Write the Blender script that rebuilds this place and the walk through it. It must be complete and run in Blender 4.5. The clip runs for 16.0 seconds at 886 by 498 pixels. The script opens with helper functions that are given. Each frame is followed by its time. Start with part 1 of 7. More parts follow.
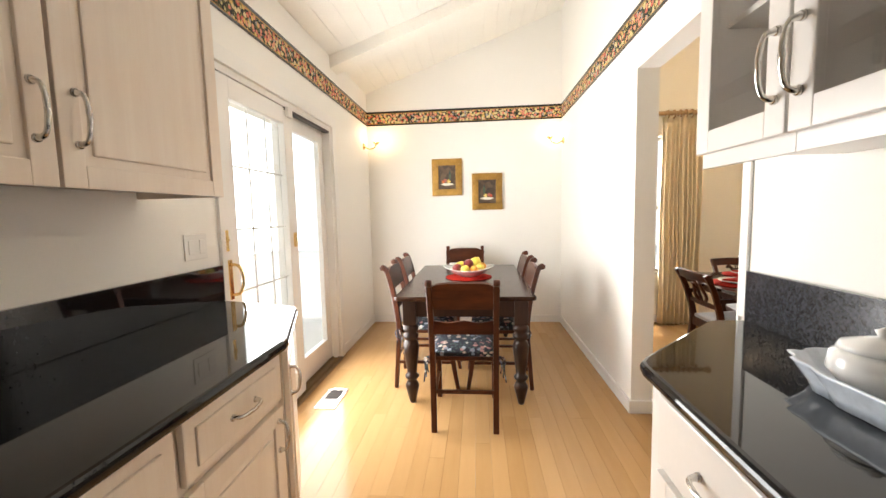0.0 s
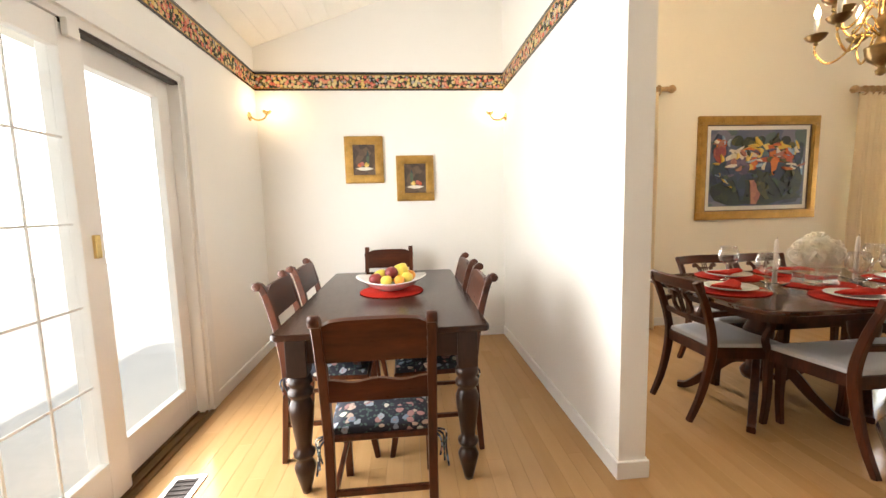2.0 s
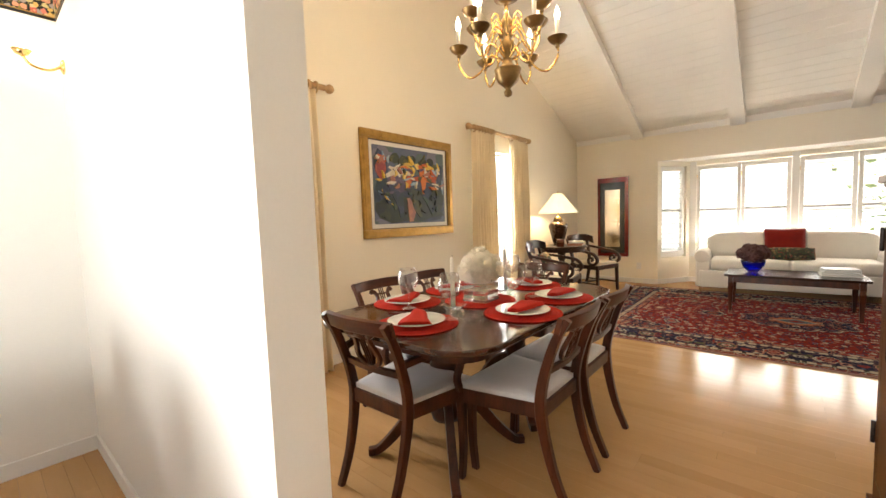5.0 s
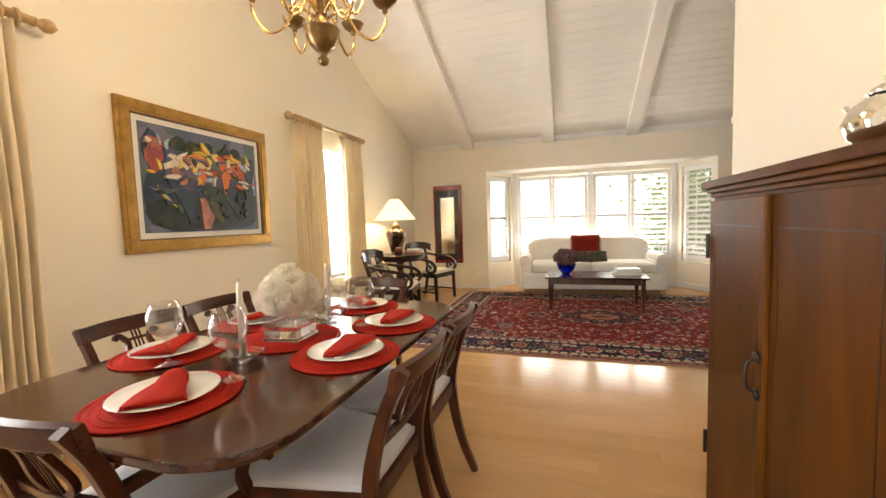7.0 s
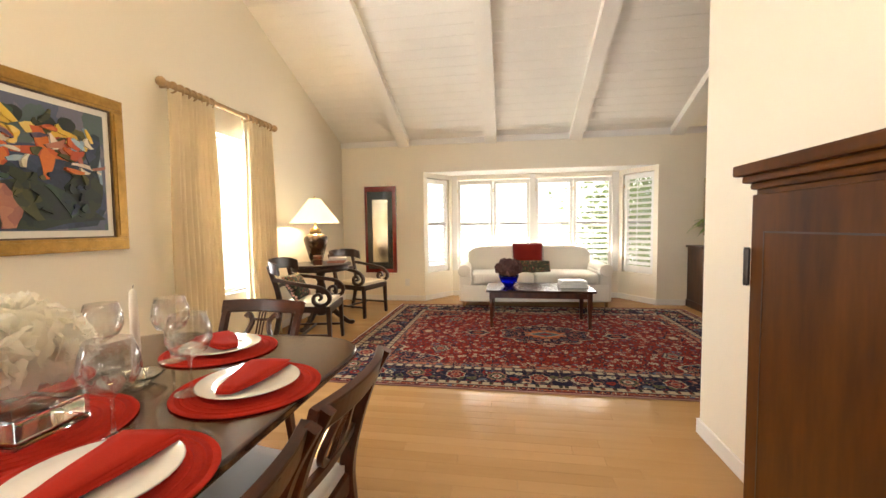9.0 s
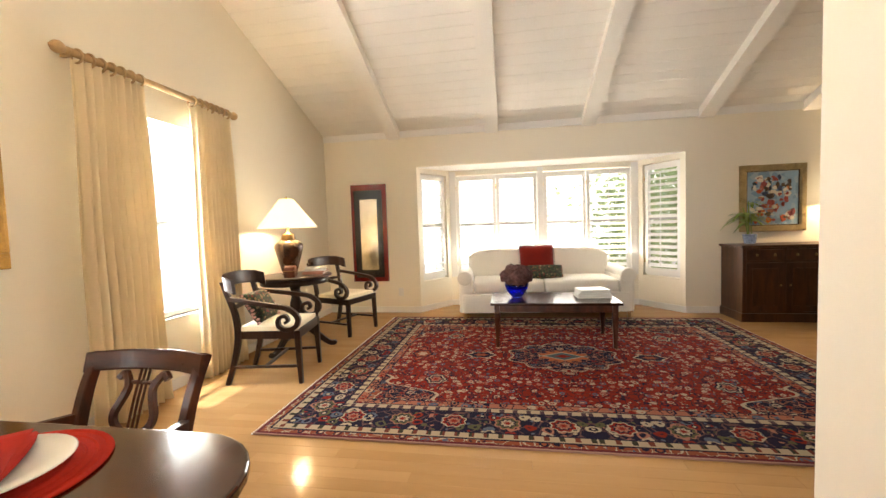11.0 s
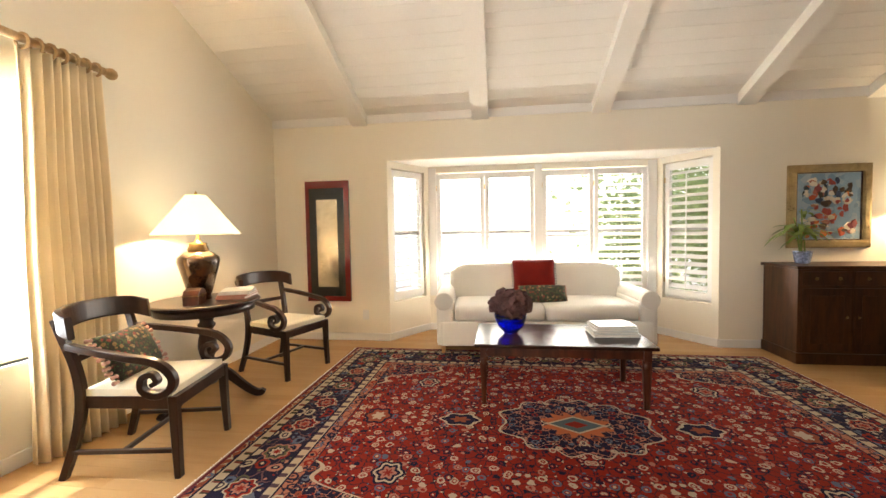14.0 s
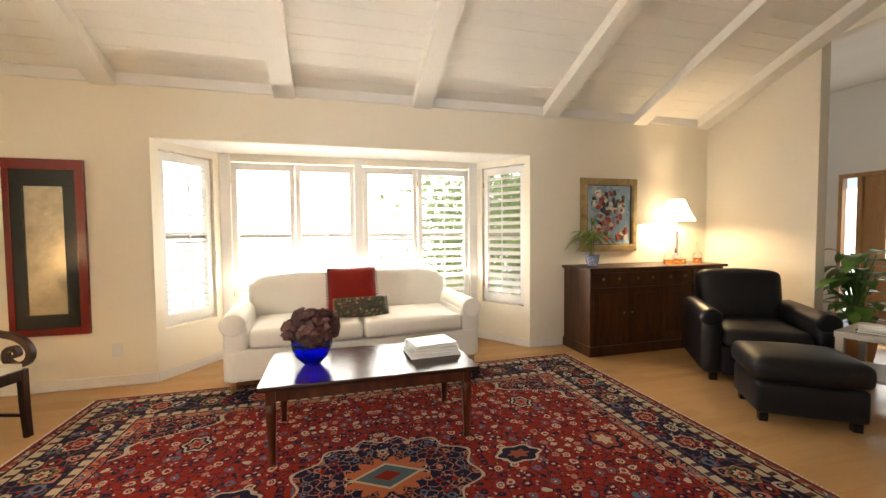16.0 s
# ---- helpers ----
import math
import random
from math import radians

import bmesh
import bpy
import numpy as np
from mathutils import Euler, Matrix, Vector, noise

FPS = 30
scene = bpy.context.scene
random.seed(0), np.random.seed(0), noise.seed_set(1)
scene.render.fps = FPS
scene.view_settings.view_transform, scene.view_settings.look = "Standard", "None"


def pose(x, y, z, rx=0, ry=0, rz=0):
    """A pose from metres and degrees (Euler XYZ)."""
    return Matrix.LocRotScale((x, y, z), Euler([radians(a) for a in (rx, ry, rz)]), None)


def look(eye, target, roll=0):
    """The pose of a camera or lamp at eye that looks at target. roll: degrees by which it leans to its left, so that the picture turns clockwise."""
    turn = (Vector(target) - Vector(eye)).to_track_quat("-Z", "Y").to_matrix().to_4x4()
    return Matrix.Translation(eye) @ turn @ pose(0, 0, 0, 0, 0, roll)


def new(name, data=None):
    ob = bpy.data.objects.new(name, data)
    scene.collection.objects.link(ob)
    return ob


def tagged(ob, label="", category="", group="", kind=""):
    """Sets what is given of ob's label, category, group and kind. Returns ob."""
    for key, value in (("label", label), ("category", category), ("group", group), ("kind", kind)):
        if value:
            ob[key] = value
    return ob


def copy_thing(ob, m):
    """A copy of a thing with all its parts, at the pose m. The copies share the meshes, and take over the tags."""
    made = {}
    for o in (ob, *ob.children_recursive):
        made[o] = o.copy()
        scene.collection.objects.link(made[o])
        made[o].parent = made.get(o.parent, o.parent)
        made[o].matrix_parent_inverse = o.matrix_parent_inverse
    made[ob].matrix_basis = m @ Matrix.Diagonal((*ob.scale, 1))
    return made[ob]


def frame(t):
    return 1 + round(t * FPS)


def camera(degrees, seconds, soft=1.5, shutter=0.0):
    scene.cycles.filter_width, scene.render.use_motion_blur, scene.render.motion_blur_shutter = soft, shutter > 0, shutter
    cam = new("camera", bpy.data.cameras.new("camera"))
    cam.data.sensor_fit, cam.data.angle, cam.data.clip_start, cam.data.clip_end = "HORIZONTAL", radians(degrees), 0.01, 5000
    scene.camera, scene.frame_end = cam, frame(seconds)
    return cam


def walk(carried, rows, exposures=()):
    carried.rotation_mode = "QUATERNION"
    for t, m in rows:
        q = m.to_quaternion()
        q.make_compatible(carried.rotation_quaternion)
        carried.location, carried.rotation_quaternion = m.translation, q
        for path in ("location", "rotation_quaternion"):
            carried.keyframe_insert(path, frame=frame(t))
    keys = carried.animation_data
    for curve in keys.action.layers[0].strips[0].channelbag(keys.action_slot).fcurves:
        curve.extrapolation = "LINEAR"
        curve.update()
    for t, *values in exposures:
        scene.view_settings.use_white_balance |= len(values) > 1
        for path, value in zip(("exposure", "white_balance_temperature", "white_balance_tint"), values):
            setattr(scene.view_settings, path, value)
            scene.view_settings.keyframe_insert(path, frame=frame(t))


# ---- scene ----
cam = camera(96.3, 16.0)
PATH = [
    (0, (-0.121, -0.196, 1.313), (-0.294, 1.789, 1.133), -1.3),
    (0.5, (-0.134, 0.066, 1.305), (-0.196, 2.055, 1.105), -0.9),
    (1, (-0.128, 0.299, 1.282), (-0.129, 2.288, 1.072), -1.1),
    (1.5, (-0.125, 0.509, 1.289), (-0.06, 2.497, 1.074), -1.3),
    (2, (-0.087, 0.709, 1.281), (0.087, 2.69, 1.069), -1.5),
    (2.5, (-0.022, 0.91, 1.268), (0.326, 2.87, 1.081), -1.8),
    (3, (0.066, 1.076, 1.274), (0.623, 2.99, 1.115), -1.8),
    (3.5, (0.136, 1.228, 1.271), (0.944, 3.052, 1.128), -1.4),
    (4, (0.214, 1.364, 1.271), (1.289, 3.043, 1.113), -0.9),
    (4.5, (0.349, 1.477, 1.247), (1.68, 2.962, 1.094), -1.4),
    (5, (0.477, 1.558, 1.24), (1.997, 2.848, 1.089), -2.0),
    (7.5, (1.131, 1.77, 1.222), (3.057, 2.291, 1.086), -1.7),
    (8, (1.292, 1.772, 1.212), (3.229, 2.251, 1.082), -1.6),
    (8.5, (1.485, 1.771, 1.205), (3.441, 2.172, 1.091), -1.0),
    (9, (1.673, 1.816, 1.208), (3.645, 2.132, 1.094), -0.7),
    (11.5, (2.599, 1.861, 1.22), (4.566, 2.208, 1.115), -2.5),
    (12, (2.791, 1.861, 1.209), (4.752, 2.246, 1.125), -2.6),
    (12.5, (3.001, 1.865, 1.214), (4.974, 2.183, 1.121), -1.6),
    (13, (3.174, 1.883, 1.222), (5.154, 2.152, 1.131), -1.0),
    (13.5, (3.361, 1.898, 1.242), (5.338, 2.18, 1.145), -1.0),
    (14, (3.517, 1.882, 1.254), (5.496, 2.155, 1.168), -1.0),
    (14.5, (3.675, 1.855, 1.271), (5.666, 2.003, 1.168), -0.9),
    (15, (3.819, 1.81, 1.254), (5.815, 1.76, 1.153), -0.8),
    (15.5, (3.979, 1.727, 1.243), (5.957, 1.442, 1.147), -0.6),
    (16, (4.077, 1.637, 1.265), (6.005, 1.115, 1.18), -0.5),
]
walk(cam, [(t, look(eye, target, roll)) for t, eye, target, roll in PATH], [(0.0, 0.1), (3.0, 0.12), (4.0, 0.25), (5.0, 0.25), (7.5, 0.38), (11.5, 0.52), (16.0, 0.55)])

# ---- world, sun, large lights ----
world = bpy.data.worlds.new("world")
scene.world = world
world.use_nodes = True
wn = world.node_tree
sky = wn.nodes.new("ShaderNodeTexSky")
sky.sky_type, sky.sun_disc = "NISHITA", False
SUN_DIR = Vector((0.27, 1.0, 3.0)).normalized()
sky.sun_elevation = math.asin(SUN_DIR.z)
sky.sun_rotation = math.atan2(SUN_DIR.x, SUN_DIR.y)
wn.nodes["Background"].inputs[1].default_value = 0.15
wn.links.new(sky.outputs[0], wn.nodes["Background"].inputs[0])


def lamp(name, kind, m, energy, colour, **more):
    data = bpy.data.lights.new(name, kind)
    data.energy, data.color = energy, colour
    if kind == "SUN":
        data.angle = radians(more["angle"])
    elif kind == "AREA":
        data.shape, data.size, data.size_y = "RECTANGLE", more["w"], more["h"]
    else:
        data.shadow_soft_size = more["radius"]
    ob = new(name, data)
    ob.matrix_world = m
    return ob


lamp("sun", "SUN", look(SUN_DIR * 20, (0, 0, 0)), 4.0, (1, 0.95, 0.86), angle=0.5)
DAY, DAY_WARM, DAY_COOL = (1.0, 0.97, 0.93), (1.0, 0.92, 0.81), (0.94, 0.98, 1.0)
lamp("daylight_slider", "AREA", look((-1.36, 2.48, 1.1), (1, 2.48, 1.1)), 84, (1.0, 0.99, 0.98), w=1.4, h=1.75)
lamp("daylight_window_dining", "AREA", look((1.62, 4.655, 1.345), (1.62, 1, 1.3)), 32, DAY, w=0.7, h=1.4)
lamp("daylight_window_living", "AREA", look((5.16, 4.655, 1.345), (5.16, 1, 1.3)), 70, DAY_COOL, w=0.75, h=1.4)
lamp("daylight_bay", "AREA", look((8.80, 1.38, 1.25), (5, 1.38, 3.4)), 158, DAY_WARM, w=2.7, h=1.5)
lamp("daylight_entry", "AREA", look((7.6, -5.5, 1.3), (6.6, 0, 2.2)), 11, DAY, w=1.1, h=1.8)
WARM = (1.0, 0.72, 0.42)
lamp("bulb_table_lamp", "POINT", pose(6.24, 4.13, 1.385), 24, WARM, radius=0.04)
lamp("bulb_sideboard_lamp", "POINT", pose(7.74, -2.10, 1.42), 26, WARM, radius=0.04)
lamp("bulb_chandelier", "POINT", pose(2.62, 2.82, 2.62), 33, WARM, radius=0.2)
lamp("bulb_sconce_west", "POINT", pose(-1.22, 4.33, 2.19), 2.5, WARM, radius=0.03)
lamp("bulb_sconce_east", "POINT", pose(0.74, 4.40, 2.19), 1.5, WARM, radius=0.03)

# ---- mesh tools ----


def box(bm, x0, x1, y0, y1, z0, z1, bev=0.0, m=None):
    vs = [bm.verts.new((x, y, z)) for z in (z0, z1) for y in (y0, y1) for x in (x0, x1)]
    fs = [bm.faces.new([vs[i] for i in f]) for f in ((0, 2, 3, 1), (4, 5, 7, 6), (0, 1, 5, 4), (2, 6, 7, 3), (0, 4, 6, 2), (1, 3, 7, 5))]
    if bev:
        es = list({e for f in fs for e in f.edges})
        out = bmesh.ops.bevel(bm, geom=es, offset=bev, segments=2, profile=0.6, affect="EDGES", clamp_overlap=True)
        vs = list({v for f in out["faces"] for v in f.verts})
    if m is not None:
        bmesh.ops.transform(bm, matrix=m, verts=vs)
    return bm


def lathe(bm, prof, seg=24, m=None, flute=0.0, nfl=0, closed=True):
    rings = []
    for r, z in prof:
        ring = []
        for k in range(seg):
            a = 2 * math.pi * k / seg
            rr = max(r, 0.0004) * (1 + flute * math.cos(nfl * a))
            v = Vector((rr * math.cos(a), rr * math.sin(a), z))
            ring.append(bm.verts.new(m @ v if m is not None else v))
        rings.append(ring)
    for a, b in zip(rings, rings[1:]):
        for k in range(seg):
            bm.faces.new((a[k], a[(k + 1) % seg], b[(k + 1) % seg], b[k])).smooth = True
    if closed:
        bm.faces.new(rings[0][::-1])
        bm.faces.new(rings[-1])
    else:
        for k in range(seg):
            bm.faces.new((rings[-1][k], rings[-1][(k + 1) % seg], rings[0][(k + 1) % seg], rings[0][k]))
    return bm


def smooth_path(pts, n=6):
    pts = [Vector(p) for p in pts]
    out = []
    for i in range(len(pts) - 1):
        p0, p1, p2, p3 = pts[max(i - 1, 0)], pts[i], pts[i + 1], pts[min(i + 2, len(pts) - 1)]
        for k in range(n):
            t = k / n
            out.append(0.5 * ((2 * p1) + (p2 - p0) * t + (2 * p0 - 5 * p1 + 4 * p2 - p3) * t * t + (3 * p1 - p0 - 3 * p2 + p3) * t ** 3))
    return out + [pts[-1]]


def sweep(bm, pts, r, seg=8, n=5, w=None, side=None, m=None):
    """A round tube of radius r (or a list), or, with w and side, a bar w wide along side and 2r deep."""
    path = smooth_path(pts, n) if n else [Vector(p) for p in pts]
    cnt = len(path)
    rings = []
    for i, p in enumerate(path):
        t = (path[min(i + 1, cnt - 1)] - path[max(i - 1, 0)]).normalized()
        f = i / (cnt - 1)
        if isinstance(r, (list, tuple)):
            q = f * (len(r) - 1)
            j = min(int(q), len(r) - 2)
            rad = r[j] + (r[j + 1] - r[j]) * (q - j)
        else:
            rad = r
        if w is not None:
            s = Vector(side).normalized()
            b = t.cross(s).normalized()
            c = 0.82
            offs = [(s * (w / 2) * a + b * rad * d) for a, d in ((-c, -1), (c, -1), (1, -c), (1, c), (c, 1), (-c, 1), (-1, c), (-1, -c))]
        else:
            s = t.cross(Vector((0, 0, 1)))
            if s.length < 1e-3:
                s = t.cross(Vector((1, 0, 0)))
            s.normalize()
            b = s.cross(t)
            offs = [(s * math.cos(2 * math.pi * k / seg) + b * math.sin(2 * math.pi * k / seg)) * rad for k in range(seg)]
        rings.append([bm.verts.new((m @ (p + o)) if m is not None else (p + o)) for o in offs])
    k = len(rings[0])
    for a, b in zip(rings, rings[1:]):
        for i in range(k):
            bm.faces.new((a[i], a[(i + 1) % k], b[(i + 1) % k], b[i])).smooth = w is None
    bm.faces.new(rings[0][::-1])
    bm.faces.new(rings[-1])
    bmesh.ops.recalc_face_normals(bm, faces=bm.faces[:])
    return bm


def prism(bm, poly, a0, a1, axis="z", bev=0.0):
    """A polygon of two coordinates, thickened along axis from a0 to a1. The two coordinates are the other axes in x, y, z order."""
    def at(p, a):
        return {"z": (p[0], p[1], a), "y": (p[0], a, p[1]), "x": (a, p[0], p[1])}[axis]
    lo = [bm.verts.new(at(p, a0)) for p in poly]
    hi = [bm.verts.new(at(p, a1)) for p in poly]
    n = len(poly)
    fs = [bm.faces.new(lo[::-1]), bm.faces.new(hi)]
    fs += [bm.faces.new((lo[i], lo[(i + 1) % n], hi[(i + 1) % n], hi[i])) for i in range(n)]
    bmesh.ops.recalc_face_normals(bm, faces=fs)
    if bev:
        es = list({e for f in fs[:2] for e in f.edges})
        bmesh.ops.bevel(bm, geom=es, offset=bev, segments=3, profile=0.5, affect="EDGES", clamp_overlap=True)
    return bm


def sphere(bm, c, r, sx=1, sy=1, sz=1, sub=2):
    out = bmesh.ops.create_icosphere(bm, subdivisions=sub, radius=r)
    for v in out["verts"]:
        v.co = Vector((v.co.x * sx, v.co.y * sy, v.co.z * sz)) + Vector(c)
        for f in v.link_faces:
            f.smooth = True
    return bm


def pillow(bm, sx, sy, sz, m=None, n=12, pinch=0.12, power=0.5):
    """A stuffed cushion sx by sy by sz, centred."""
    grid = {}
    for s in (1, -1):
        for i in range(n + 1):
            for j in range(n + 1):
                u, v = 2 * i / n - 1, 2 * j / n - 1
                if s < 0 and (i in (0, n) or j in (0, n)):
                    grid[s, i, j] = grid[1, i, j]
                    continue
                h = max((1 - u ** 4) * (1 - v ** 4), 0) ** power
                x = u * sx / 2 * (1 - pinch * (1 - abs(u)) * 0 - pinch * v * v * abs(u) * 0 - pinch * (1 - v * v) * 0.3)
                y = v * sy / 2 * (1 - pinch * (1 - u * u) * 0.3)
                p = Vector((x, y, s * sz / 2 * h))
                grid[s, i, j] = bm.verts.new(m @ p if m is not None else p)
    for s in (1, -1):
        for i in range(n):
            for j in range(n):
                q = (grid[s, i, j], grid[s, i + 1, j], grid[s, i + 1, j + 1], grid[s, i, j + 1])
                bm.faces.new(q if s > 0 else q[::-1]).smooth = True
    return bm


def B():
    return bmesh.new()


def part(name, bm, material, parent, label=""):
    me = bpy.data.meshes.new(name)
    bm.to_mesh(me)
    bm.free()
    me.materials.append(material)
    ob = new(name, me)
    ob.parent = parent
    if label:
        ob["label"] = label
    return ob


def thing(name, label, category, m, group=""):
    ob = new(name)
    ob.matrix_world = m
    ob.empty_display_size = 0.05
    return tagged(ob, label, category, group)


def setting(name, bm, material, label=""):
    return tagged(part(name, bm, material, None, label), kind="structure")


def single(name, bm, material, label, category, m, group=""):
    ob = part(name, bm, material, None)
    ob.matrix_world = m
    return tagged(ob, label, category, group)


# ---- materials ----


def shader(name):
    m = bpy.data.materials.new(name)
    m.use_nodes = True
    return m, m.node_tree, m.node_tree.nodes["Principled BSDF"]


def node(nt, kind, **kw):
    n = nt.nodes.new(kind)
    for k, v in kw.items():
        n.inputs[k].default_value = v
    return n


def rgb(c):
    return (c[0], c[1], c[2], 1)


def ramp(nt, fac, stops, constant=False):
    r = nt.nodes.new("ShaderNodeValToRGB")
    if constant:
        r.color_ramp.interpolation = "CONSTANT"
    e = r.color_ramp.elements
    while len(e) < len(stops):
        e.new(0.5)
    for el, (p, c) in zip(e, stops):
        el.position, el.color = p, rgb(c)
    nt.links.new(fac, r.inputs[0])
    return r.outputs[0]


def mix(nt, fac, a, b, blend="MIX"):
    n = nt.nodes.new("ShaderNodeMix")
    n.data_type, n.blend_type = "RGBA", blend
    for s, v in ((0, fac), (6, a), (7, b)):
        if hasattr(v, "links"):
            nt.links.new(v, n.inputs[s])
        else:
            n.inputs[s].default_value = rgb(v) if s else v
    return n.outputs[2]


def calc(nt, op, a, b=0.0, c=0.0):
    n = nt.nodes.new("ShaderNodeMath")
    n.operation = op
    for s, v in enumerate((a, b, c)):
        if hasattr(v, "links"):
            nt.links.new(v, n.inputs[s])
        else:
            n.inputs[s].default_value = v
    return n.outputs[0]


def coords(nt, scale=(1, 1, 1), kind="Object", rot=(0, 0, 0)):
    tc = nt.nodes.new("ShaderNodeTexCoord")
    mp = nt.nodes.new("ShaderNodeMapping")
    mp.inputs["Scale"].default_value = scale
    mp.inputs["Rotation"].default_value = rot
    nt.links.new(tc.outputs[kind], mp.inputs[0])
    return mp.outputs[0]


def noisy(nt, vec, scale, detail=4.0, rough=0.55):
    n = node(nt, "ShaderNodeTexNoise", Scale=scale, Detail=detail, Roughness=rough)
    nt.links.new(vec, n.inputs["Vector"])
    return n.outputs["Fac"]


def bump(nt, bsdf, height, strength, dist=0.002):
    n = node(nt, "ShaderNodeBump", Strength=strength, Distance=dist)
    nt.links.new(height, n.inputs["Height"])
    nt.links.new(n.outputs[0], bsdf.inputs["Normal"])


def plain(name, c, rough=0.5, metal=0.0, var=0.08, scale=2.0, fine=60.0, rel=0.2, dist=0.001, coat=0.0, sheen=0.0, spec=0.5):
    """Paint, cloth, metal: two scales of variation and a fine relief."""
    m, nt, b = shader(name)
    v = coords(nt)
    big, small = noisy(nt, v, scale), noisy(nt, v, fine, 2.0)
    f = calc(nt, "MULTIPLY_ADD", big, 0.7, calc(nt, "MULTIPLY", small, 0.3))
    lo, hi = [x * (1 - var) for x in c], [min(x * (1 + var), 1) for x in c]
    nt.links.new(ramp(nt, f, ((0.3, lo), (0.7, hi))), b.inputs["Base Color"])
    nt.links.new(calc(nt, "MULTIPLY_ADD", big, 0.16, rough - 0.08), b.inputs["Roughness"])
    b.inputs["Metallic"].default_value = metal
    b.inputs["Coat Weight"].default_value = coat
    b.inputs["Coat Roughness"].default_value = 0.08
    b.inputs["Sheen Weight"].default_value = sheen
    b.inputs["Specular IOR Level"].default_value = spec
    if rel:
        bump(nt, b, small, rel, dist)
    return m


def timber(name, dark, light, rough=0.3, grain=(14, 14, 1.4), coat=0.4, rnd=0.0, rel=0.12, spec=0.5):
    """Wood with long grain, stretched along the axis of the smallest grain number."""
    m, nt, b = shader(name)
    v = coords(nt, grain)
    oi = nt.nodes.new("ShaderNodeObjectInfo")
    shift = nt.nodes.new("ShaderNodeVectorMath")
    shift.operation = "ADD"
    comb = node(nt, "ShaderNodeCombineXYZ")
    for i in range(3):
        nt.links.new(calc(nt, "MULTIPLY", oi.outputs["Random"], 37.0 + 11 * i), comb.inputs[i])
    nt.links.new(v, shift.inputs[0])
    nt.links.new(comb.outputs[0], shift.inputs[1])
    a = noisy(nt, shift.outputs[0], 1.2, 5.0, 0.6)
    c = noisy(nt, shift.outputs[0], 7.0, 3.0, 0.7)
    f = calc(nt, "MULTIPLY_ADD", a, 0.75, calc(nt, "MULTIPLY", c, 0.25))
    col = ramp(nt, f, ((0.32, dark), (0.68, light)))
    if rnd:
        geo = nt.nodes.new("ShaderNodeNewGeometry")
        r = calc(nt, "FRACT", calc(nt, "ADD", oi.outputs["Random"], geo.outputs["Random Per Island"]))
        col = mix(nt, rnd, col, ramp(nt, r, ((0, dark), (1, light))), "MIX")
    nt.links.new(col, b.inputs["Base Color"])
    nt.links.new(calc(nt, "MULTIPLY_ADD", c, 0.15, rough - 0.07), b.inputs["Roughness"])
    b.inputs["Specular IOR Level"].default_value = spec
    b.inputs["Coat Weight"].default_value = coat
    b.inputs["Coat Roughness"].default_value = 0.12
    bump(nt, b, c, rel, 0.0006)
    return m


def glassy(name, c=(1, 1, 1), rough=0.0, ior=1.45):
    m, nt, b = shader(name)
    b.inputs["Base Color"].default_value = rgb(c)
    b.inputs["Transmission Weight"].default_value = 1
    b.inputs["Roughness"].default_value = rough
    b.inputs["IOR"].default_value = ior
    return m


def pane_glass(name):
    m, nt, b = shader(name)
    out = nt.nodes["Material Output"]
    tr, gl, mx = nt.nodes.new("ShaderNodeBsdfTransparent"), nt.nodes.new("ShaderNodeBsdfGlossy"), nt.nodes.new("ShaderNodeMixShader")
    gl.inputs["Roughness"].default_value = 0.02
    mx.inputs[0].default_value = 0.05
    nt.links.new(tr.outputs[0], mx.inputs[1])
    nt.links.new(gl.outputs[0], mx.inputs[2])
    nt.links.new(mx.outputs[0], out.inputs[0])
    return m


def thin_glass(name, tint=(0.97, 0.975, 0.97)):
    """Thin clear glass: see-through, with gloss towards its edges."""
    m, nt, b = shader(name)
    out = nt.nodes["Material Output"]
    tr, gl, mx = nt.nodes.new("ShaderNodeBsdfTransparent"), nt.nodes.new("ShaderNodeBsdfGlossy"), nt.nodes.new("ShaderNodeMixShader")
    tr.inputs[0].default_value = rgb(tint)
    gl.inputs["Roughness"].default_value = 0.03
    lw = node(nt, "ShaderNodeLayerWeight", Blend=0.32)
    nt.links.new(calc(nt, "MULTIPLY_ADD", lw.outputs["Facing"], 0.60, 0.05), mx.inputs[0])
    nt.links.new(tr.outputs[0], mx.inputs[1])
    nt.links.new(gl.outputs[0], mx.inputs[2])
    nt.links.new(mx.outputs[0], out.inputs[0])
    return m


def glow(name, c, strength):
    m, nt, b = shader(name)
    b.inputs["Base Color"].default_value = rgb(c)
    b.inputs["Emission Color"].default_value = rgb(c)
    b.inputs["Emission Strength"].default_value = strength
    return m


def lampshade(name, c, strength):
    m, nt, b = shader(name)
    v = coords(nt)
    b.inputs["Base Color"].default_value = rgb(c)
    b.inputs["Roughness"].default_value = 0.8
    nt.links.new(mix(nt, noisy(nt, v, 30.0), c, [x * 0.85 for x in c]), b.inputs["Emission Color"])
    b.inputs["Emission Strength"].default_value = strength
    return m


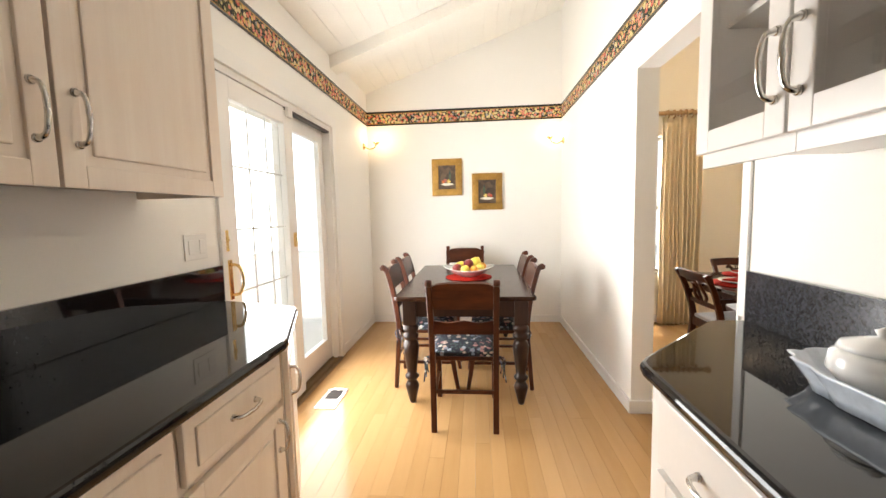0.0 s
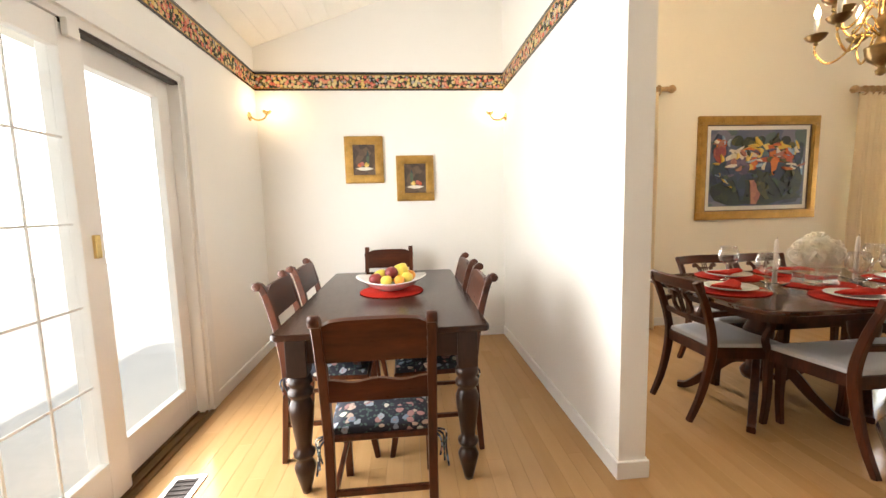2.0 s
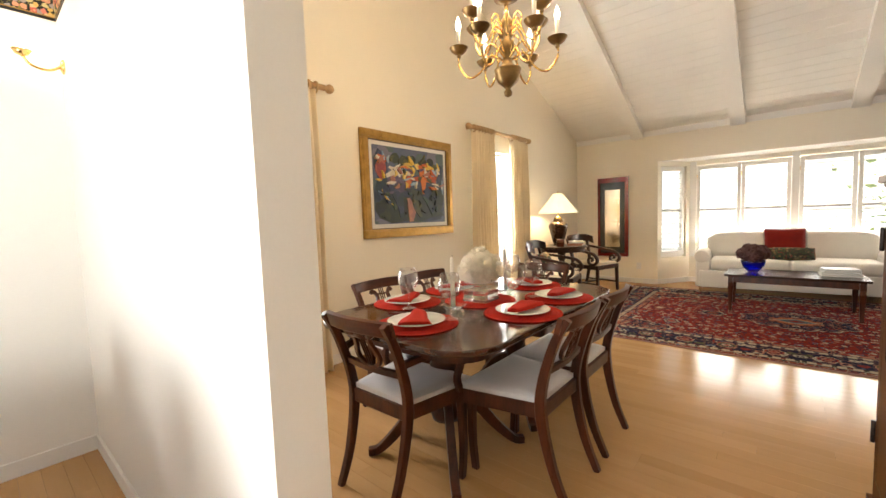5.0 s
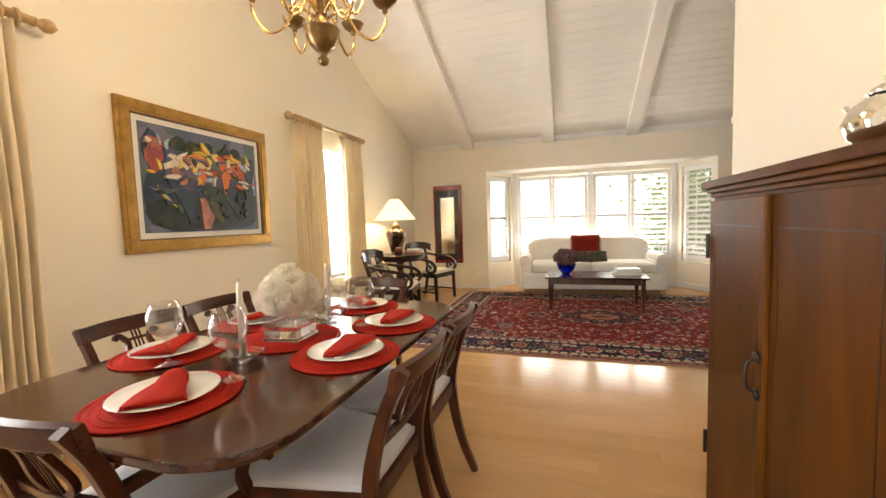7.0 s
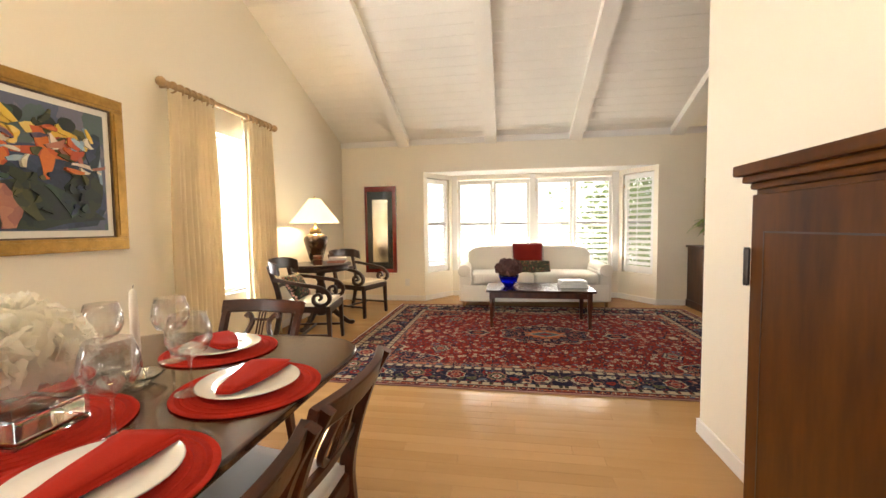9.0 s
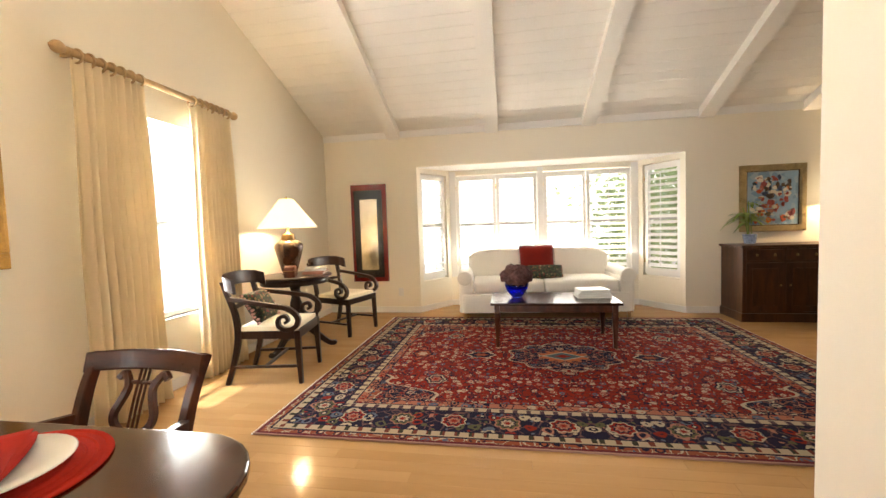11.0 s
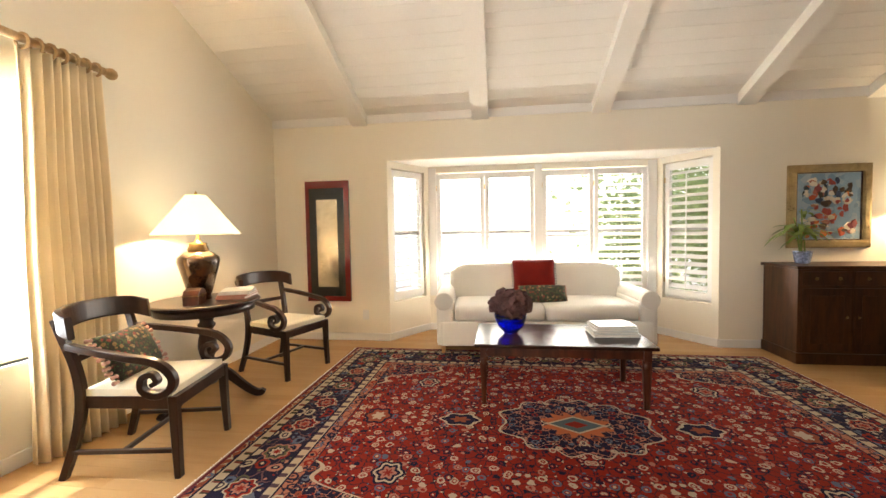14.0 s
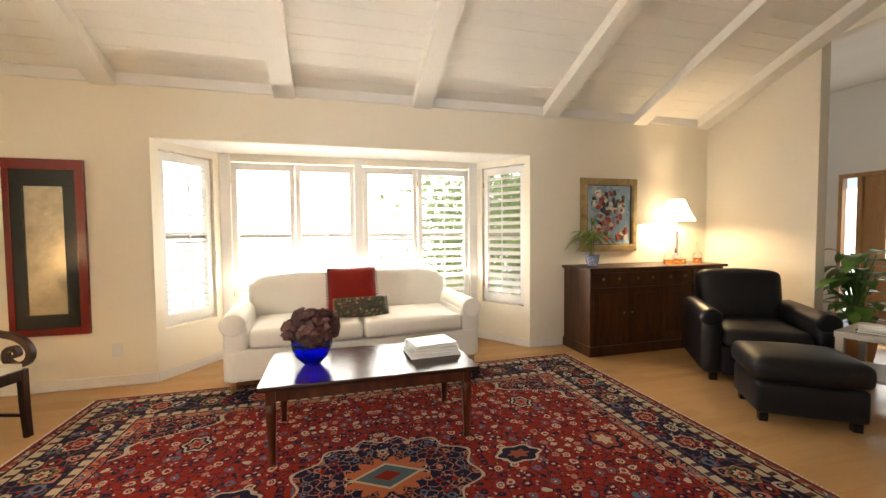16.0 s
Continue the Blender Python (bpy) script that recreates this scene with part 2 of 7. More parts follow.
WALL = plain("wall_paint_cream", (0.87, 0.81, 0.68), 0.75, var=0.025, scale=0.8, fine=160, rel=0.12)
WALL_KITCHEN = plain("wall_paint_white", (0.87, 0.845, 0.79), 0.7, var=0.025, scale=0.8, fine=160, rel=0.12)
TRIM = plain("trim_white", (0.84, 0.82, 0.78), 0.4, var=0.03, fine=90, rel=0.08)
CEIL = plain("ceiling_boards_white", (0.89, 0.86, 0.79), 0.6, var=0.05, scale=1.5, fine=70, rel=0.2)
FLOOR = timber("maple_floor", (0.415, 0.235, 0.094), (0.53, 0.322, 0.148), 0.15, (5, 0.5, 5), 0.0, rnd=0.45, rel=0.0, spec=0.20)
MAHOGANY = timber("mahogany", (0.022, 0.006, 0.0028), (0.105, 0.027, 0.009), 0.3, (12, 12, 2.0), 0.06, spec=0.3)
MAHOGANY_X = timber("mahogany_cross_grain", (0.022, 0.006, 0.0028), (0.105, 0.027, 0.009), 0.3, (2.0, 12, 12), 0.06, spec=0.3)
DARKWOOD = timber("dark_stained_wood", (0.011, 0.005, 0.003), (0.042, 0.016, 0.008), 0.32, (12, 12, 2.0), 0.05, spec=0.32)
TABLEWOOD = timber("table_wood", (0.020, 0.008, 0.005), (0.048, 0.020, 0.011), 0.2, (10, 1.4, 10), 0.0, spec=0.25)
DININGTOP = timber("polished_mahogany_top", (0.026, 0.007, 0.003), (0.080, 0.022, 0.008), 0.15, (1.5, 12, 12), 0.4)
WALNUT = timber("walnut_orange", (0.030, 0.0085, 0.001), (0.128, 0.042, 0.0045), 0.44, (4, 4, 0.7), 0.0, spec=0.09)
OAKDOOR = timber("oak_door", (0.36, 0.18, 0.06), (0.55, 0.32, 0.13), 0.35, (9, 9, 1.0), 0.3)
PICKLED = timber("pickled_oak_cabinet", (0.79, 0.655, 0.525), (0.85, 0.735, 0.61), 0.35, (18, 18, 1.2), 0.3, rel=0.03)
WHITECAB = plain("white_cabinet_paint", (0.82, 0.78, 0.73), 0.35, var=0.03, fine=60, rel=0.05, coat=0.2)
GRANITE = plain("black_granite", (0.010, 0.010, 0.011), 0.09, var=0.6, scale=90, fine=260, rel=0.0, coat=0.0, spec=0.42)
for link in [k for k in GRANITE.node_tree.links if k.to_socket.name == "Roughness"]:
    GRANITE.node_tree.links.remove(link)
GRANITE.node_tree.nodes["Principled BSDF"].inputs["Roughness"].default_value = 0.035
SIDEWOOD = timber("sideboard_wood", (0.026, 0.010, 0.004), (0.105, 0.040, 0.014), 0.36, (10, 10, 1.6), 0.04, spec=0.3)
STONE = plain("pale_limestone", (0.46, 0.42, 0.35), 0.5, var=0.15, scale=6, fine=70, rel=0.2)
BRASS = plain("brass", (0.78, 0.55, 0.22), 0.25, 1.0, 0.12, 8, 80, 0.1)
BRASS_OLD = plain("aged_brass", (0.26, 0.17, 0.075), 0.32, 1.0, 0.3, 10, 60, 0.2)
CHROME = plain("brushed_nickel", (0.72, 0.70, 0.66), 0.22, 1.0, 0.06, 10, 90, 0.05)
SILVER = plain("silver", (0.85, 0.83, 0.78), 0.12, 1.0, 0.05, 10, 90, 0.0)
GILT = plain("gilt_frame", (0.44, 0.255, 0.065), 0.36, 0.7, 0.3, 14, 70, 0.5, 0.002)
GILT_PALE = plain("silver_gilt_frame", (0.50, 0.38, 0.20), 0.3, 0.8, 0.25, 14, 70, 0.4, 0.002)
GILT_ROD = plain("gold_stained_wood", (0.50, 0.33, 0.16), 0.45, 0.1, 0.25, 12, 60, 0.3)
SEATGREY = plain("pale_grey_silk", (0.62, 0.62, 0.64), 0.5, var=0.05, scale=4, fine=260, rel=0.25, sheen=0.3)
SEATCREAM = plain("cream_fabric", (0.78, 0.70, 0.52), 0.7, var=0.05, scale=4, fine=260, rel=0.25, sheen=0.2)
SOFA = plain("white_sofa_cloth", (0.82, 0.78, 0.70), 0.85, var=0.04, scale=3, fine=220, rel=0.4, sheen=0.3)
LEATHER = plain("black_leather", (0.009, 0.009, 0.012), 0.42, var=0.35, scale=5, fine=140, rel=0.5, spec=0.3)
RED = plain("red_linen", (0.42, 0.026, 0.016), 0.85, var=0.14, scale=8, fine=240, rel=0.6, spec=0.1)
REDMAT = plain("red_woven_mat", (0.42, 0.026, 0.016), 0.9, var=0.22, scale=10, fine=190, rel=0.9, dist=0.002, spec=0.1)
REDPILLOW = plain("dark_red_velvet", (0.21, 0.012, 0.008), 0.8, var=0.2, scale=6, fine=200, rel=0.3, spec=0.2)
CHINA = plain("white_china", (0.86, 0.85, 0.82), 0.15, var=0.02, rel=0.0, coat=0.4)
WAX = plain("white_wax", (0.86, 0.83, 0.76), 0.4, var=0.03, rel=0.0)
PETAL = plain("white_petals", (0.96, 0.93, 0.84), 0.7, var=0.04, scale=20, fine=90, rel=0.2)
DRIED = plain("dried_hydrangea", (0.13, 0.062, 0.058), 0.85, var=0.5, scale=18, fine=90, rel=0.3)
COBALT = glassy("cobalt_glass", (0.02, 0.05, 0.75))
GLASS = thin_glass("clear_glass")
PANE = pane_glass("window_pane")
MIRROR = plain("antique_mirror_silver", (0.56, 0.49, 0.37), 0.20, 1.0, 0.30, 5, 30, 0.06)
LEAF = plain("leaf_green", (0.085, 0.19, 0.035), 0.4, var=0.5, scale=6, fine=60, rel=0.2)
LEAFPALE = plain("leaf_light_green", (0.24, 0.35, 0.07), 0.4, var=0.5, scale=8, fine=60, rel=0.2)
HEDGE = plain("hedge_leaves", (0.26, 0.34, 0.13), 0.5, var=0.6, scale=6, fine=30, rel=0.0)
PAVING = plain("outdoor_concrete", (0.45, 0.43, 0.40), 0.9, var=0.2, scale=1.0, fine=40, rel=0.4)
STUCCO = plain("outer_stucco", (0.66, 0.62, 0.54), 0.9, var=0.1, scale=1.0, fine=60, rel=0.6)
CURTAIN = plain("gold_curtain_cloth", (0.90, 0.78, 0.56), 0.8, var=0.08, scale=3, fine=200, rel=0.3, spec=0.1)
for soft_mat, share in ((CURTAIN, 0.10), (PETAL, 0.5)):
    nt = soft_mat.node_tree
    tl_, mx_ = nt.nodes.new("ShaderNodeBsdfTranslucent"), nt.nodes.new("ShaderNodeMixShader")
    pb = nt.nodes["Principled BSDF"]
    nt.links.new(pb.inputs["Base Color"].links[0].from_socket, tl_.inputs[0])
    mx_.inputs[0].default_value = share
    nt.links.new(pb.outputs[0], mx_.inputs[1])
    nt.links.new(tl_.outputs[0], mx_.inputs[2])
    nt.links.new(mx_.outputs[0], nt.nodes["Material Output"].inputs[0])
# grey for the white meeting rails: their backlit shade put into the colour
SASHGREY = plain("sash_shade_grey", (0.40, 0.39, 0.36), 0.5, var=0.06)
IRON = plain("dark_iron", (0.05, 0.04, 0.035), 0.4, 0.9, 0.3, 20, 90, 0.3)
URN = plain("bronze_glazed_urn", (0.075, 0.042, 0.022), 0.16, 0.5, 0.6, 9, 60, 0.15, coat=0.5)
BLUEWHITE = plain("blue_white_china", (0.30, 0.38, 0.60), 0.15, var=0.7, scale=45, fine=90, rel=0.0, coat=0.5)
PALEBLUE = plain("pale_blue_china", (0.70, 0.76, 0.84), 0.15, var=0.12, scale=30, fine=90, rel=0.0, coat=0.5)
PAPER = plain("paper", (0.80, 0.78, 0.72), 0.7, var=0.06, fine=200)
COVER = plain("book_cover", (0.62, 0.62, 0.60), 0.35, var=0.25, scale=14, fine=40, rel=0.0)
COVER_RED = plain("book_cover_red", (0.45, 0.22, 0.17), 0.4, var=0.25, scale=14, fine=40, rel=0.0)
BLACKPAINT = plain("black_lacquer", (0.012, 0.011, 0.010), 0.25, var=0.3, coat=0.3, rel=0.0)
REDLAC = plain("red_lacquer", (0.17, 0.012, 0.010), 0.22, var=0.25, coat=0.5, rel=0.05)
PLASTIC = plain("white_plastic", (0.80, 0.78, 0.74), 0.35, var=0.02, rel=0.0)
AMBER = glassy("amber_spirit", (0.85, 0.30, 0.05))
FRUIT_Y = plain("yellow_fruit", (0.70, 0.55, 0.08), 0.4, var=0.25, scale=18, fine=120, rel=0.2)
FRUIT_R = plain("dark_red_fruit", (0.20, 0.025, 0.025), 0.35, var=0.5, scale=16, fine=120, rel=0.1)
FRUIT_O = plain("orange_fruit", (0.75, 0.30, 0.03), 0.4, var=0.2, scale=18, fine=140, rel=0.4)
TERRA = plain("terracotta", (0.40, 0.19, 0.09), 0.8, var=0.2, fine=80)
BULB = glow("bulb_glow", (1.0, 0.86, 0.62), 18)
SHADE = lampshade("lit_lampshade", (1.0, 0.83, 0.54), 1.0)
SHADE_B = lampshade("lit_lampshade_bright", (1.0, 0.84, 0.58), 3.0)


def floral(name, ground, flowers, scale, size=0.42, kind="Object", flat=(1, 1, 1), rough=0.75, leaf=(0.05, 0.12, 0.04)):
    """Printed or woven blossoms and leaves scattered on a ground."""
    m, nt, b = shader(name)
    v = coords(nt, flat, kind)
    warp = node(nt, "ShaderNodeTexNoise", Scale=scale * 1.7, Detail=2.0)
    nt.links.new(v, warp.inputs["Vector"])
    vm = nt.nodes.new("ShaderNodeVectorMath")
    vm.operation = "MULTIPLY_ADD"
    nt.links.new(warp.outputs["Color"], vm.inputs[0])
    vm.inputs[1].default_value = (0.6 / scale,) * 3
    nt.links.new(v, vm.inputs[2])
    vo = node(nt, "ShaderNodeTexVoronoi", Scale=scale)
    nt.links.new(vm.outputs[0], vo.inputs["Vector"])
    sep = nt.nodes.new("ShaderNodeSeparateColor")
    nt.links.new(vo.outputs["Color"], sep.inputs[0])
    n = len(flowers)
    hue = ramp(nt, sep.outputs[0], [(i / n, c) for i, c in enumerate(flowers)], True)
    ins = calc(nt, "LESS_THAN", vo.outputs["Distance"], size)
    core = calc(nt, "LESS_THAN", vo.outputs["Distance"], size * 0.35)
    vl = node(nt, "ShaderNodeTexVoronoi", Scale=scale * 2.3)
    nt.links.new(vm.outputs[0], vl.inputs["Vector"])
    lf = calc(nt, "LESS_THAN", vl.outputs["Distance"], 0.33)
    col = mix(nt, lf, ground, leaf)
    col = mix(nt, ins, col, hue)
    col = mix(nt, calc(nt, "MULTIPLY", core, 0.6), col, flowers[-1])
    nt.links.new(col, b.inputs["Base Color"])
    b.inputs["Roughness"].default_value = rough
    bump(nt, b, vl.outputs["Distance"], 0.15, 0.001)
    return m


BORDER = floral("wallpaper_border", (0.008, 0.010, 0.008), [(0.58, 0.12, 0.08), (0.66, 0.44, 0.13), (0.66, 0.22, 0.15), (0.60, 0.52, 0.24), (0.34, 0.30, 0.28), (0.66, 0.30, 0.18), (0.66, 0.53, 0.28)], 36, 0.56, leaf=(0.24, 0.22, 0.05))
CUSHION = floral("dark_floral_cotton", (0.008, 0.010, 0.022), [(0.30, 0.34, 0.40), (0.45, 0.34, 0.27), (0.16, 0.20, 0.26), (0.55, 0.52, 0.44), (0.33, 0.17, 0.16)], 24, 0.36, leaf=(0.05, 0.09, 0.08))
TAPESTRY = floral("tapestry_cloth", (0.03, 0.028, 0.02), [(0.22, 0.04, 0.03), (0.26, 0.16, 0.06), (0.07, 0.09, 0.035), (0.30, 0.22, 0.12), (0.10, 0.05, 0.03)], 38, 0.42)

# ---- structure ----
XW, XE, YN, YS = -1.40, 7.97, 4.51, -2.79
RIDGE_X, Z_WEST, Z_EAST = 3.405, 2.72, 2.59
SL_W, SL_E = 0.36, 0.405


def roof(x):
    return Z_WEST + SL_W * (x - XW) if x < RIDGE_X else Z_EAST + SL_E * (XE - x)


def wall_y(name, y0, y1, x0, x1, material, holes=(), z1=None, label=""):
    """A wall across y0..y1 that runs along x under the roof's slope, with holes (x0, x1, z0, z1)."""
    bm = B()
    cuts = sorted({x0, x1, *[h[0] for h in holes], *[h[1] for h in holes], *([RIDGE_X] if x0 < RIDGE_X < x1 else [])})
    for a, b in zip(cuts, cuts[1:]):
        h = [k for k in holes if k[0] <= a and b <= k[1]]
        ta, tb = (roof(a), roof(b)) if z1 is None else (z1, z1)
        if h:
            if h[0][2] > 0:
                prism(bm, [(a, 0), (b, 0), (b, h[0][2]), (a, h[0][2])], y0, y1, "y")
            prism(bm, [(a, h[0][3]), (b, h[0][3]), (b, tb), (a, ta)], y0, y1, "y")
        else:
            prism(bm, [(a, 0), (b, 0), (b, tb), (a, ta)], y0, y1, "y")
    bmesh.ops.remove_doubles(bm, verts=bm.verts, dist=1e-4)
    return setting(name, bm, material, label)


def wall_x(name, x0, x1, y0, y1, z1, material, holes=(), label=""):
    """A wall across x0..x1 that runs along y, with holes (y0, y1, z0, z1)."""
    bm = B()
    cuts = sorted({y0, y1, *[h[0] for h in holes], *[h[1] for h in holes]})
    for a, b in zip(cuts, cuts[1:]):
        h = [k for k in holes if k[0] <= a and b <= k[1]]
        if h:
            if h[0][2] > 0:
                box(bm, x0, x1, a, b, 0, h[0][2])
            box(bm, x0, x1, a, b, h[0][3], z1)
        else:
            box(bm, x0, x1, a, b, 0, z1)
    bmesh.ops.remove_doubles(bm, verts=bm.verts, dist=1e-4)
    return setting(name, bm, material, label)


WIN_DIN = (1.22, 2.02, 0.575, 2.115)
WIN_LIV = (4.72, 5.60, 0.575, 2.115)
SLIDER = (1.70, 3.30, 0.0, 2.09)
wall_y("wall_north_kitchen", YN, YN + 0.16, XW - 0.16, 0.91, WALL_KITCHEN, label="white painted end wall of breakfast area")
wall_y("wall_north", YN, YN + 0.16, 0.91, XE + 0.16, WALL, [WIN_DIN, WIN_LIV], label="cream painted gable wall")
wall_x("wall_west", XW - 0.16, XW, -2.7, YN, Z_WEST, WALL_KITCHEN, [SLIDER])
OPENING = (1.335, 2.36, 0.0, 2.15)
wall_x("wall_partition", 0.85, 0.98, -2.7, YN, roof(0.85), WALL_KITCHEN, [OPENING])
wall_y("wall_armoire", 0.60, 0.72, 0.98, 4.10, WALL)
wall_y("wall_kitchen_back", -2.86, -2.70, XW - 0.16, 0.98, WALL_KITCHEN)
BAY = (-0.39, 3.13, 0.0, 2.08)
wall_x("wall_east", XE, XE + 0.16, YS - 0.12, YN, Z_EAST, WALL, [BAY])
wall_y("wall_south", YS - 0.12, YS, 6.80, XE, WALL)
wall_y("wall_south_header", YS - 0.12, YS, 0.98, 6.80, WALL, [(0.98, 6.80, 0.0, 3.02)])
DOOR = (7.08, 8.26, 0.0, 2.06)
wall_y("wall_entry", -5.72, -5.60, 0.98, 8.9, WALL_KITCHEN, [DOOR], z1=3.3)
wall_x("wall_entry_east", 8.78, 8.90, -5.60, YS - 0.12, 3.3, WALL_KITCHEN)
wall_x("wall_hall_west", 0.98, 1.10, -5.60, YS - 0.12, 3.3, WALL_KITCHEN)
bm = B()
box(bm, 1.10, 8.78, -5.60, YS - 0.12, 3.3, 3.4)
setting("ceiling_entry", bm, CEIL)
bm = B()
box(bm, XE + 0.16, 8.78, YS - 0.12, YS, 0, 3.3)
setting("wall_entry_north", bm, WALL_KITCHEN)

for b in ((0.838, 0.85, 1.303, 1.335, 0.91, 2.15), (0.838, 0.992, 1.335, 1.345, 0.0, 2.15), (0.98, 0.992, 1.28, 1.335, 0.0, 2.15)):
    setting("trim_opening", box(B(), *b, 0.003), TRIM)

# sub floor and the ground outside
bm = B()
box(bm, XW - 0.16, 8.9, -5.72, YN + 0.16, -0.12, -0.012)
setting("floor_base", bm, PAVING)
bm = B()
box(bm, -400, 400, -400, 400, -0.40, -0.14)
tagged(setting("ground", bm, PAVING), "pale concrete ground around the house")

# boarded ceiling in one mesh
bm = B()
for side in (-1, 1):
    x_e = XW if side < 0 else XE
    run = abs(RIDGE_X - x_e)
    z_e, sl = (Z_WEST, SL_W) if side < 0 else (Z_EAST, SL_E)
    n = int(run / 0.135)
    for i in range(n):
        a, b = run * i / n + 0.0008, run * (i + 1) / n - 0.0008
        pts = [(x_e - side * d, z_e + sl * d + o) for d, o in ((a, 0.0025), (a + 0.003, 0), (b - 0.003, 0), (b, 0.0025), (b, 0.03), (a, 0.03))]
        prism(bm, pts, -2.86, YN + 0.0, "y")
    prism(bm, [(x_e + side * 0.16, z_e - sl * 0.16 + 0.02), (RIDGE_X, z_e + sl * run + 0.02), (RIDGE_X, z_e + sl * run + 0.14), (x_e + side * 0.16, z_e - sl * 0.16 + 0.14)], -2.86, YN + 0.16, "y")
tagged(setting("ceiling", bm, CEIL), "white painted tongue-and-groove sloping ceiling")
for i, y in enumerate((3.44, 2.056, 0.785, -0.625, -1.79, -2.70)):
    bm = B()
    d, w = 0.105, 0.090
    prism(bm, [(XW, roof(XW)), (RIDGE_X, roof(RIDGE_X)), (XE, roof(XE)), (XE, roof(XE) - d), (RIDGE_X, roof(RIDGE_X) - d), (XW, roof(XW) - d)], y - w, y + w, "y")
    setting("beam", bm, CEIL, "white painted ceiling beam")
bm = B()
box(bm, XE - 0.02, XE, YS, YN, Z_EAST - 0.085, Z_EAST + 0.006, 0.004)
setting("trim_crown_east", bm, TRIM)

# unseen slabs added as overhangs to keep the high sun off the rooms
bm = B()
box(bm, XE + 0.16, XE + 1.75, -3.2, YN + 0.16, 2.30, 2.42)
setting("sun_blocker_east", bm, STUCCO)
bm = B()
box(bm, XW - 1.3, XW - 0.16, -2.8, YN + 1.6, 2.48, 2.60)
setting("sun_blocker_west", bm, STUCCO)


def base_run(name, x0, x1, y0, y1, material=TRIM, h=0.085, t=0.014):
    bm = B()
    box(bm, x0, x1, y0, y1, 0, h, 0.004)
    return setting(name, bm, material)


T = 0.014
base_run("baseboard", XW, 0.85, YN - T, YN)
base_run("baseboard", XW, XW + T, 3.39, YN - T)
base_run("baseboard", 0.85 - T, 0.85, 2.36, YN - T)
base_run("baseboard", 0.85 - T, 0.98 + T, 2.36 - T, 2.36)
base_run("baseboard", 0.98, 0.98 + T, 2.36, YN - T)
base_run("baseboard", 0.98, XE, YN - T, YN)
base_run("baseboard", XE - T, XE, 3.13, YN - T)
base_run("baseboard", XE - T, XE, YS, -0.39)
base_run("baseboard", 6.80, XE - T, YS, YS + T)
base_run("baseboard", 0.98, 4.10, 0.72, 0.72 + T)
base_run("baseboard", 4.10, 4.10 + T, 0.60, 0.72 + T)

# bay: three canted sides with their own floor, seat wall and lid
BA, BB, BC, BD = (XE, 3.13), (8.53, 2.75), (8.53, 0.01), (XE, -0.39)


def bay_side(name, p, q, z_lo, z_hi, inset=0.07):
    """One straight side of the bay from p to q: wall below and above, a frame and the glass."""
    d = Vector((q[0] - p[0], q[1] - p[1], 0))
    ln = d.length
    m = Matrix.Translation((p[0], p[1], 0)) @ Matrix.Rotation(math.atan2(d.y, d.x), 4, "Z")
    bm = B()
    e0, e1 = (0.0 if p[0] == XE else -0.02), (ln if q[0] == XE else ln + 0.02)
    for b in ((e0, e1, 0, z_lo), (e0, e1, z_hi, 2.20), (e0, inset, z_lo, z_hi), (ln - inset, e1, z_lo, z_hi)):
        box(bm, b[0], b[1], 0, 0.12, b[2], b[3], 0, m)
    setting("wall_" + name, bm, WALL)
    win = new("window_" + name)
    win.matrix_world = m
    tagged(win, kind="structure")
    bm = B()
    for b in ((inset, ln - inset, z_lo, z_lo + 0.05), (inset, ln - inset, z_hi - 0.05, z_hi), (inset, inset + 0.04, z_lo + 0.05, z_hi - 0.05), (ln - inset - 0.04, ln - inset, z_lo + 0.05, z_hi - 0.05), (inset + 0.04, ln - inset - 0.04, 1.235, 1.27)):
        box(bm, b[0], b[1], 0.075, 0.115, b[2], b[3])
    part("window_frame", bm, TRIM, win)
    # grey strip over the white bar paints the rail's shade against the window
    bm = B()
    box(bm, inset + 0.041, ln - inset - 0.041, 0.068, 0.075, 1.222, 1.250)
    part("meeting_rail", bm, SASHGREY, win, "sash meeting rail with its shade put into the grey")
    bm = B()
    box(bm, inset + 0.04, ln - inset - 0.04, 0.093, 0.097, z_lo + 0.05, z_hi - 0.05)
    gp = part("pane", bm, PANE, win)
    gp.visible_shadow = False
    bm = B()
    box(bm, 0, ln, -0.014, 0, 0, 0.085, 0.004)
    b2 = part("baseboard", bm, TRIM, None)
    b2.matrix_world = m
    tagged(b2, kind="structure")
    return m, ln


SLAT = B()
prism(SLAT, [(-0.043, -0.0015), (-0.028, -0.0045), (0.028, -0.0045), (0.043, -0.0015), (0.043, 0.0015), (0.028, 0.0045), (-0.028, 0.0045), (-0.043, 0.0015)], 0, 1, "x")
SLAT_MESH = bpy.data.meshes.new("slat")
SLAT.to_mesh(SLAT_MESH)
SLAT.free()
SLAT_MESH.materials.append(TRIM)


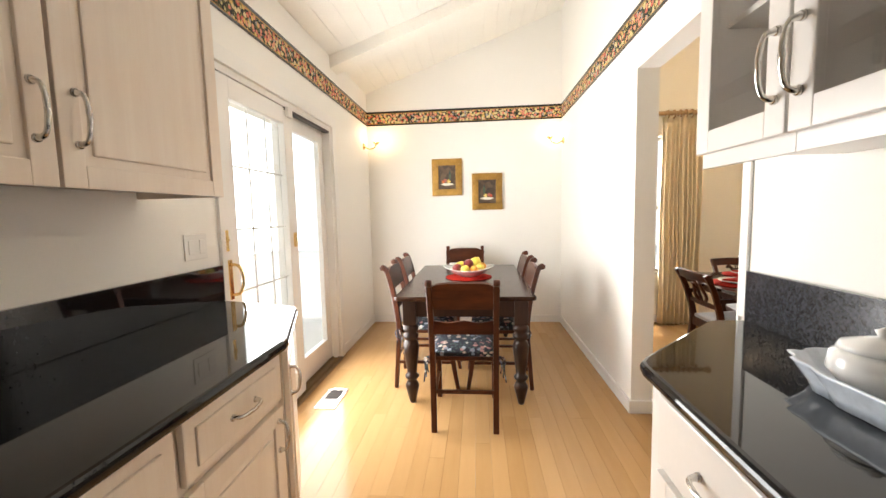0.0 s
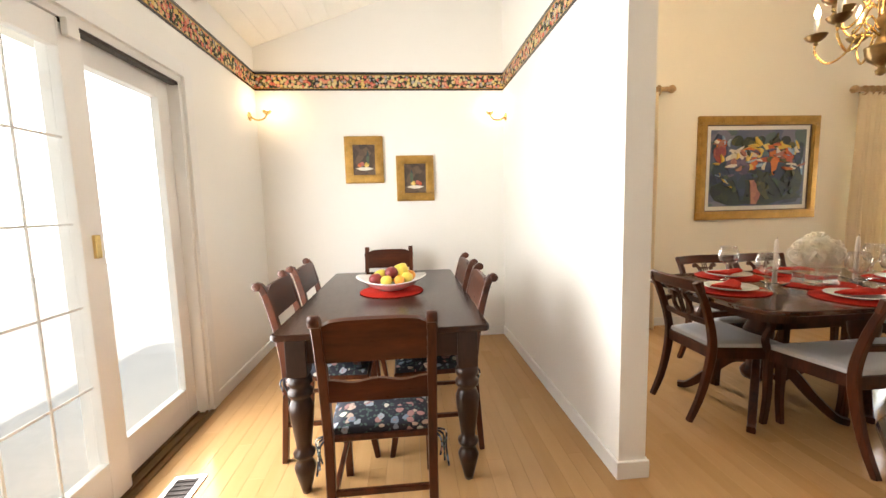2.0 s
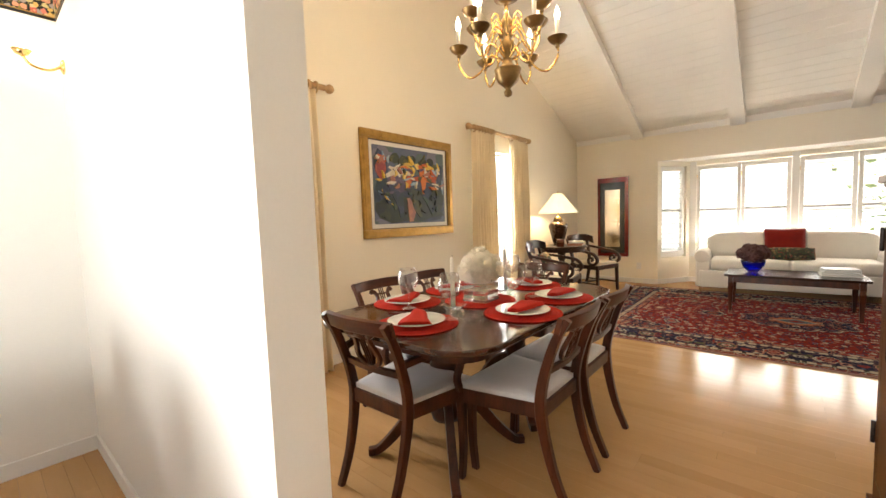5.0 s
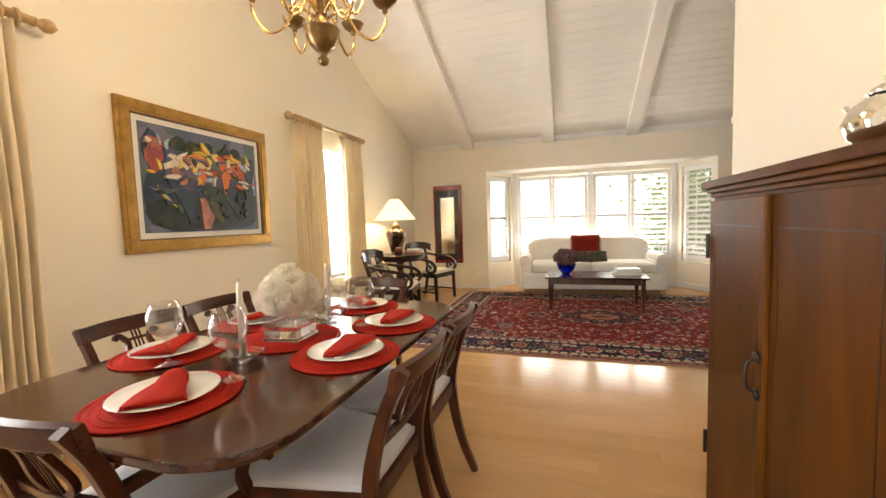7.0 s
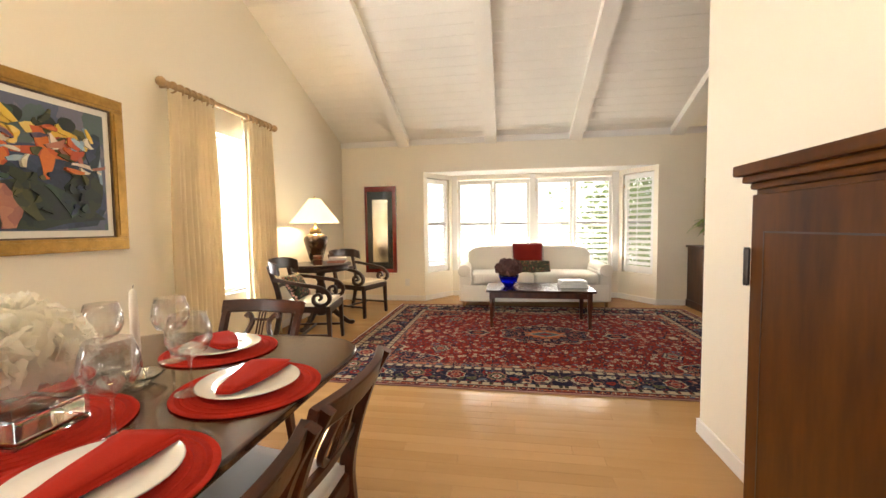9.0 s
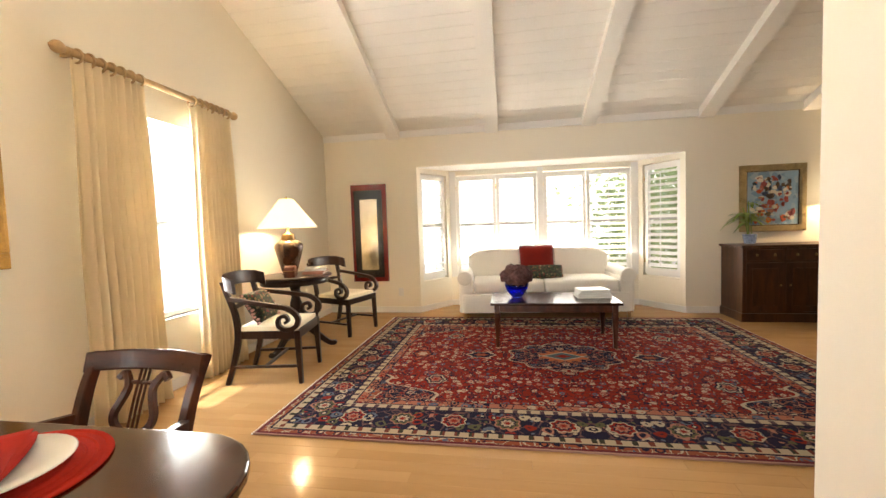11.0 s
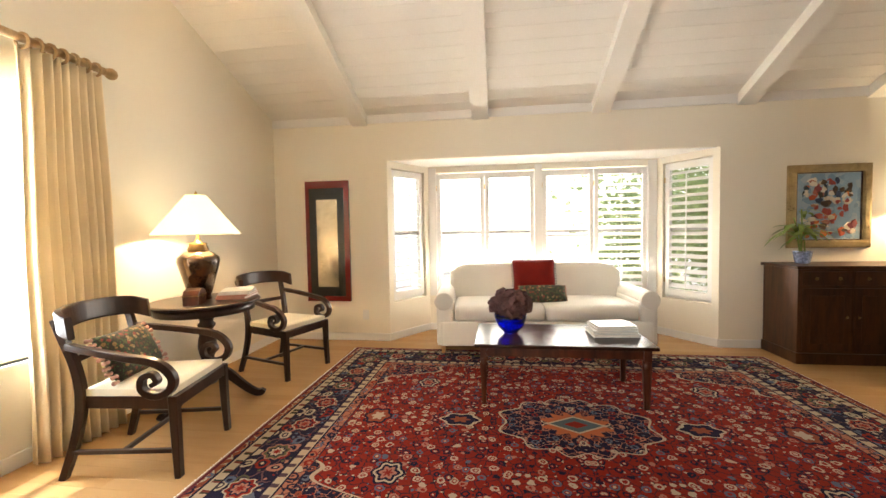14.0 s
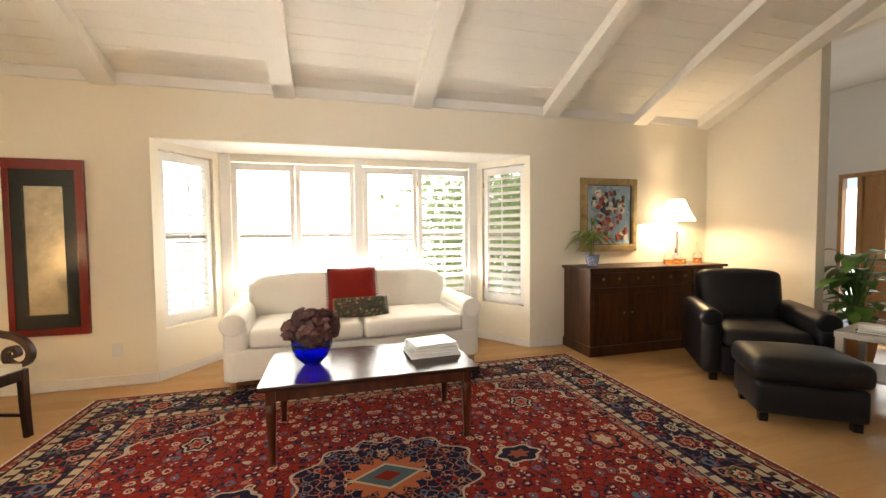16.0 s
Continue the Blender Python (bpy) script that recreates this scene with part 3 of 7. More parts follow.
def shutter(m, x0, x1, z0, z1, tilt, y=0.0):
    """A hinged plantation shutter panel: stiles, rails, a divider and tilted slats."""
    th = thing("plantation_shutter", "white painted louvred plantation shutter over bay window", "shutter", m @ pose((x0 + x1) / 2, y, z0), "shutters of the bay")
    w, h = x1 - x0, z1 - z0
    st = 0.052
    for s in (-1, 1):
        bm = B()
        a = s * (w / 2 - st / 2)
        box(bm, a - st / 2, a + st / 2, -0.014, 0.014, 0, h, 0.003)
        part("stile", bm, TRIM, th)
    for a, b in ((0, 0.08), (h - 0.075, h)):
        bm = B()
        box(bm, -w / 2 + st, w / 2 - st, -0.013, 0.013, a, b, 0.003)
        part("rail", bm, TRIM, th)
    n = int((h - 0.155) / 0.083)
    for i in range(n):
        o = new("slat", SLAT_MESH)
        o.parent = th
        z = 0.08 + (h - 0.155) * (i + 0.5) / n
        o.matrix_basis = pose(-w / 2 + st + 0.001, 0, z, tilt) @ Matrix.Diagonal((w - 2 * st - 0.002, 1, 1, 1))
    bm = B()
    box(bm, -0.005, 0.005, -0.052, -0.044, 0.12, h - 0.12)
    part("tilt_rod", bm, TRIM, th)
    for z in (0.18, h - 0.18):
        bm = B()
        box(bm, -w / 2 - 0.008, -w / 2 + 0.004, -0.02, 0.0, z - 0.03, z + 0.03, 0.002)
        part("hinge", bm, BRASS, th)
    return th


ZLO, ZHI = 0.44, 2.0
for nm, p, q, edges in (("bay_north", BA, BB, True), ("bay_middle", BB, BC, False), ("bay_south", BC, BD, True)):
    m, ln = bay_side(nm, p, q, ZLO, ZHI)
    # the side's local y points outwards
    if edges:
        shutter(m, 0.08, ln - 0.08, ZLO + 0.03, ZHI - 0.01, 10 if nm == "bay_north" else 26, 0.045)
    else:
        pw = (ln - 0.20 - 0.09) / 4
        for i in range(4):
            a = 0.10 + pw * i + (0.09 if i > 1 else 0.0)
            shutter(m, a + 0.003, a + pw - 0.003, ZLO + 0.03, ZHI - 0.01, (15, 17, 24, 24)[i], 0.030)
        for a, b in ((0.004, 0.10), (ln / 2 - 0.045, ln / 2 + 0.045), (ln - 0.10, ln - 0.004)):
            bm = B()
            box(bm, a, b, -0.012, 0.03, ZLO, ZHI + 0.06, 0.003, m)
            setting("trim_bay_post", bm, TRIM)
bm = B()
prism(bm, [(8.0, 3.11), (8.66, 2.84), (8.66, -0.08), (8.0, -0.37)], 2.076, 2.19, "z")
setting("ceiling_bay", bm, TRIM)


def sash_window(name, x0, x1, z0, z1):
    """A single-hung window in the north wall with sill, casing and two sashes."""
    win = tagged(new(name), kind="structure")
    win.matrix_world = pose((x0 + x1) / 2, YN, z0)
    w, h = (x1 - x0) / 2, z1 - z0
    for a, b, c, d in ((-w, w, 0, 0.04), (-w, w, h - 0.04, h), (-w, -w + 0.04, 0.04, h - 0.04), (w - 0.04, w, 0.04, h - 0.04), (-w + 0.04, w - 0.04, h * 0.47, h * 0.47 + 0.04)):
        bm = B()
        box(bm, a, b, 0.07, 0.12, c, d, 0.003)
        # the middle bar is coloured grey for shade, the others stay white
        part("sash_bar", bm, SASHGREY if c > 0.1 and d < h - 0.1 else TRIM, win)
    for c, d in ((0.04, h * 0.47), (h * 0.47 + 0.04, h - 0.04)):
        bm = B()
        box(bm, -w + 0.04, w - 0.04, 0.093, 0.097, c, d)
        part("pane", bm, PANE, win).visible_shadow = False
    bm = B()
    box(bm, -w, w, -0.015, 0.07, -0.02, 0.0, 0.003)
    part("window_sill", bm, TRIM, win)


sash_window("window_dining", *WIN_DIN)
sash_window("window_living", *WIN_LIV)

# wallpaper border round the breakfast area, just proud of the walls
BZ0, BZ1 = 2.352, 2.512
for nm, b in (("border_north", (XW, 0.85, YN - 0.003, YN)), ("border_west", (XW, XW + 0.003, -2.70, YN - 0.003)), ("border_east", (0.847, 0.85, -2.70, YN - 0.003))):
    bm = B()
    box(bm, *b, BZ0, BZ1)
    bd = tagged(setting("trim_" + nm, bm, BORDER), "black floral fruit wallpaper border")
    fx, fy = (0.0035, 0.0) if nm == "border_west" else (-0.0035, 0.0) if nm == "border_east" else (0.0, -0.0035)
    bb = (b[0] + min(fx, 0), b[1] + max(fx, 0), b[2] + min(fy, 0), b[3])
    for z_a, z_b, mt in ((BZ0, BZ0 + 0.014, BLACKPAINT), (BZ0 + 0.014, BZ0 + 0.019, GILT), (BZ1 - 0.022, BZ1, BLACKPAINT), (BZ1 - 0.028, BZ1 - 0.022, GILT)):
        part("edge_band", box(B(), *bb, z_a, z_b), mt, bd)

# patio slider in the west wall
casing = tagged(new("door_slider"), kind="structure")
casing.matrix_world = pose(XW, 0, 0)
y0, y1, _, zt = SLIDER
for a, b, c, d in ((y0 - 0.035, y0, 0, zt + 0.085), (y1, y1 + 0.085, 0, zt + 0.085), (y0, y1, zt, zt + 0.085)):
    bm = B()
    box(bm, 0, 0.018, a, b, c, d, 0.004)
    part("casing", bm, TRIM, casing)
for a, b, c, d in ((y0, y0 + 0.03, 0, zt), (y1 - 0.03, y1, 0, zt), (y0 + 0.03, y1 - 0.03, zt - 0.035, zt)):
    bm = B()
    box(bm, -0.15, -0.005, a, b, c, d)
    part("jamb", bm, TRIM, casing)
bm = B()
box(bm, -0.15, 0.03, y0, y1, -0.010, 0.006)
for k in (-0.12, -0.065, -0.01):
    box(bm, k - 0.006, k + 0.006, y0 + 0.03, y1 - 0.03, 0.006, 0.018)
part("track", bm, BRASS_OLD, casing, "worn bronze door track")
bm = B()
box(bm, -0.05, -0.008, y0 + 0.76, y1 - 0.03, zt - 0.055, zt - 0.037)
part("head_track", bm, IRON, casing)
bm = B()
box(bm, -0.005, 0.022, 2.46, 2.52, 1.985, 2.055, 0.006)
part("sensor", bm, PLASTIC, casing, "small white alarm sensor")


def slider_leaf(ya, yb, x0, x1, grid, label, sa, sb_):
    lf = part("leaf", box(B(), x0, x1, ya, ya + sa, 0.02, zt - 0.04, 0.004), TRIM, casing, label)
    for a, b, c, d in ((yb - sb_, yb, 0.02, zt - 0.04), (ya + sa, yb - sb_, 0.02, 0.21), (ya + sa, yb - sb_, zt - 0.15, zt - 0.04)):
        part("rail", box(B(), x0, x1, a, b, c, d, 0.004), TRIM, lf)
    part("pane", box(B(), (x0 + x1) / 2 - 0.003, (x0 + x1) / 2 + 0.003, ya + sa, yb - sb_, 0.21, zt - 0.15), PANE, lf).visible_shadow = False
    if grid:
        for i in range(1, 3):
            y = ya + sa + (yb - ya - sa - sb_) * i / 3
            part("glazing_bar", box(B(), (x0 + x1) / 2 - 0.010, (x0 + x1) / 2 - 0.004, y - 0.005, y + 0.005, 0.21, zt - 0.15), TRIM, lf)
        for i in range(1, 5):
            z = 0.21 + (zt - 0.36) * i / 5
            part("glazing_bar", box(B(), (x0 + x1) / 2 - 0.011, (x0 + x1) / 2 - 0.005, ya + sa, yb - sb_, z - 0.005, z + 0.005), TRIM, lf)
    return lf


leaf_a = slider_leaf(y0 + 0.005, 2.57, -0.055, -0.012, True, "white sliding door leaf with glazing bars", 0.145, 0.12)
leaf_b = slider_leaf(2.47, y1 - 0.03, -0.115, -0.070, False, "white fixed glazed leaf", 0.11, 0.10)
bm = B()
sweep(bm, [(-0.01, y0 + 0.06, 0.91), (0.035, y0 + 0.065, 0.92), (0.050, y0 + 0.075, 0.99), (0.035, y0 + 0.065, 1.06), (-0.01, y0 + 0.06, 1.07)], 0.008)
box(bm, -0.012, -0.006, y0 + 0.045, y0 + 0.075, 0.885, 1.095, 0.002)
box(bm, -0.012, -0.006, y0 + 0.035, y0 + 0.06, 1.14, 1.25, 0.002)
lathe(bm, [(0.010, 0), (0.012, 0.006), (0.006, 0.012)], 12, pose(-0.008, y0 + 0.047, 1.20, 0, 90))
box(bm, -0.012, 0.0, y0 + 0.035, y0 + 0.06, 0.55, 0.66, 0.003)
part("handle", bm, BRASS, leaf_a, "polished brass pull handle")
part("latch", box(B(), -0.012, 0.004, 2.50, 2.53, 1.10, 1.20, 0.004), BRASS, leaf_a, "brass latch plate")

# entry door with side light, across the hall
door = tagged(new("door_entry"), "panelled oak entrance door with lit glass panes", kind="structure")
door.matrix_world = pose(7.08, -5.60, 0)
for a, b, c, d in ((0, 0.05, 0, 2.06), (1.13, 1.18, 0, 2.06), (0.05, 1.13, 2.0, 2.06), (0.90, 0.96, 0, 2.0)):
    part("frame", box(B(), a, b, -0.09, 0.01, c, d, 0.003), OAKDOOR, door)
leaf = part("door_leaf", box(B(), 0.05, 0.90, -0.06, -0.02, 0.01, 2.0), OAKDOOR, door)
for a, b, c, d in ((0.14, 0.42, 0.18, 0.70), (0.52, 0.80, 0.18, 0.70), (0.62, 0.80, 1.5, 1.85), (0.14, 0.32, 1.5, 1.85)):
    part("panel", box(B(), a, b, -0.022, -0.008, c, d, 0.008), OAKDOOR, leaf)
# the door glass emits its own glow instead of passing daylight
DAYPANE = glow("glowing_door_glass", (1.0, 0.97, 0.90), 1.6)
part("pane", box(B(), 0.30, 0.64, -0.021, -0.012, 0.85, 1.42), DAYPANE, leaf, "frosted pane that glows in place of daylight")
part("pane", box(B(), 0.98, 1.11, -0.05, -0.04, 0.25, 1.85), DAYPANE, door, "side light pane that glows in place of daylight")

# added glowing sheets beyond the windows, in place of the bright outdoors
HAZE_GARDEN = glow("backdrop_glow_east", (0.97, 1.0, 0.95), 0.9)
HAZE = glow("backdrop_glow_west", (0.98, 1.0, 0.96), 2.4)
HAZE_NORTH = glow("backdrop_glow_north", (0.93, 0.97, 1.0), 0.74)
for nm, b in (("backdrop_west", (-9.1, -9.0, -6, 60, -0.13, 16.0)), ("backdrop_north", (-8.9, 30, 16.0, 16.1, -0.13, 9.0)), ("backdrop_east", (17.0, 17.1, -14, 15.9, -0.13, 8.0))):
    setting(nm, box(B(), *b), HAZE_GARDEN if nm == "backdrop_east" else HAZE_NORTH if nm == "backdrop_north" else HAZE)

# hedge and shrubs beyond the bay
rng = random.Random(5)


def leaf_mass(name, boxes, count, size, material, label):
    vs, fs = [], []
    for _ in range(count):
        b = boxes[rng.randrange(len(boxes))]
        c = Vector([rng.gauss((b[i] + b[i + 3]) / 2, (b[i + 3] - b[i]) / 4) for i in range(3)])
        a = Euler((rng.uniform(0, 6), rng.uniform(0, 6), rng.uniform(0, 6))).to_matrix()
        s = size * rng.uniform(0.6, 1.5)
        k = len(vs)
        vs += [c + a @ Vector(p) * s for p in ((0, -1, 0), (0.45, 0, 0.15), (0, 1, 0), (-0.45, 0, 0.15))]
        fs.append((k, k + 1, k + 2, k + 3))
    me = bpy.data.meshes.new(name)
    me.from_pydata([tuple(v) for v in vs], [], fs)
    me.materials.append(material)
    return tagged(new(name, me), label, "hedge", kind="stuff")


leaf_mass("hedge", [(10.2, -3.4, 0.0, 11.2, -0.4, 2.6), (10.4, -1.2, 0.0, 11.2, 0.2, 1.8)], 11000, 0.034, HEDGE, "sunlit garden hedge beyond the bay window")

leaf_mass("hedge", [(11.6, -4.6, 0.0, 12.4, -0.3, 2.8)], 4000, 0.10, HEDGE, "deeper garden shrubs behind the hedge")

# ---- dining room ----


def cushion(bm, w0, w1, d0, d1, z0, z1, n=8, dome=0.018):
    """A padded seat, w0 wide at the back (d0) and w1 at the front (d1), softly domed."""
    rows = []
    for i in range(n + 1):
        v = i / n
        y, w = d0 + (d1 - d0) * v, w0 + (w1 - w0) * v
        rows.append([bm.verts.new(((j / n - 0.5) * w, y, z1 + dome * max(0, (1 - (2 * v - 1) ** 4) * (1 - (2 * j / n - 1) ** 4)))) for j in range(n + 1)])
    for a, b in zip(rows, rows[1:]):
        for j in range(n):
            bm.faces.new((a[j], a[j + 1], b[j + 1], b[j])).smooth = True
    rim = [rows[0][j] for j in range(n)] + [rows[i][n] for i in range(n)] + [rows[n][j] for j in range(n, 0, -1)] + [rows[i][0] for i in range(n, 0, -1)]
    low = [bm.verts.new((v.co.x * 1.01, v.co.y, z0)) for v in rim]
    k = len(rim)
    for i in range(k):
        bm.faces.new((rim[i], low[i], low[(i + 1) % k], rim[(i + 1) % k]))
    bm.faces.new(low)
    bmesh.ops.recalc_face_normals(bm, faces=bm.faces[:])
    return bm


def lyre_chair(m, arms=False):
    kind = "armchair" if arms else "chair"
    th = thing("dining_" + kind, "mahogany lyre-back dining %s with a pale grey silk seat" % kind, "chair", m, "chairs round the dining table")
    part("seat", cushion(B(), 0.36, 0.50, -0.20, 0.185, 0.435, 0.462), SEATGREY, th)
    bm = B()
    box(bm, -0.255, 0.255, 0.165, 0.200, 0.372, 0.44, 0.008)
    box(bm, -0.180, 0.180, -0.215, -0.185, 0.375, 0.44, 0.006)
    for s in (-1, 1):
        prism(bm, [(s * 0.185, -0.20), (s * 0.258, 0.175), (s * 0.230, 0.175), (s * 0.158, -0.20)][::s], 0.376, 0.442, "z")
    part("seat_frame", bm, MAHOGANY, th)
    for s in (-1, 1):
        bm = B()
        sweep(bm, [(s * 0.240, 0.180, 0.43), (s * 0.243, 0.178, 0.30), (s * 0.247, 0.172, 0.15), (s * 0.256, 0.178, 0.0)], [0.024, 0.020, 0.016, 0.013], w=0.034, side=(1, 0, 0))
        part("leg", bm, MAHOGANY, th)
        bm = B()
        sweep(bm, [(s * 0.172, -0.315, 0.0), (s * 0.176, -0.25, 0.16), (s * 0.184, -0.205, 0.38), (s * 0.192, -0.215, 0.53), (s * 0.20, -0.275, 0.72), (s * 0.205, -0.335, 0.828)], [0.014, 0.019, 0.024, 0.021, 0.018, 0.014], w=0.030, side=(1, 0, 0))
        part("leg", bm, MAHOGANY, th, "sabre back leg and stile")
        if arms:
            bm = B()
            sweep(bm, [(s * 0.205, -0.235, 0.64), (s * 0.240, -0.10, 0.655), (s * 0.258, 0.03, 0.640), (s * 0.258, 0.085, 0.58), (s * 0.250, 0.060, 0.50), (s * 0.246, 0.085, 0.43)], [0.015, 0.014, 0.015, 0.016, 0.015, 0.016], w=0.028, side=(1, 0, 0))
            part("arm", bm, MAHOGANY, th)
    bm = B()
    sweep(bm, [(-0.222, -0.302, 0.802), (-0.11, -0.330, 0.806), (0, -0.338, 0.806), (0.11, -0.330, 0.806), (0.222, -0.302, 0.802)], 0.012, w=0.066, side=(0, -0.28, 1))
    part("crest_rail", bm, MAHOGANY_X, th)
    bm = B()
    sweep(bm, [(-0.19, -0.222, 0.585), (0, -0.238, 0.585), (0.19, -0.222, 0.585)], 0.010, w=0.032, side=(0, -0.2, 1))
    part("cross_rail", bm, MAHOGANY_X, th)
    bm = B()
    for s in (-1, 1):
        sweep(bm, [(s * 0.026, -0.236, 0.595), (s * 0.064, -0.244, 0.622), (s * 0.074, -0.254, 0.655), (s * 0.055, -0.272, 0.70), (s * 0.048, -0.288, 0.735), (s * 0.074, -0.306, 0.768), (s * 0.092, -0.300, 0.752)], 0.0105, w=0.018, side=(0, 1, 0.2))
    for x in (-0.016, 0, 0.016):
        sweep(bm, [(x, -0.238, 0.595), (x, -0.275, 0.70), (x, -0.312, 0.785)], 0.0042, n=3, seg=6)
    sweep(bm, [(-0.058, -0.296, 0.742), (0.058, -0.296, 0.742)], 0.007, n=0, seg=6)
    part("lyre_splat", bm, MAHOGANY, th)
    return th


def face(x, y, deg):
    """Stand at x, y; local +y turned to deg, measured from the world's +y towards -x."""
    return pose(x, y, 0, 0, 0, deg)


lyre_chair(face(1.82, 2.94, -90), True)
lyre_chair(face(3.221, 3.060, 90), True)
side_chair = lyre_chair(face(2.155, 2.515, 0))
copy_thing(side_chair, face(2.64, 2.52, 0))
copy_thing(side_chair, face(2.265, 3.35, 180))
copy_thing(side_chair, face(2.73, 3.35, 180))

# double-pedestal table
tbl = thing("dining_table", "polished mahogany double-pedestal dining table set for six", "table", pose(2.40, 2.90, 0))


def round_rect(w, h, r, n=8):
    out = []
    for cx, cy, a0 in ((w - r, h - r, 0), (-w + r, h - r, 90), (-w + r, -h + r, 180), (w - r, -h + r, 270)):
        out += [(cx + r * math.cos(radians(a0 + 90 * k / n)), cy + r * math.sin(radians(a0 + 90 * k / n))) for k in range(n + 1)]
    return out


part("tabletop", prism(B(), round_rect(0.84, 0.53, 0.22), 0.720, 0.747, "z", 0.008), DININGTOP, tbl)
part("apron", prism(B(), round_rect(0.74, 0.43, 0.16), 0.655, 0.720, "z"), MAHOGANY, tbl)
for px in (-0.36, 0.36):
    bm = B()
    lathe(bm, [(0.075, 0.18), (0.085, 0.22), (0.06, 0.26), (0.05, 0.34), (0.075, 0.42), (0.08, 0.48), (0.055, 0.54), (0.07, 0.60), (0.12, 0.656)], 20, pose(px, 0, 0))
    col = part("pedestal", bm, MAHOGANY, tbl)
    for a in (45, 135, 225, 315):
        c, s = math.cos(radians(a)), math.sin(radians(a))
        bm = B()
        sweep(bm, [(px + c * 0.05, s * 0.05, 0.30), (px + c * 0.14, s * 0.14, 0.27), (px + c * 0.26, s * 0.26, 0.13), (px + c * 0.36, s * 0.36, 0.035), (px + c * 0.42, s * 0.42, 0.022)], [0.035, 0.032, 0.026, 0.020, 0.018], w=0.042, side=(-s, c, 0))
        lg = part("leg", bm, MAHOGANY, col)
TOP = 0.748


def placemat(x, y, z, label, group="", r=0.197):
    """A flat coil of braid: a disc with raised rings and a bound rim."""
    th = thing("placemat", label, "placemat", pose(x, y, z), group)
    part("disc", lathe(B(), [(r - 0.012, 0), (r - 0.012, 0.004), (0.0, 0.0045)], 48), REDMAT, th)
    for k in range(1, 9):
        rr = (r - 0.014) * k / 8.6
        part("braid", lathe(B(), [(rr - 0.004, 0.004), (rr, 0.006), (rr + 0.004, 0.004)], 40), REDMAT, th)
    part("rim", lathe(B(), [(r - 0.012, 0.0), (r, 0.001), (r + 0.002, 0.003), (r, 0.0058), (r - 0.010, 0.006), (r - 0.013, 0.004)], 48), REDMAT, th)


def place_setting(x, y, turn, gx, gy):
    placemat(x, y, TOP, "round red woven placemat on the dining table", "place settings")
    pl = B()
    lathe(pl, [(0.075, 0.0), (0.085, 0.004), (0.135, 0.016), (0.139, 0.018), (0.135, 0.021), (0.085, 0.010), (0.0, 0.008)], 40)
    single("plate", pl, CHINA, "white china dinner plate on a red placemat", "plate", pose(x, y, TOP + 0.0065, 0, 0, turn), "place settings")
    nk = B()
    n = 10
    for k, (dz, sh) in enumerate(((0.0, 0.0), (0.0035, 0.008), (0.007, -0.006))):
        top, low = [], []
        for i in range(n + 1):
            u = i / n
            xx = -0.120 + 0.245 * u
            hw = (0.020 + 0.056 * (1 - u) ** 0.7) * (1 - 0.08 * k)
            zz = 0.002 * math.sin(u * 6 + k) + dz + 0.004 * u
            top.append([nk.verts.new((xx + sh, s * hw + 0.006 * math.sin(5 * u + k), zz + 0.003 * (1 - abs(s)))) for s in (-1, -0.5, 0, 0.5, 1)])
            low.append([nk.verts.new((xx + sh, s * hw + 0.006 * math.sin(5 * u + k), zz - 0.003)) for s in (-1, 1)])
        for i in range(n):
            for j in range(4):
                nk.faces.new((top[i][j], top[i + 1][j], top[i + 1][j + 1], top[i][j + 1])).smooth = True
            nk.faces.new((top[i][0], low[i][0], low[i + 1][0], top[i + 1][0]))
            nk.faces.new((top[i][4], top[i + 1][4], low[i + 1][1], low[i][1]))
            nk.faces.new((low[i][0], low[i][1], low[i + 1][1], low[i + 1][0]))
        for i in (0, n):
            nk.faces.new([*top[i], low[i][1], low[i][0]])
    bmesh.ops.recalc_face_normals(nk, faces=nk.faces[:])
    single("napkin", nk, RED, "folded red linen napkin across a white plate", "napkin", pose(x, y, TOP + 0.031, 0, 0, turn), "place settings")
    wg = B()
    lathe(wg, [(0.040, 0), (0.041, 0.002), (0.014, 0.006), (0.0048, 0.014), (0.0042, 0.088), (0.012, 0.098), (0.044, 0.118), (0.058, 0.150), (0.056, 0.182), (0.044, 0.222),
               (0.0426, 0.222), (0.0545, 0.182), (0.0563, 0.150), (0.042, 0.1195), (0.0, 0.102)], 32)
    single("wine_glass", wg, GLASS, "clear long-stemmed balloon wine glass", "glass", pose(gx, gy, TOP + (0.0065 if math.hypot(gx - x, gy - y) < 0.19 else 0.001)), "place settings")


place_setting(1.80, 2.86, 40, 1.945, 2.77)
place_setting(2.25, 2.545, 186, 2.40, 2.675)
place_setting(2.70, 2.555, 188, 2.63, 2.685)
place_setting(3.01, 2.89, 235, 2.86, 2.96)
place_setting(2.12, 3.245, 20, 2.00, 3.11)
place_setting(2.59, 3.26, 170, 2.76, 3.12)
placemat(2.39, 2.905, TOP, "round red woven mat beneath the flower vase", "", 0.21)

vase = thing("flower_vase", "square clear glass vase with white peonies", "vase", pose(2.385, 2.895, TOP + 0.0065, 0, 0, 4))
CRYSTAL = glassy("clear_crystal", (0.97, 0.985, 0.98), 0.0, 1.45)
part("glass", box(B(), -0.080, 0.080, -0.080, 0.080, 0.013, 0.110, 0.003), GLASS, vase, "clear square glass")
part("base", box(B(), -0.080, 0.080, -0.080, 0.080, 0, 0.0125, 0.003), CRYSTAL, vase, "thick glass base")
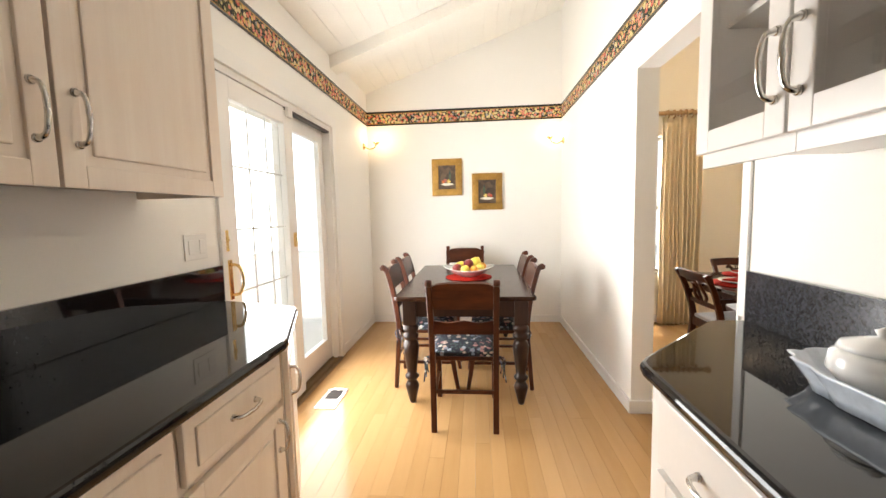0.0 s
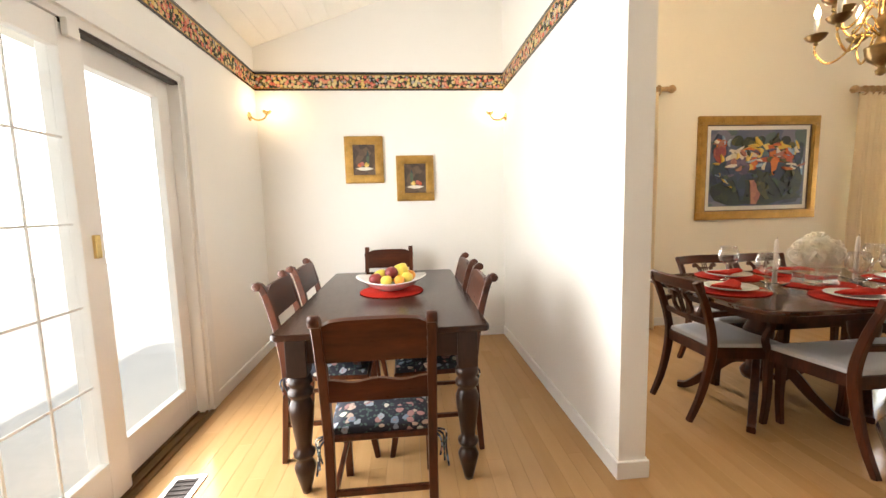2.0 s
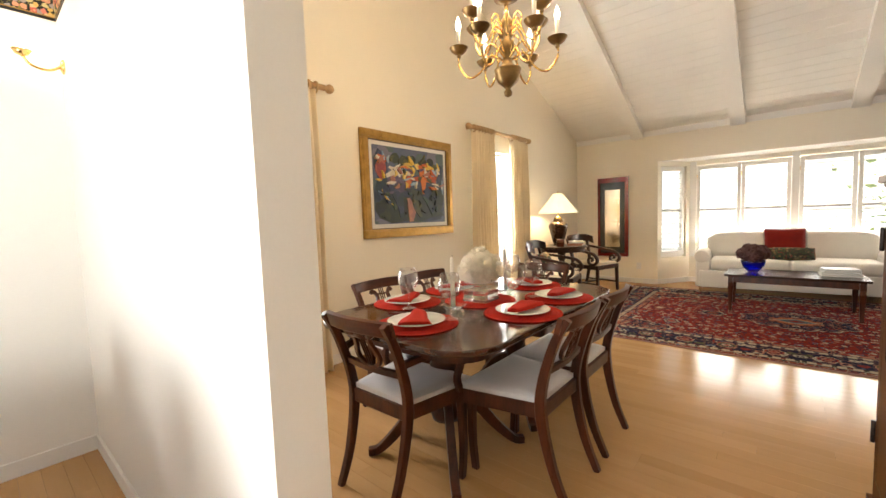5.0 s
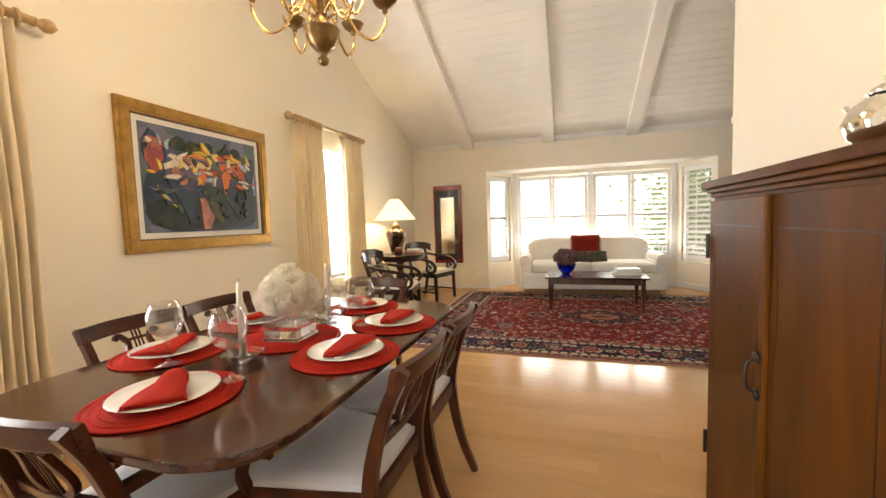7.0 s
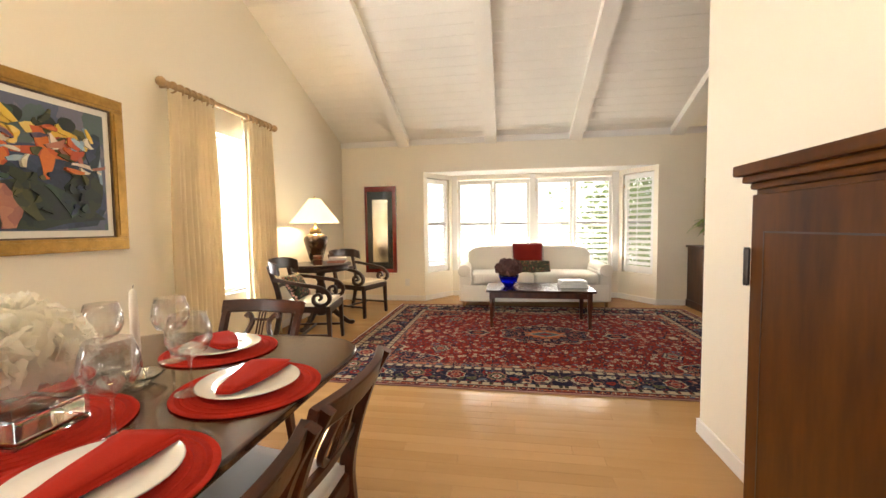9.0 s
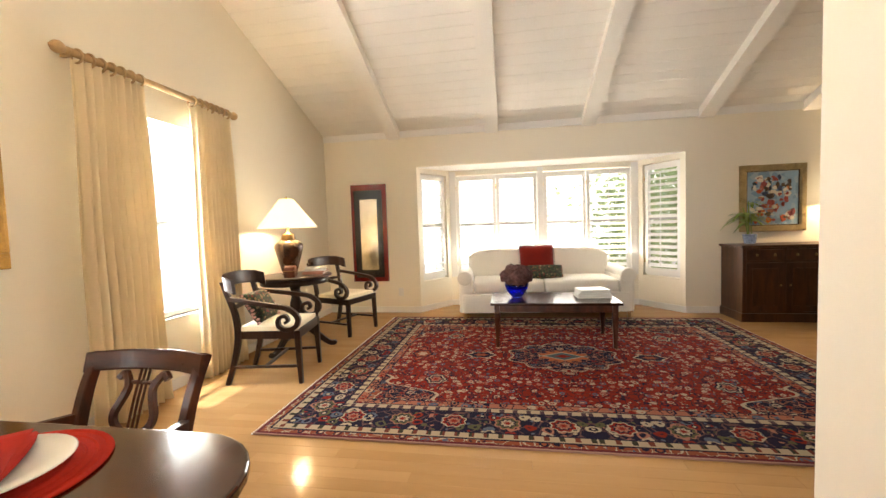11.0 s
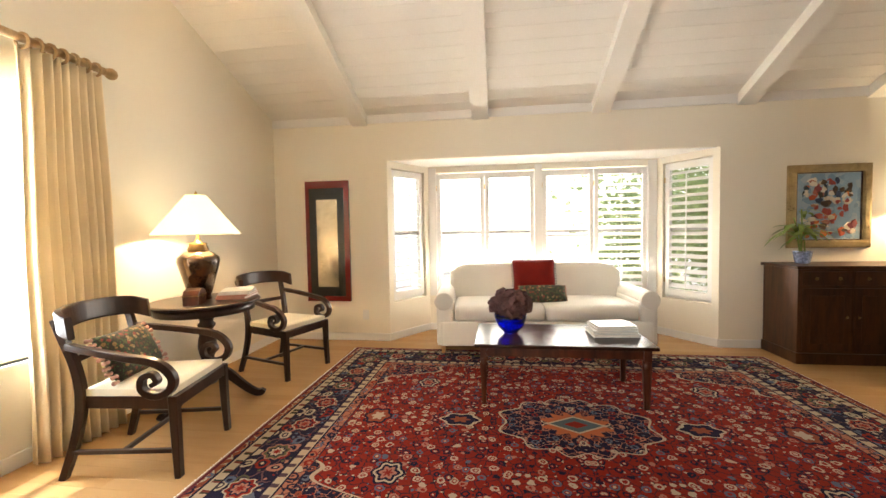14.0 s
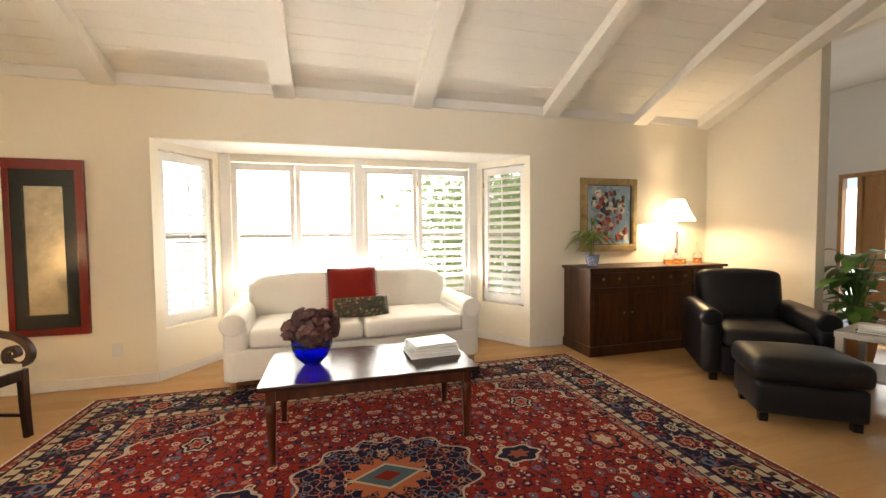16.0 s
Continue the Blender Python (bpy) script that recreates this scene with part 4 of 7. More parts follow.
part("water", box(B(), -0.074, 0.074, -0.074, 0.074, 0.0135, 0.062, 0.004), glassy("water", (0.97, 0.98, 0.97), 0.0, 1.33), vase)


def blossom(count, rx, rz, size, r, cup=0.5):
    """A ball of many small cupped petals with an uneven outline."""
    bm = B()
    heads = []
    for _ in range(count // 38 + 1):
        d = Vector((r.gauss(0, 1), r.gauss(0, 1), abs(r.gauss(0.35, 0.8)))).normalized()
        heads.append(Vector((d.x * rx, d.y * rx, d.z * rz)) * r.uniform(0.5, 0.82))
    for h in heads:
        for _ in range(38):
            d = Vector((r.gauss(0, 1), r.gauss(0, 1), r.gauss(0.15, 1))).normalized()
            c = h + d * size * r.uniform(1.1, 1.9)
            t = d.cross(Vector((r.uniform(-1, 1), r.uniform(-1, 1), r.uniform(-1, 1)))).normalized()
            u = d.cross(t)
            s = size * r.uniform(0.6, 1.15)
            k = [bm.verts.new(c + (t * a + u * b) * s + d * s * e) for a, b, e in ((0, -0.9, -0.1), (0.75, -0.1, 0.25 * cup), (0.5, 0.75, 0.8 * cup), (-0.5, 0.75, 0.8 * cup), (-0.75, -0.1, 0.25 * cup), (0, 0.1, -0.05))]
            for i, j in ((0, 1), (1, 2), (2, 3), (3, 4), (4, 0)):
                bm.faces.new((k[i], k[j], k[5])).smooth = True
    return bm


def peonies(r):
    """Full peony heads round a dome: broad ruffled petals in shells, opening outwards."""
    bm = B()
    heads = [(Vector((0, 0, 0.085)), Vector((0, 0, 1)))]
    for n, el, rad in ((5, 38, 0.085), (7, 2, 0.085)):
        for k in range(n):
            a = 6.283 * (k + r.uniform(-0.15, 0.15)) / n + el
            e = radians(el + r.uniform(-8, 8))
            d = Vector((math.cos(a) * math.cos(e), math.sin(a) * math.cos(e), math.sin(e)))
            heads.append((Vector((d.x * rad, d.y * rad, d.z * 0.075)), d))
    for c, d in heads:
        t = d.cross(Vector((0.3, 0.2, 1))).normalized()
        u = d.cross(t)
        for shell, (cnt, tilt, size) in enumerate(((4, 0.25, 0.026), (6, 0.55, 0.034), (8, 0.95, 0.042), (9, 1.35, 0.046))):
            for k in range(cnt):
                a = 6.283 * k / cnt + shell * 0.7 + r.uniform(-0.3, 0.3)
                out = t * math.cos(a) + u * math.sin(a)
                side = t * -math.sin(a) + u * math.cos(a)
                tl_ = tilt + r.uniform(-0.15, 0.15)
                w = size * r.uniform(0.75, 1.0)
                ln = size * r.uniform(1.0, 1.25)
                rows = []
                for i in range(5):
                    f = i / 4
                    th = tl_ * (0.55 + 0.6 * f)
                    p = c + (out * math.sin(th) + d * math.cos(th)) * ln * f - d * 0.012 * shell * 0.5
                    hw = w * (0.35 + 0.65 * math.sin(1.57 * min(f * 1.15, 1.0))) * (0.82 if i == 4 else 1.0)
                    curl = r.uniform(-0.004, 0.004)
                    rows.append([bm.verts.new(p + side * hw * q - d * (0.006 * q * q - (0.004 * math.sin(7 * q + k + shell) + curl) * f * f)) for q in (-1, -0.5, 0, 0.5, 1)])
                for x, y in zip(rows, rows[1:]):
                    for j in range(4):
                        bm.faces.new((x[j], x[j + 1], y[j + 1], y[j])).smooth = True
    return bm


fl = part("bouquet", peonies(random.Random(3)), PETAL, vase, "white ruffled peony heads")
fl.matrix_basis = pose(0, 0, 0.178) @ Matrix.Scale(1.2, 4)
part("core", sphere(B(), (0, 0, 0.185), 0.10, 1, 1, 0.85), PETAL, vase)
for x, y in ((2.11, 2.885), (2.675, 2.905)):
    cs = thing("candlestick", "white taper candle in a clear hexagonal glass holder", "candle", pose(x, y, TOP), "candles on the dining table")
    bm = lathe(B(), [(0.034, 0), (0.040, 0.003), (0.072, 0.026), (0.074, 0.030), (0.068, 0.031), (0.040, 0.012), (0.022, 0.012), (0.020, 0.024), (0.0135, 0.024), (0.0135, 0.012), (0.0, 0.012)], 6, pose(0, 0, 0, 0, 0, 20))
    for f in bm.faces:
        f.smooth = False
    part("holder", bm, CRYSTAL, cs, "flared hexagonal glass dish")
    bm = lathe(B(), [(0.0125, 0.014), (0.0115, 0.22), (0.009, 0.278), (0.003, 0.288)], 16)
    cd = part("candle", bm, WAX, cs)
    part("wick", sweep(B(), [(0, 0, 0.286), (0.001, 0, 0.292), (0.003, 0, 0.298)], 0.0012, 6, 2), IRON, cd)

# brass chandelier
ch = thing("chandelier", "two-tier aged brass chandelier with lit candle bulbs", "chandelier", pose(2.62, 2.82, 0))
Z0 = 1.985
bm = lathe(B(), [(0.0, -0.03), (0.02, -0.02), (0.026, 0.0), (0.014, 0.018), (0.026, 0.032), (0.060, 0.060), (0.074, 0.095), (0.076, 0.120), (0.080, 0.126), (0.080, 0.134), (0.045, 0.146), (0.03, 0.18), (0.022, 0.22), (0.04, 0.25), (0.045, 0.28), (0.022, 0.31), (0.018, 0.36), (0.034, 0.39), (0.030, 0.42), (0.014, 0.45), (0.012, 0.52), (0.07, 0.535), (0.075, 0.55), (0.03, 0.56), (0.0, 0.60)], 28, pose(0, 0, Z0))
part("body", bm, BRASS_OLD, ch)
for tier, (cnt, rad, z_arm, z_cup, off) in enumerate(((6, 0.29, 0.19, 0.255, 0.5), (6, 0.225, 0.345, 0.41, 30.5))):
    for k in range(cnt):
        a = radians(off + 360 * k / cnt)
        c, s = math.cos(a), math.sin(a)
        def q(r_, z_):
            return (c * r_, s * r_, Z0 + z_)
        bm = B()
        sweep(bm, [q(0.03, z_arm), q(rad * 0.35, z_arm + 0.03), q(rad * 0.55, z_arm - 0.055), q(rad * 0.80, z_arm - 0.085), q(rad, z_arm - 0.01), q(rad, z_cup)], 0.0065, 8, 5)
        sweep(bm, [q(0.03, z_arm + 0.03), q(rad * 0.30, z_arm + 0.10), q(rad * 0.45, z_arm + 0.06), q(rad * 0.36, z_arm + 0.02), q(rad * 0.30, z_arm + 0.05)], 0.005, 6, 4)
        arm = part("arm", bm, BRASS, ch)
        bm = lathe(B(), [(0.008, -0.030), (0.014, -0.020), (0.008, -0.010), (0.026, -0.004), (0.046, 0.012), (0.056, 0.030), (0.058, 0.032), (0.052, 0.031), (0.040, 0.016), (0.016, 0.010), (0.015, 0.040), (0.0, 0.042)], 18, pose(c * rad, s * rad, Z0 + z_cup))
        part("drip_pan", bm, BRASS_OLD, arm)
        bm = lathe(B(), [(0.0115, 0.036), (0.0115, 0.13), (0.006, 0.132)], 12, pose(c * rad, s * rad, Z0 + z_cup))
        part("candle_sleeve", bm, WAX, arm)
        bm = lathe(B(), [(0.007, 0.130), (0.016, 0.152), (0.0155, 0.170), (0.006, 0.202), (0.0, 0.216)], 10, pose(c * rad, s * rad, Z0 + z_cup))
        part("bulb", bm, BULB, arm)
bm = B()
z = Z0 + 0.58
while z < roof(2.62) - 0.06:
    lathe(bm, [(0.010, 0), (0.014, 0.012), (0.014, 0.022), (0.010, 0.034)], 8, pose(0, 0, z))
    z += 0.03
part("chain", bm, BRASS, ch)
part("canopy", lathe(B(), [(0.06, 0.0), (0.055, -0.03), (0.02, -0.05), (0.0, -0.05)], 20, pose(0, 0, roof(2.62) - 0.002)), BRASS_OLD, ch)


def picture(name, label, m, w, h, frame_w, frame_mat, art, mount=0.0, depth=0.035, bevel_in=0.006):
    """A framed picture hung flat on a wall: local x across, z up, -y out of the wall; origin at its lower edge."""
    th = thing(name, label, "picture", m)
    for a, b, c, d in ((-w / 2, w / 2, 0, frame_w), (-w / 2, w / 2, h - frame_w, h), (-w / 2, -w / 2 + frame_w, frame_w, h - frame_w), (w / 2 - frame_w, w / 2, frame_w, h - frame_w)):
        bm = box(B(), a, b, -depth, 0, c, d, 0.005)
        ai, bi = a + frame_w * 0.2, b - frame_w * 0.2
        ci, di = c + frame_w * 0.2, d - frame_w * 0.2
        if bi > ai and di > ci:
            box(bm, ai, bi, -depth - 0.008, -depth + 0.002, ci, di, 0.003)
        part("frame_bar", bm, frame_mat, th)
    e = 0.010
    for a, b, c, d in ((-w / 2 + frame_w - 0.001, w / 2 - frame_w + 0.001, frame_w - 0.001, frame_w + e), (-w / 2 + frame_w - 0.001, w / 2 - frame_w + 0.001, h - frame_w - e, h - frame_w + 0.001), (-w / 2 + frame_w - 0.001, -w / 2 + frame_w + e, frame_w + e, h - frame_w - e), (w / 2 - frame_w - e, w / 2 - frame_w + 0.001, frame_w + e, h - frame_w - e)):
        part("liner", box(B(), a, b, -0.026, -0.002, c, d, 0.002), P_BROWN, th, "dark inner liner")
    if mount:
        part("mount", box(B(), -w / 2 + frame_w, w / 2 - frame_w, -0.016, -0.010, frame_w, h - frame_w), PAPER, th, "cream mount")
    x0, x1, z0, z1 = -w / 2 + frame_w + mount, w / 2 - frame_w - mount, frame_w + mount, h - frame_w - mount
    cv = part("canvas", box(B(), x0, x1, -0.020, -0.017, z0, z1), art[0], th)
    for k, (col, shape) in enumerate(art[1]):
        pts = [(x0 + (x1 - x0) * u, z0 + (z1 - z0) * v) for u, v in shape]
        part("paint_patch", prism(B(), pts, -0.0202 - 0.0002 * (k + 1), -0.0195, "y"), col, cv)
    return th


def daub(name, cols, scale, seed=0.0):
    """Loose brush patches in several colours."""
    m, nt, b = shader(name)
    v = coords(nt, (1, 1, 1))
    warp = node(nt, "ShaderNodeTexNoise", Scale=scale * 0.8, Detail=3.0)
    nt.links.new(v, warp.inputs["Vector"])
    vm = nt.nodes.new("ShaderNodeVectorMath")
    vm.operation = "MULTIPLY_ADD"
    nt.links.new(warp.outputs["Color"], vm.inputs[0])
    vm.inputs[1].default_value = (0.9 / scale,) * 3
    nt.links.new(v, vm.inputs[2])
    vo = node(nt, "ShaderNodeTexVoronoi", Scale=scale)
    nt.links.new(vm.outputs[0], vo.inputs["Vector"])
    sep = nt.nodes.new("ShaderNodeSeparateColor")
    nt.links.new(vo.outputs["Color"], sep.inputs[0])
    col = ramp(nt, sep.outputs[0], [(i / len(cols), c) for i, c in enumerate(cols)], True)
    col = mix(nt, 0.35, col, ramp(nt, noisy(nt, v, scale * 6), ((0.3, cols[0]), (0.7, cols[-1]))))
    nt.links.new(col, b.inputs["Base Color"])
    b.inputs["Roughness"].default_value = 0.45
    bump(nt, b, noisy(nt, v, scale * 14), 0.3, 0.001)
    return m


P_BLUE = daub("paint_blue", [(0.012, 0.022, 0.05), (0.03, 0.05, 0.10), (0.015, 0.04, 0.04), (0.05, 0.07, 0.14)], 11)
P_GREEN = daub("paint_green", [(0.02, 0.05, 0.045), (0.04, 0.09, 0.06), (0.02, 0.03, 0.05), (0.08, 0.11, 0.06)], 11)
P_ORANGE = daub("paint_orange", [(0.62, 0.13, 0.03), (0.72, 0.22, 0.04), (0.45, 0.07, 0.03)], 12)
P_YELLOW = daub("paint_yellow", [(0.75, 0.50, 0.05), (0.62, 0.38, 0.05), (0.80, 0.62, 0.20)], 16)
P_WHITE = daub("paint_white", [(0.70, 0.62, 0.50), (0.62, 0.55, 0.36), (0.76, 0.72, 0.62)], 18)
P_RED = daub("paint_red", [(0.35, 0.05, 0.04), (0.22, 0.04, 0.06), (0.45, 0.14, 0.10)], 12)
P_GREY = daub("paint_grey_violet", [(0.12, 0.13, 0.22), (0.22, 0.20, 0.27), (0.09, 0.11, 0.20), (0.08, 0.13, 0.12)], 9)
P_BROWN = daub("paint_brown", [(0.05, 0.03, 0.02), (0.10, 0.06, 0.035), (0.03, 0.02, 0.018), (0.14, 0.09, 0.05)], 16)
P_SKY = daub("paint_light_blue", [(0.30, 0.45, 0.58), (0.42, 0.52, 0.58), (0.20, 0.32, 0.46)], 14)


def blob(cx, cy, rx, ry, n=11, seed=1, j=0.25):
    r = random.Random(seed)
    return [(min(max(cx + rx * math.cos(6.283 * k / n) * r.uniform(1 - j, 1 + j), 0.005), 0.995), min(max(cy + ry * math.sin(6.283 * k / n) * r.uniform(1 - j, 1 + j), 0.005), 0.995)) for k in range(n)]


P_TEAL = daub("paint_teal_black", [(0.010, 0.020, 0.022), (0.018, 0.035, 0.030), (0.010, 0.014, 0.030), (0.035, 0.05, 0.025)], 14)
P_OLIVE = daub("paint_olive", [(0.07, 0.08, 0.025), (0.13, 0.12, 0.04), (0.04, 0.05, 0.03)], 15)
P_ROSE = daub("paint_rose", [(0.40, 0.16, 0.11), (0.30, 0.11, 0.10), (0.48, 0.22, 0.14)], 15)
P_VIOLET = daub("paint_violet", [(0.10, 0.07, 0.14), (0.16, 0.12, 0.18), (0.06, 0.05, 0.10)], 13)


def stroke(x0, y0, x1, y1, w0, w1, bend=0.0, n=8):
    """A tapered, bent brush stroke."""
    dx, dy = x1 - x0, y1 - y0
    ln = math.hypot(dx, dy)
    nx, ny = -dy / ln, dx / ln
    a, b = [], []
    for i in range(n + 1):
        t = i / n
        c = bend * math.sin(math.pi * t)
        w = (w0 + (w1 - w0) * t) * (0.35 + 0.65 * math.sin(math.pi * min(max(t, 0.08), 0.92)))
        px, py = x0 + dx * t + nx * c, y0 + dy * t + ny * c
        a.append((px + nx * w, py + ny * w))
        b.append((px - nx * w, py - ny * w))
    return [(min(max(u, 0.004), 0.996), min(max(v, 0.004), 0.996)) for u, v in a + b[::-1]]


# ground: dark below, grey sky above; then seated figures with a bright middle band
big = [(P_BLUE, blob(0.5, 0.30, 0.56, 0.36, 18, 2, 0.12)), (P_TEAL, blob(0.50, 0.18, 0.46, 0.20, 14, 3)), (P_BLUE, blob(0.10, 0.74, 0.09, 0.20, 10, 4)), (P_RED, blob(0.10, 0.70, 0.06, 0.14, 9, 5)),
       (P_TEAL, blob(0.28, 0.86, 0.06, 0.07, 12, 16, 0.12)), (P_OLIVE, blob(0.40, 0.78, 0.09, 0.12, 10, 6)), (P_VIOLET, blob(0.30, 0.52, 0.15, 0.13, 10, 20)), (P_TEAL, blob(0.52, 0.86, 0.05, 0.06, 12, 21, 0.12)),
       (P_WHITE, stroke(0.16, 0.62, 0.52, 0.66, 0.050, 0.045, 0.05)), (P_WHITE, stroke(0.20, 0.74, 0.34, 0.62, 0.035, 0.03, 0.02)), (P_YELLOW, stroke(0.34, 0.74, 0.52, 0.72, 0.03, 0.02, 0.03)),
       (P_OLIVE, blob(0.78, 0.72, 0.16, 0.16, 11, 22)), (P_TEAL, blob(0.78, 0.86, 0.05, 0.06, 12, 23, 0.12)), (P_TEAL, blob(0.68, 0.85, 0.045, 0.05, 12, 24, 0.12)),
       (P_YELLOW, blob(0.60, 0.78, 0.055, 0.045, 9, 11)), (P_YELLOW, blob(0.77, 0.76, 0.075, 0.05, 10, 12)), (P_ORANGE, stroke(0.62, 0.80, 0.66, 0.40, 0.055, 0.03, 0.03)), (P_ORANGE, stroke(0.50, 0.60, 0.78, 0.58, 0.04, 0.03, 0.02)),
       (P_RED, stroke(0.72, 0.74, 0.86, 0.54, 0.035, 0.02, 0.03)), (P_ORANGE, blob(0.46, 0.56, 0.04, 0.10, 9, 8)), (P_SKY, stroke(0.88, 0.86, 0.97, 0.40, 0.025, 0.015, 0.02)), (P_WHITE, stroke(0.80, 0.55, 0.97, 0.49, 0.018, 0.012, 0.02)),
       (P_BLUE, blob(0.93, 0.68, 0.05, 0.18, 9, 13)), (P_TEAL, blob(0.86, 0.30, 0.12, 0.18, 11, 25)), (P_BLUE, stroke(0.20, 0.50, 0.34, 0.08, 0.07, 0.04, 0.05)), (P_ROSE, stroke(0.44, 0.34, 0.47, 0.02, 0.045, 0.06, 0.03)),
       (P_OLIVE, stroke(0.56, 0.44, 0.62, 0.08, 0.05, 0.04, -0.05)), (P_TEAL, stroke(0.40, 0.46, 0.56, 0.30, 0.04, 0.03, 0.06)), (P_SKY, stroke(0.05, 0.42, 0.20, 0.28, 0.006, 0.010, 0.02)), (P_YELLOW, stroke(0.10, 0.44, 0.24, 0.24, 0.008, 0.012, -0.02)),
       (P_ROSE, blob(0.24, 0.58, 0.03, 0.05, 9, 26)), (P_GREEN, stroke(0.66, 0.36, 0.80, 0.12, 0.03, 0.05, 0.03)), (P_ORANGE, stroke(0.06, 0.88, 0.16, 0.80, 0.02, 0.015, 0.01)), (P_GREEN, blob(0.47, 0.88, 0.05, 0.03, 9, 27))]
rb = random.Random(8)
for k in range(84):
    u, v = rb.uniform(0.06, 0.94), rb.uniform(0.05, 0.5) if k % 3 == 0 else rb.uniform(0.46, 0.84)
    pool = [P_BLUE, P_TEAL, P_GREEN, P_TEAL, P_OLIVE, P_VIOLET] if v < 0.46 else [P_ORANGE, P_OLIVE, P_WHITE, P_WHITE, P_VIOLET, P_YELLOW, P_ROSE, P_SKY, P_ORANGE, P_YELLOW]
    aa = rb.uniform(0, 3.14)
    ln = rb.uniform(0.03, 0.09) if v < 0.46 else rb.uniform(0.05, 0.13)
    big.append((rb.choice(pool), stroke(u, v, u + ln * math.cos(aa), v + ln * math.sin(aa), rb.uniform(0.010, 0.030), rb.uniform(0.006, 0.024), rb.uniform(-0.02, 0.02), 6)))
picture("framed_painting", "large gilt-framed abstract painting in blue, orange and yellow", pose(3.465, YN - 0.002, 1.075), 1.305, 1.025, 0.085, GILT, (P_GREY, big), 0.050)

# ---- curtains ----


def curtain(x0, x1, z0, z1, y, label, seed, flare=0.0):
    """A pleated hanging: a folded sheet with thickness, gathered at the top."""
    r = random.Random(seed)
    n, rows, folds = 108, 14, 9
    ph = [r.uniform(-0.5, 0.5) for _ in range(folds + 2)]
    bm = B()
    front, back = [], []
    for j in range(rows + 1):
        v = j / rows
        fr, bk = [], []
        for i in range(n + 1):
            u = i / n
            k = int(u * folds)
            a = 6.283 * (u * folds) + ph[k] * math.sin(3.14 * (u * folds - k)) * (0.5 + v)
            amp = 0.028 + 0.016 * v
            x = x0 + (x1 - x0) * u + flare * v * (u - 0.5) + 0.006 * math.sin(9 * v + 5 * u)
            yy = y + amp * math.sin(a) + 0.006 * math.sin(2.3 * a + seed + v)
            z = z1 + (z0 - z1) * v
            fr.append(bm.verts.new((x, yy, z)))
            bk.append(bm.verts.new((x, yy + 0.005, z)))
        front.append(fr)
        back.append(bk)
    for a in range(rows):
        for i in range(n):
            bm.faces.new((front[a][i], front[a][i + 1], front[a + 1][i + 1], front[a + 1][i])).smooth = True
            bm.faces.new((back[a][i], back[a + 1][i], back[a + 1][i + 1], back[a][i + 1])).smooth = True
        for i in (0, n):
            bm.faces.new((front[a][i], front[a + 1][i], back[a + 1][i], back[a][i]))
    for a in (0, rows):
        for i in range(n):
            bm.faces.new((front[a][i], back[a][i], back[a][i + 1], front[a][i + 1]))
    bmesh.ops.recalc_face_normals(bm, faces=bm.faces[:])
    return single("curtain", bm, CURTAIN, label, "curtain", Matrix(), "gold pleated curtains")


def curtain_rod(x0, x1, spans, z=2.335, y=4.405):
    rod = thing("curtain_rod", "gold-stained wooden curtain rod with carved finials and rings", "curtain rod", pose((x0 + x1) / 2, YN, z))
    c = (x0 + x1) / 2
    rot = Matrix.Rotation(radians(90), 4, "Y")
    part("pole", lathe(B(), [(0.023, x0 + 0.1 - c), (0.023, x1 - 0.1 - c)], 14, Matrix.Translation((0, y - YN, 0)) @ rot), GILT_ROD, rod)
    for s, xe in ((-1, x0), (1, x1)):
        prof = [(0.014, 0.0), (0.024, 0.008), (0.024, 0.018), (0.014, 0.026), (0.030, 0.045), (0.038, 0.065), (0.034, 0.085), (0.020, 0.10), (0.006, 0.112), (0.0, 0.118)]
        part("finial", lathe(B(), prof, 18, Matrix.Translation((xe - c - s * 0.118, y - YN, 0)) @ Matrix.Rotation(radians(90 * s), 4, "Y")), GILT_ROD, rod)
        part("bracket", box(B(), xe - c - s * 0.15 - 0.012, xe - c - s * 0.15 + 0.012, y - YN - 0.01, 0, -0.012, 0.012, 0.003), GILT_ROD, rod)
    for a, b in spans:
        for k in range(7):
            x = a + (b - a) * (k + 0.5) / 7 - c
            bm = B()
            ring = [(x + 0.003 * math.sin(k), y - YN + 0.041 * math.cos(6.283 * j / 16), 0.041 * math.sin(6.283 * j / 16) - 0.014) for j in range(17)]
            sweep(bm, ring, 0.0085, 6, 0)
            part("ring", bm, GILT_ROD, rod)


curtain_rod(4.33, 5.92, ((4.45, 4.93), (5.34, 5.80)))
curtain(4.45, 4.915, 0.012, 2.30, 4.40, "full-length gold pleated curtain beside living room window", 1, 0.06)
curtain(5.345, 5.79, 0.012, 2.30, 4.40, "full-length gold pleated curtain beside lamp table", 2, 0.05)
curtain_rod(1.02, 2.51, ((1.06, 1.32), (1.92, 2.36)))
curtain(1.90, 2.32, 0.012, 2.30, 4.40, "full-length gold pleated curtain in the dining corner", 3)
curtain(1.04, 1.30, 0.012, 2.30, 4.40, "narrow gold pleated curtain by the partition wall", 4)

# ---- living room ----


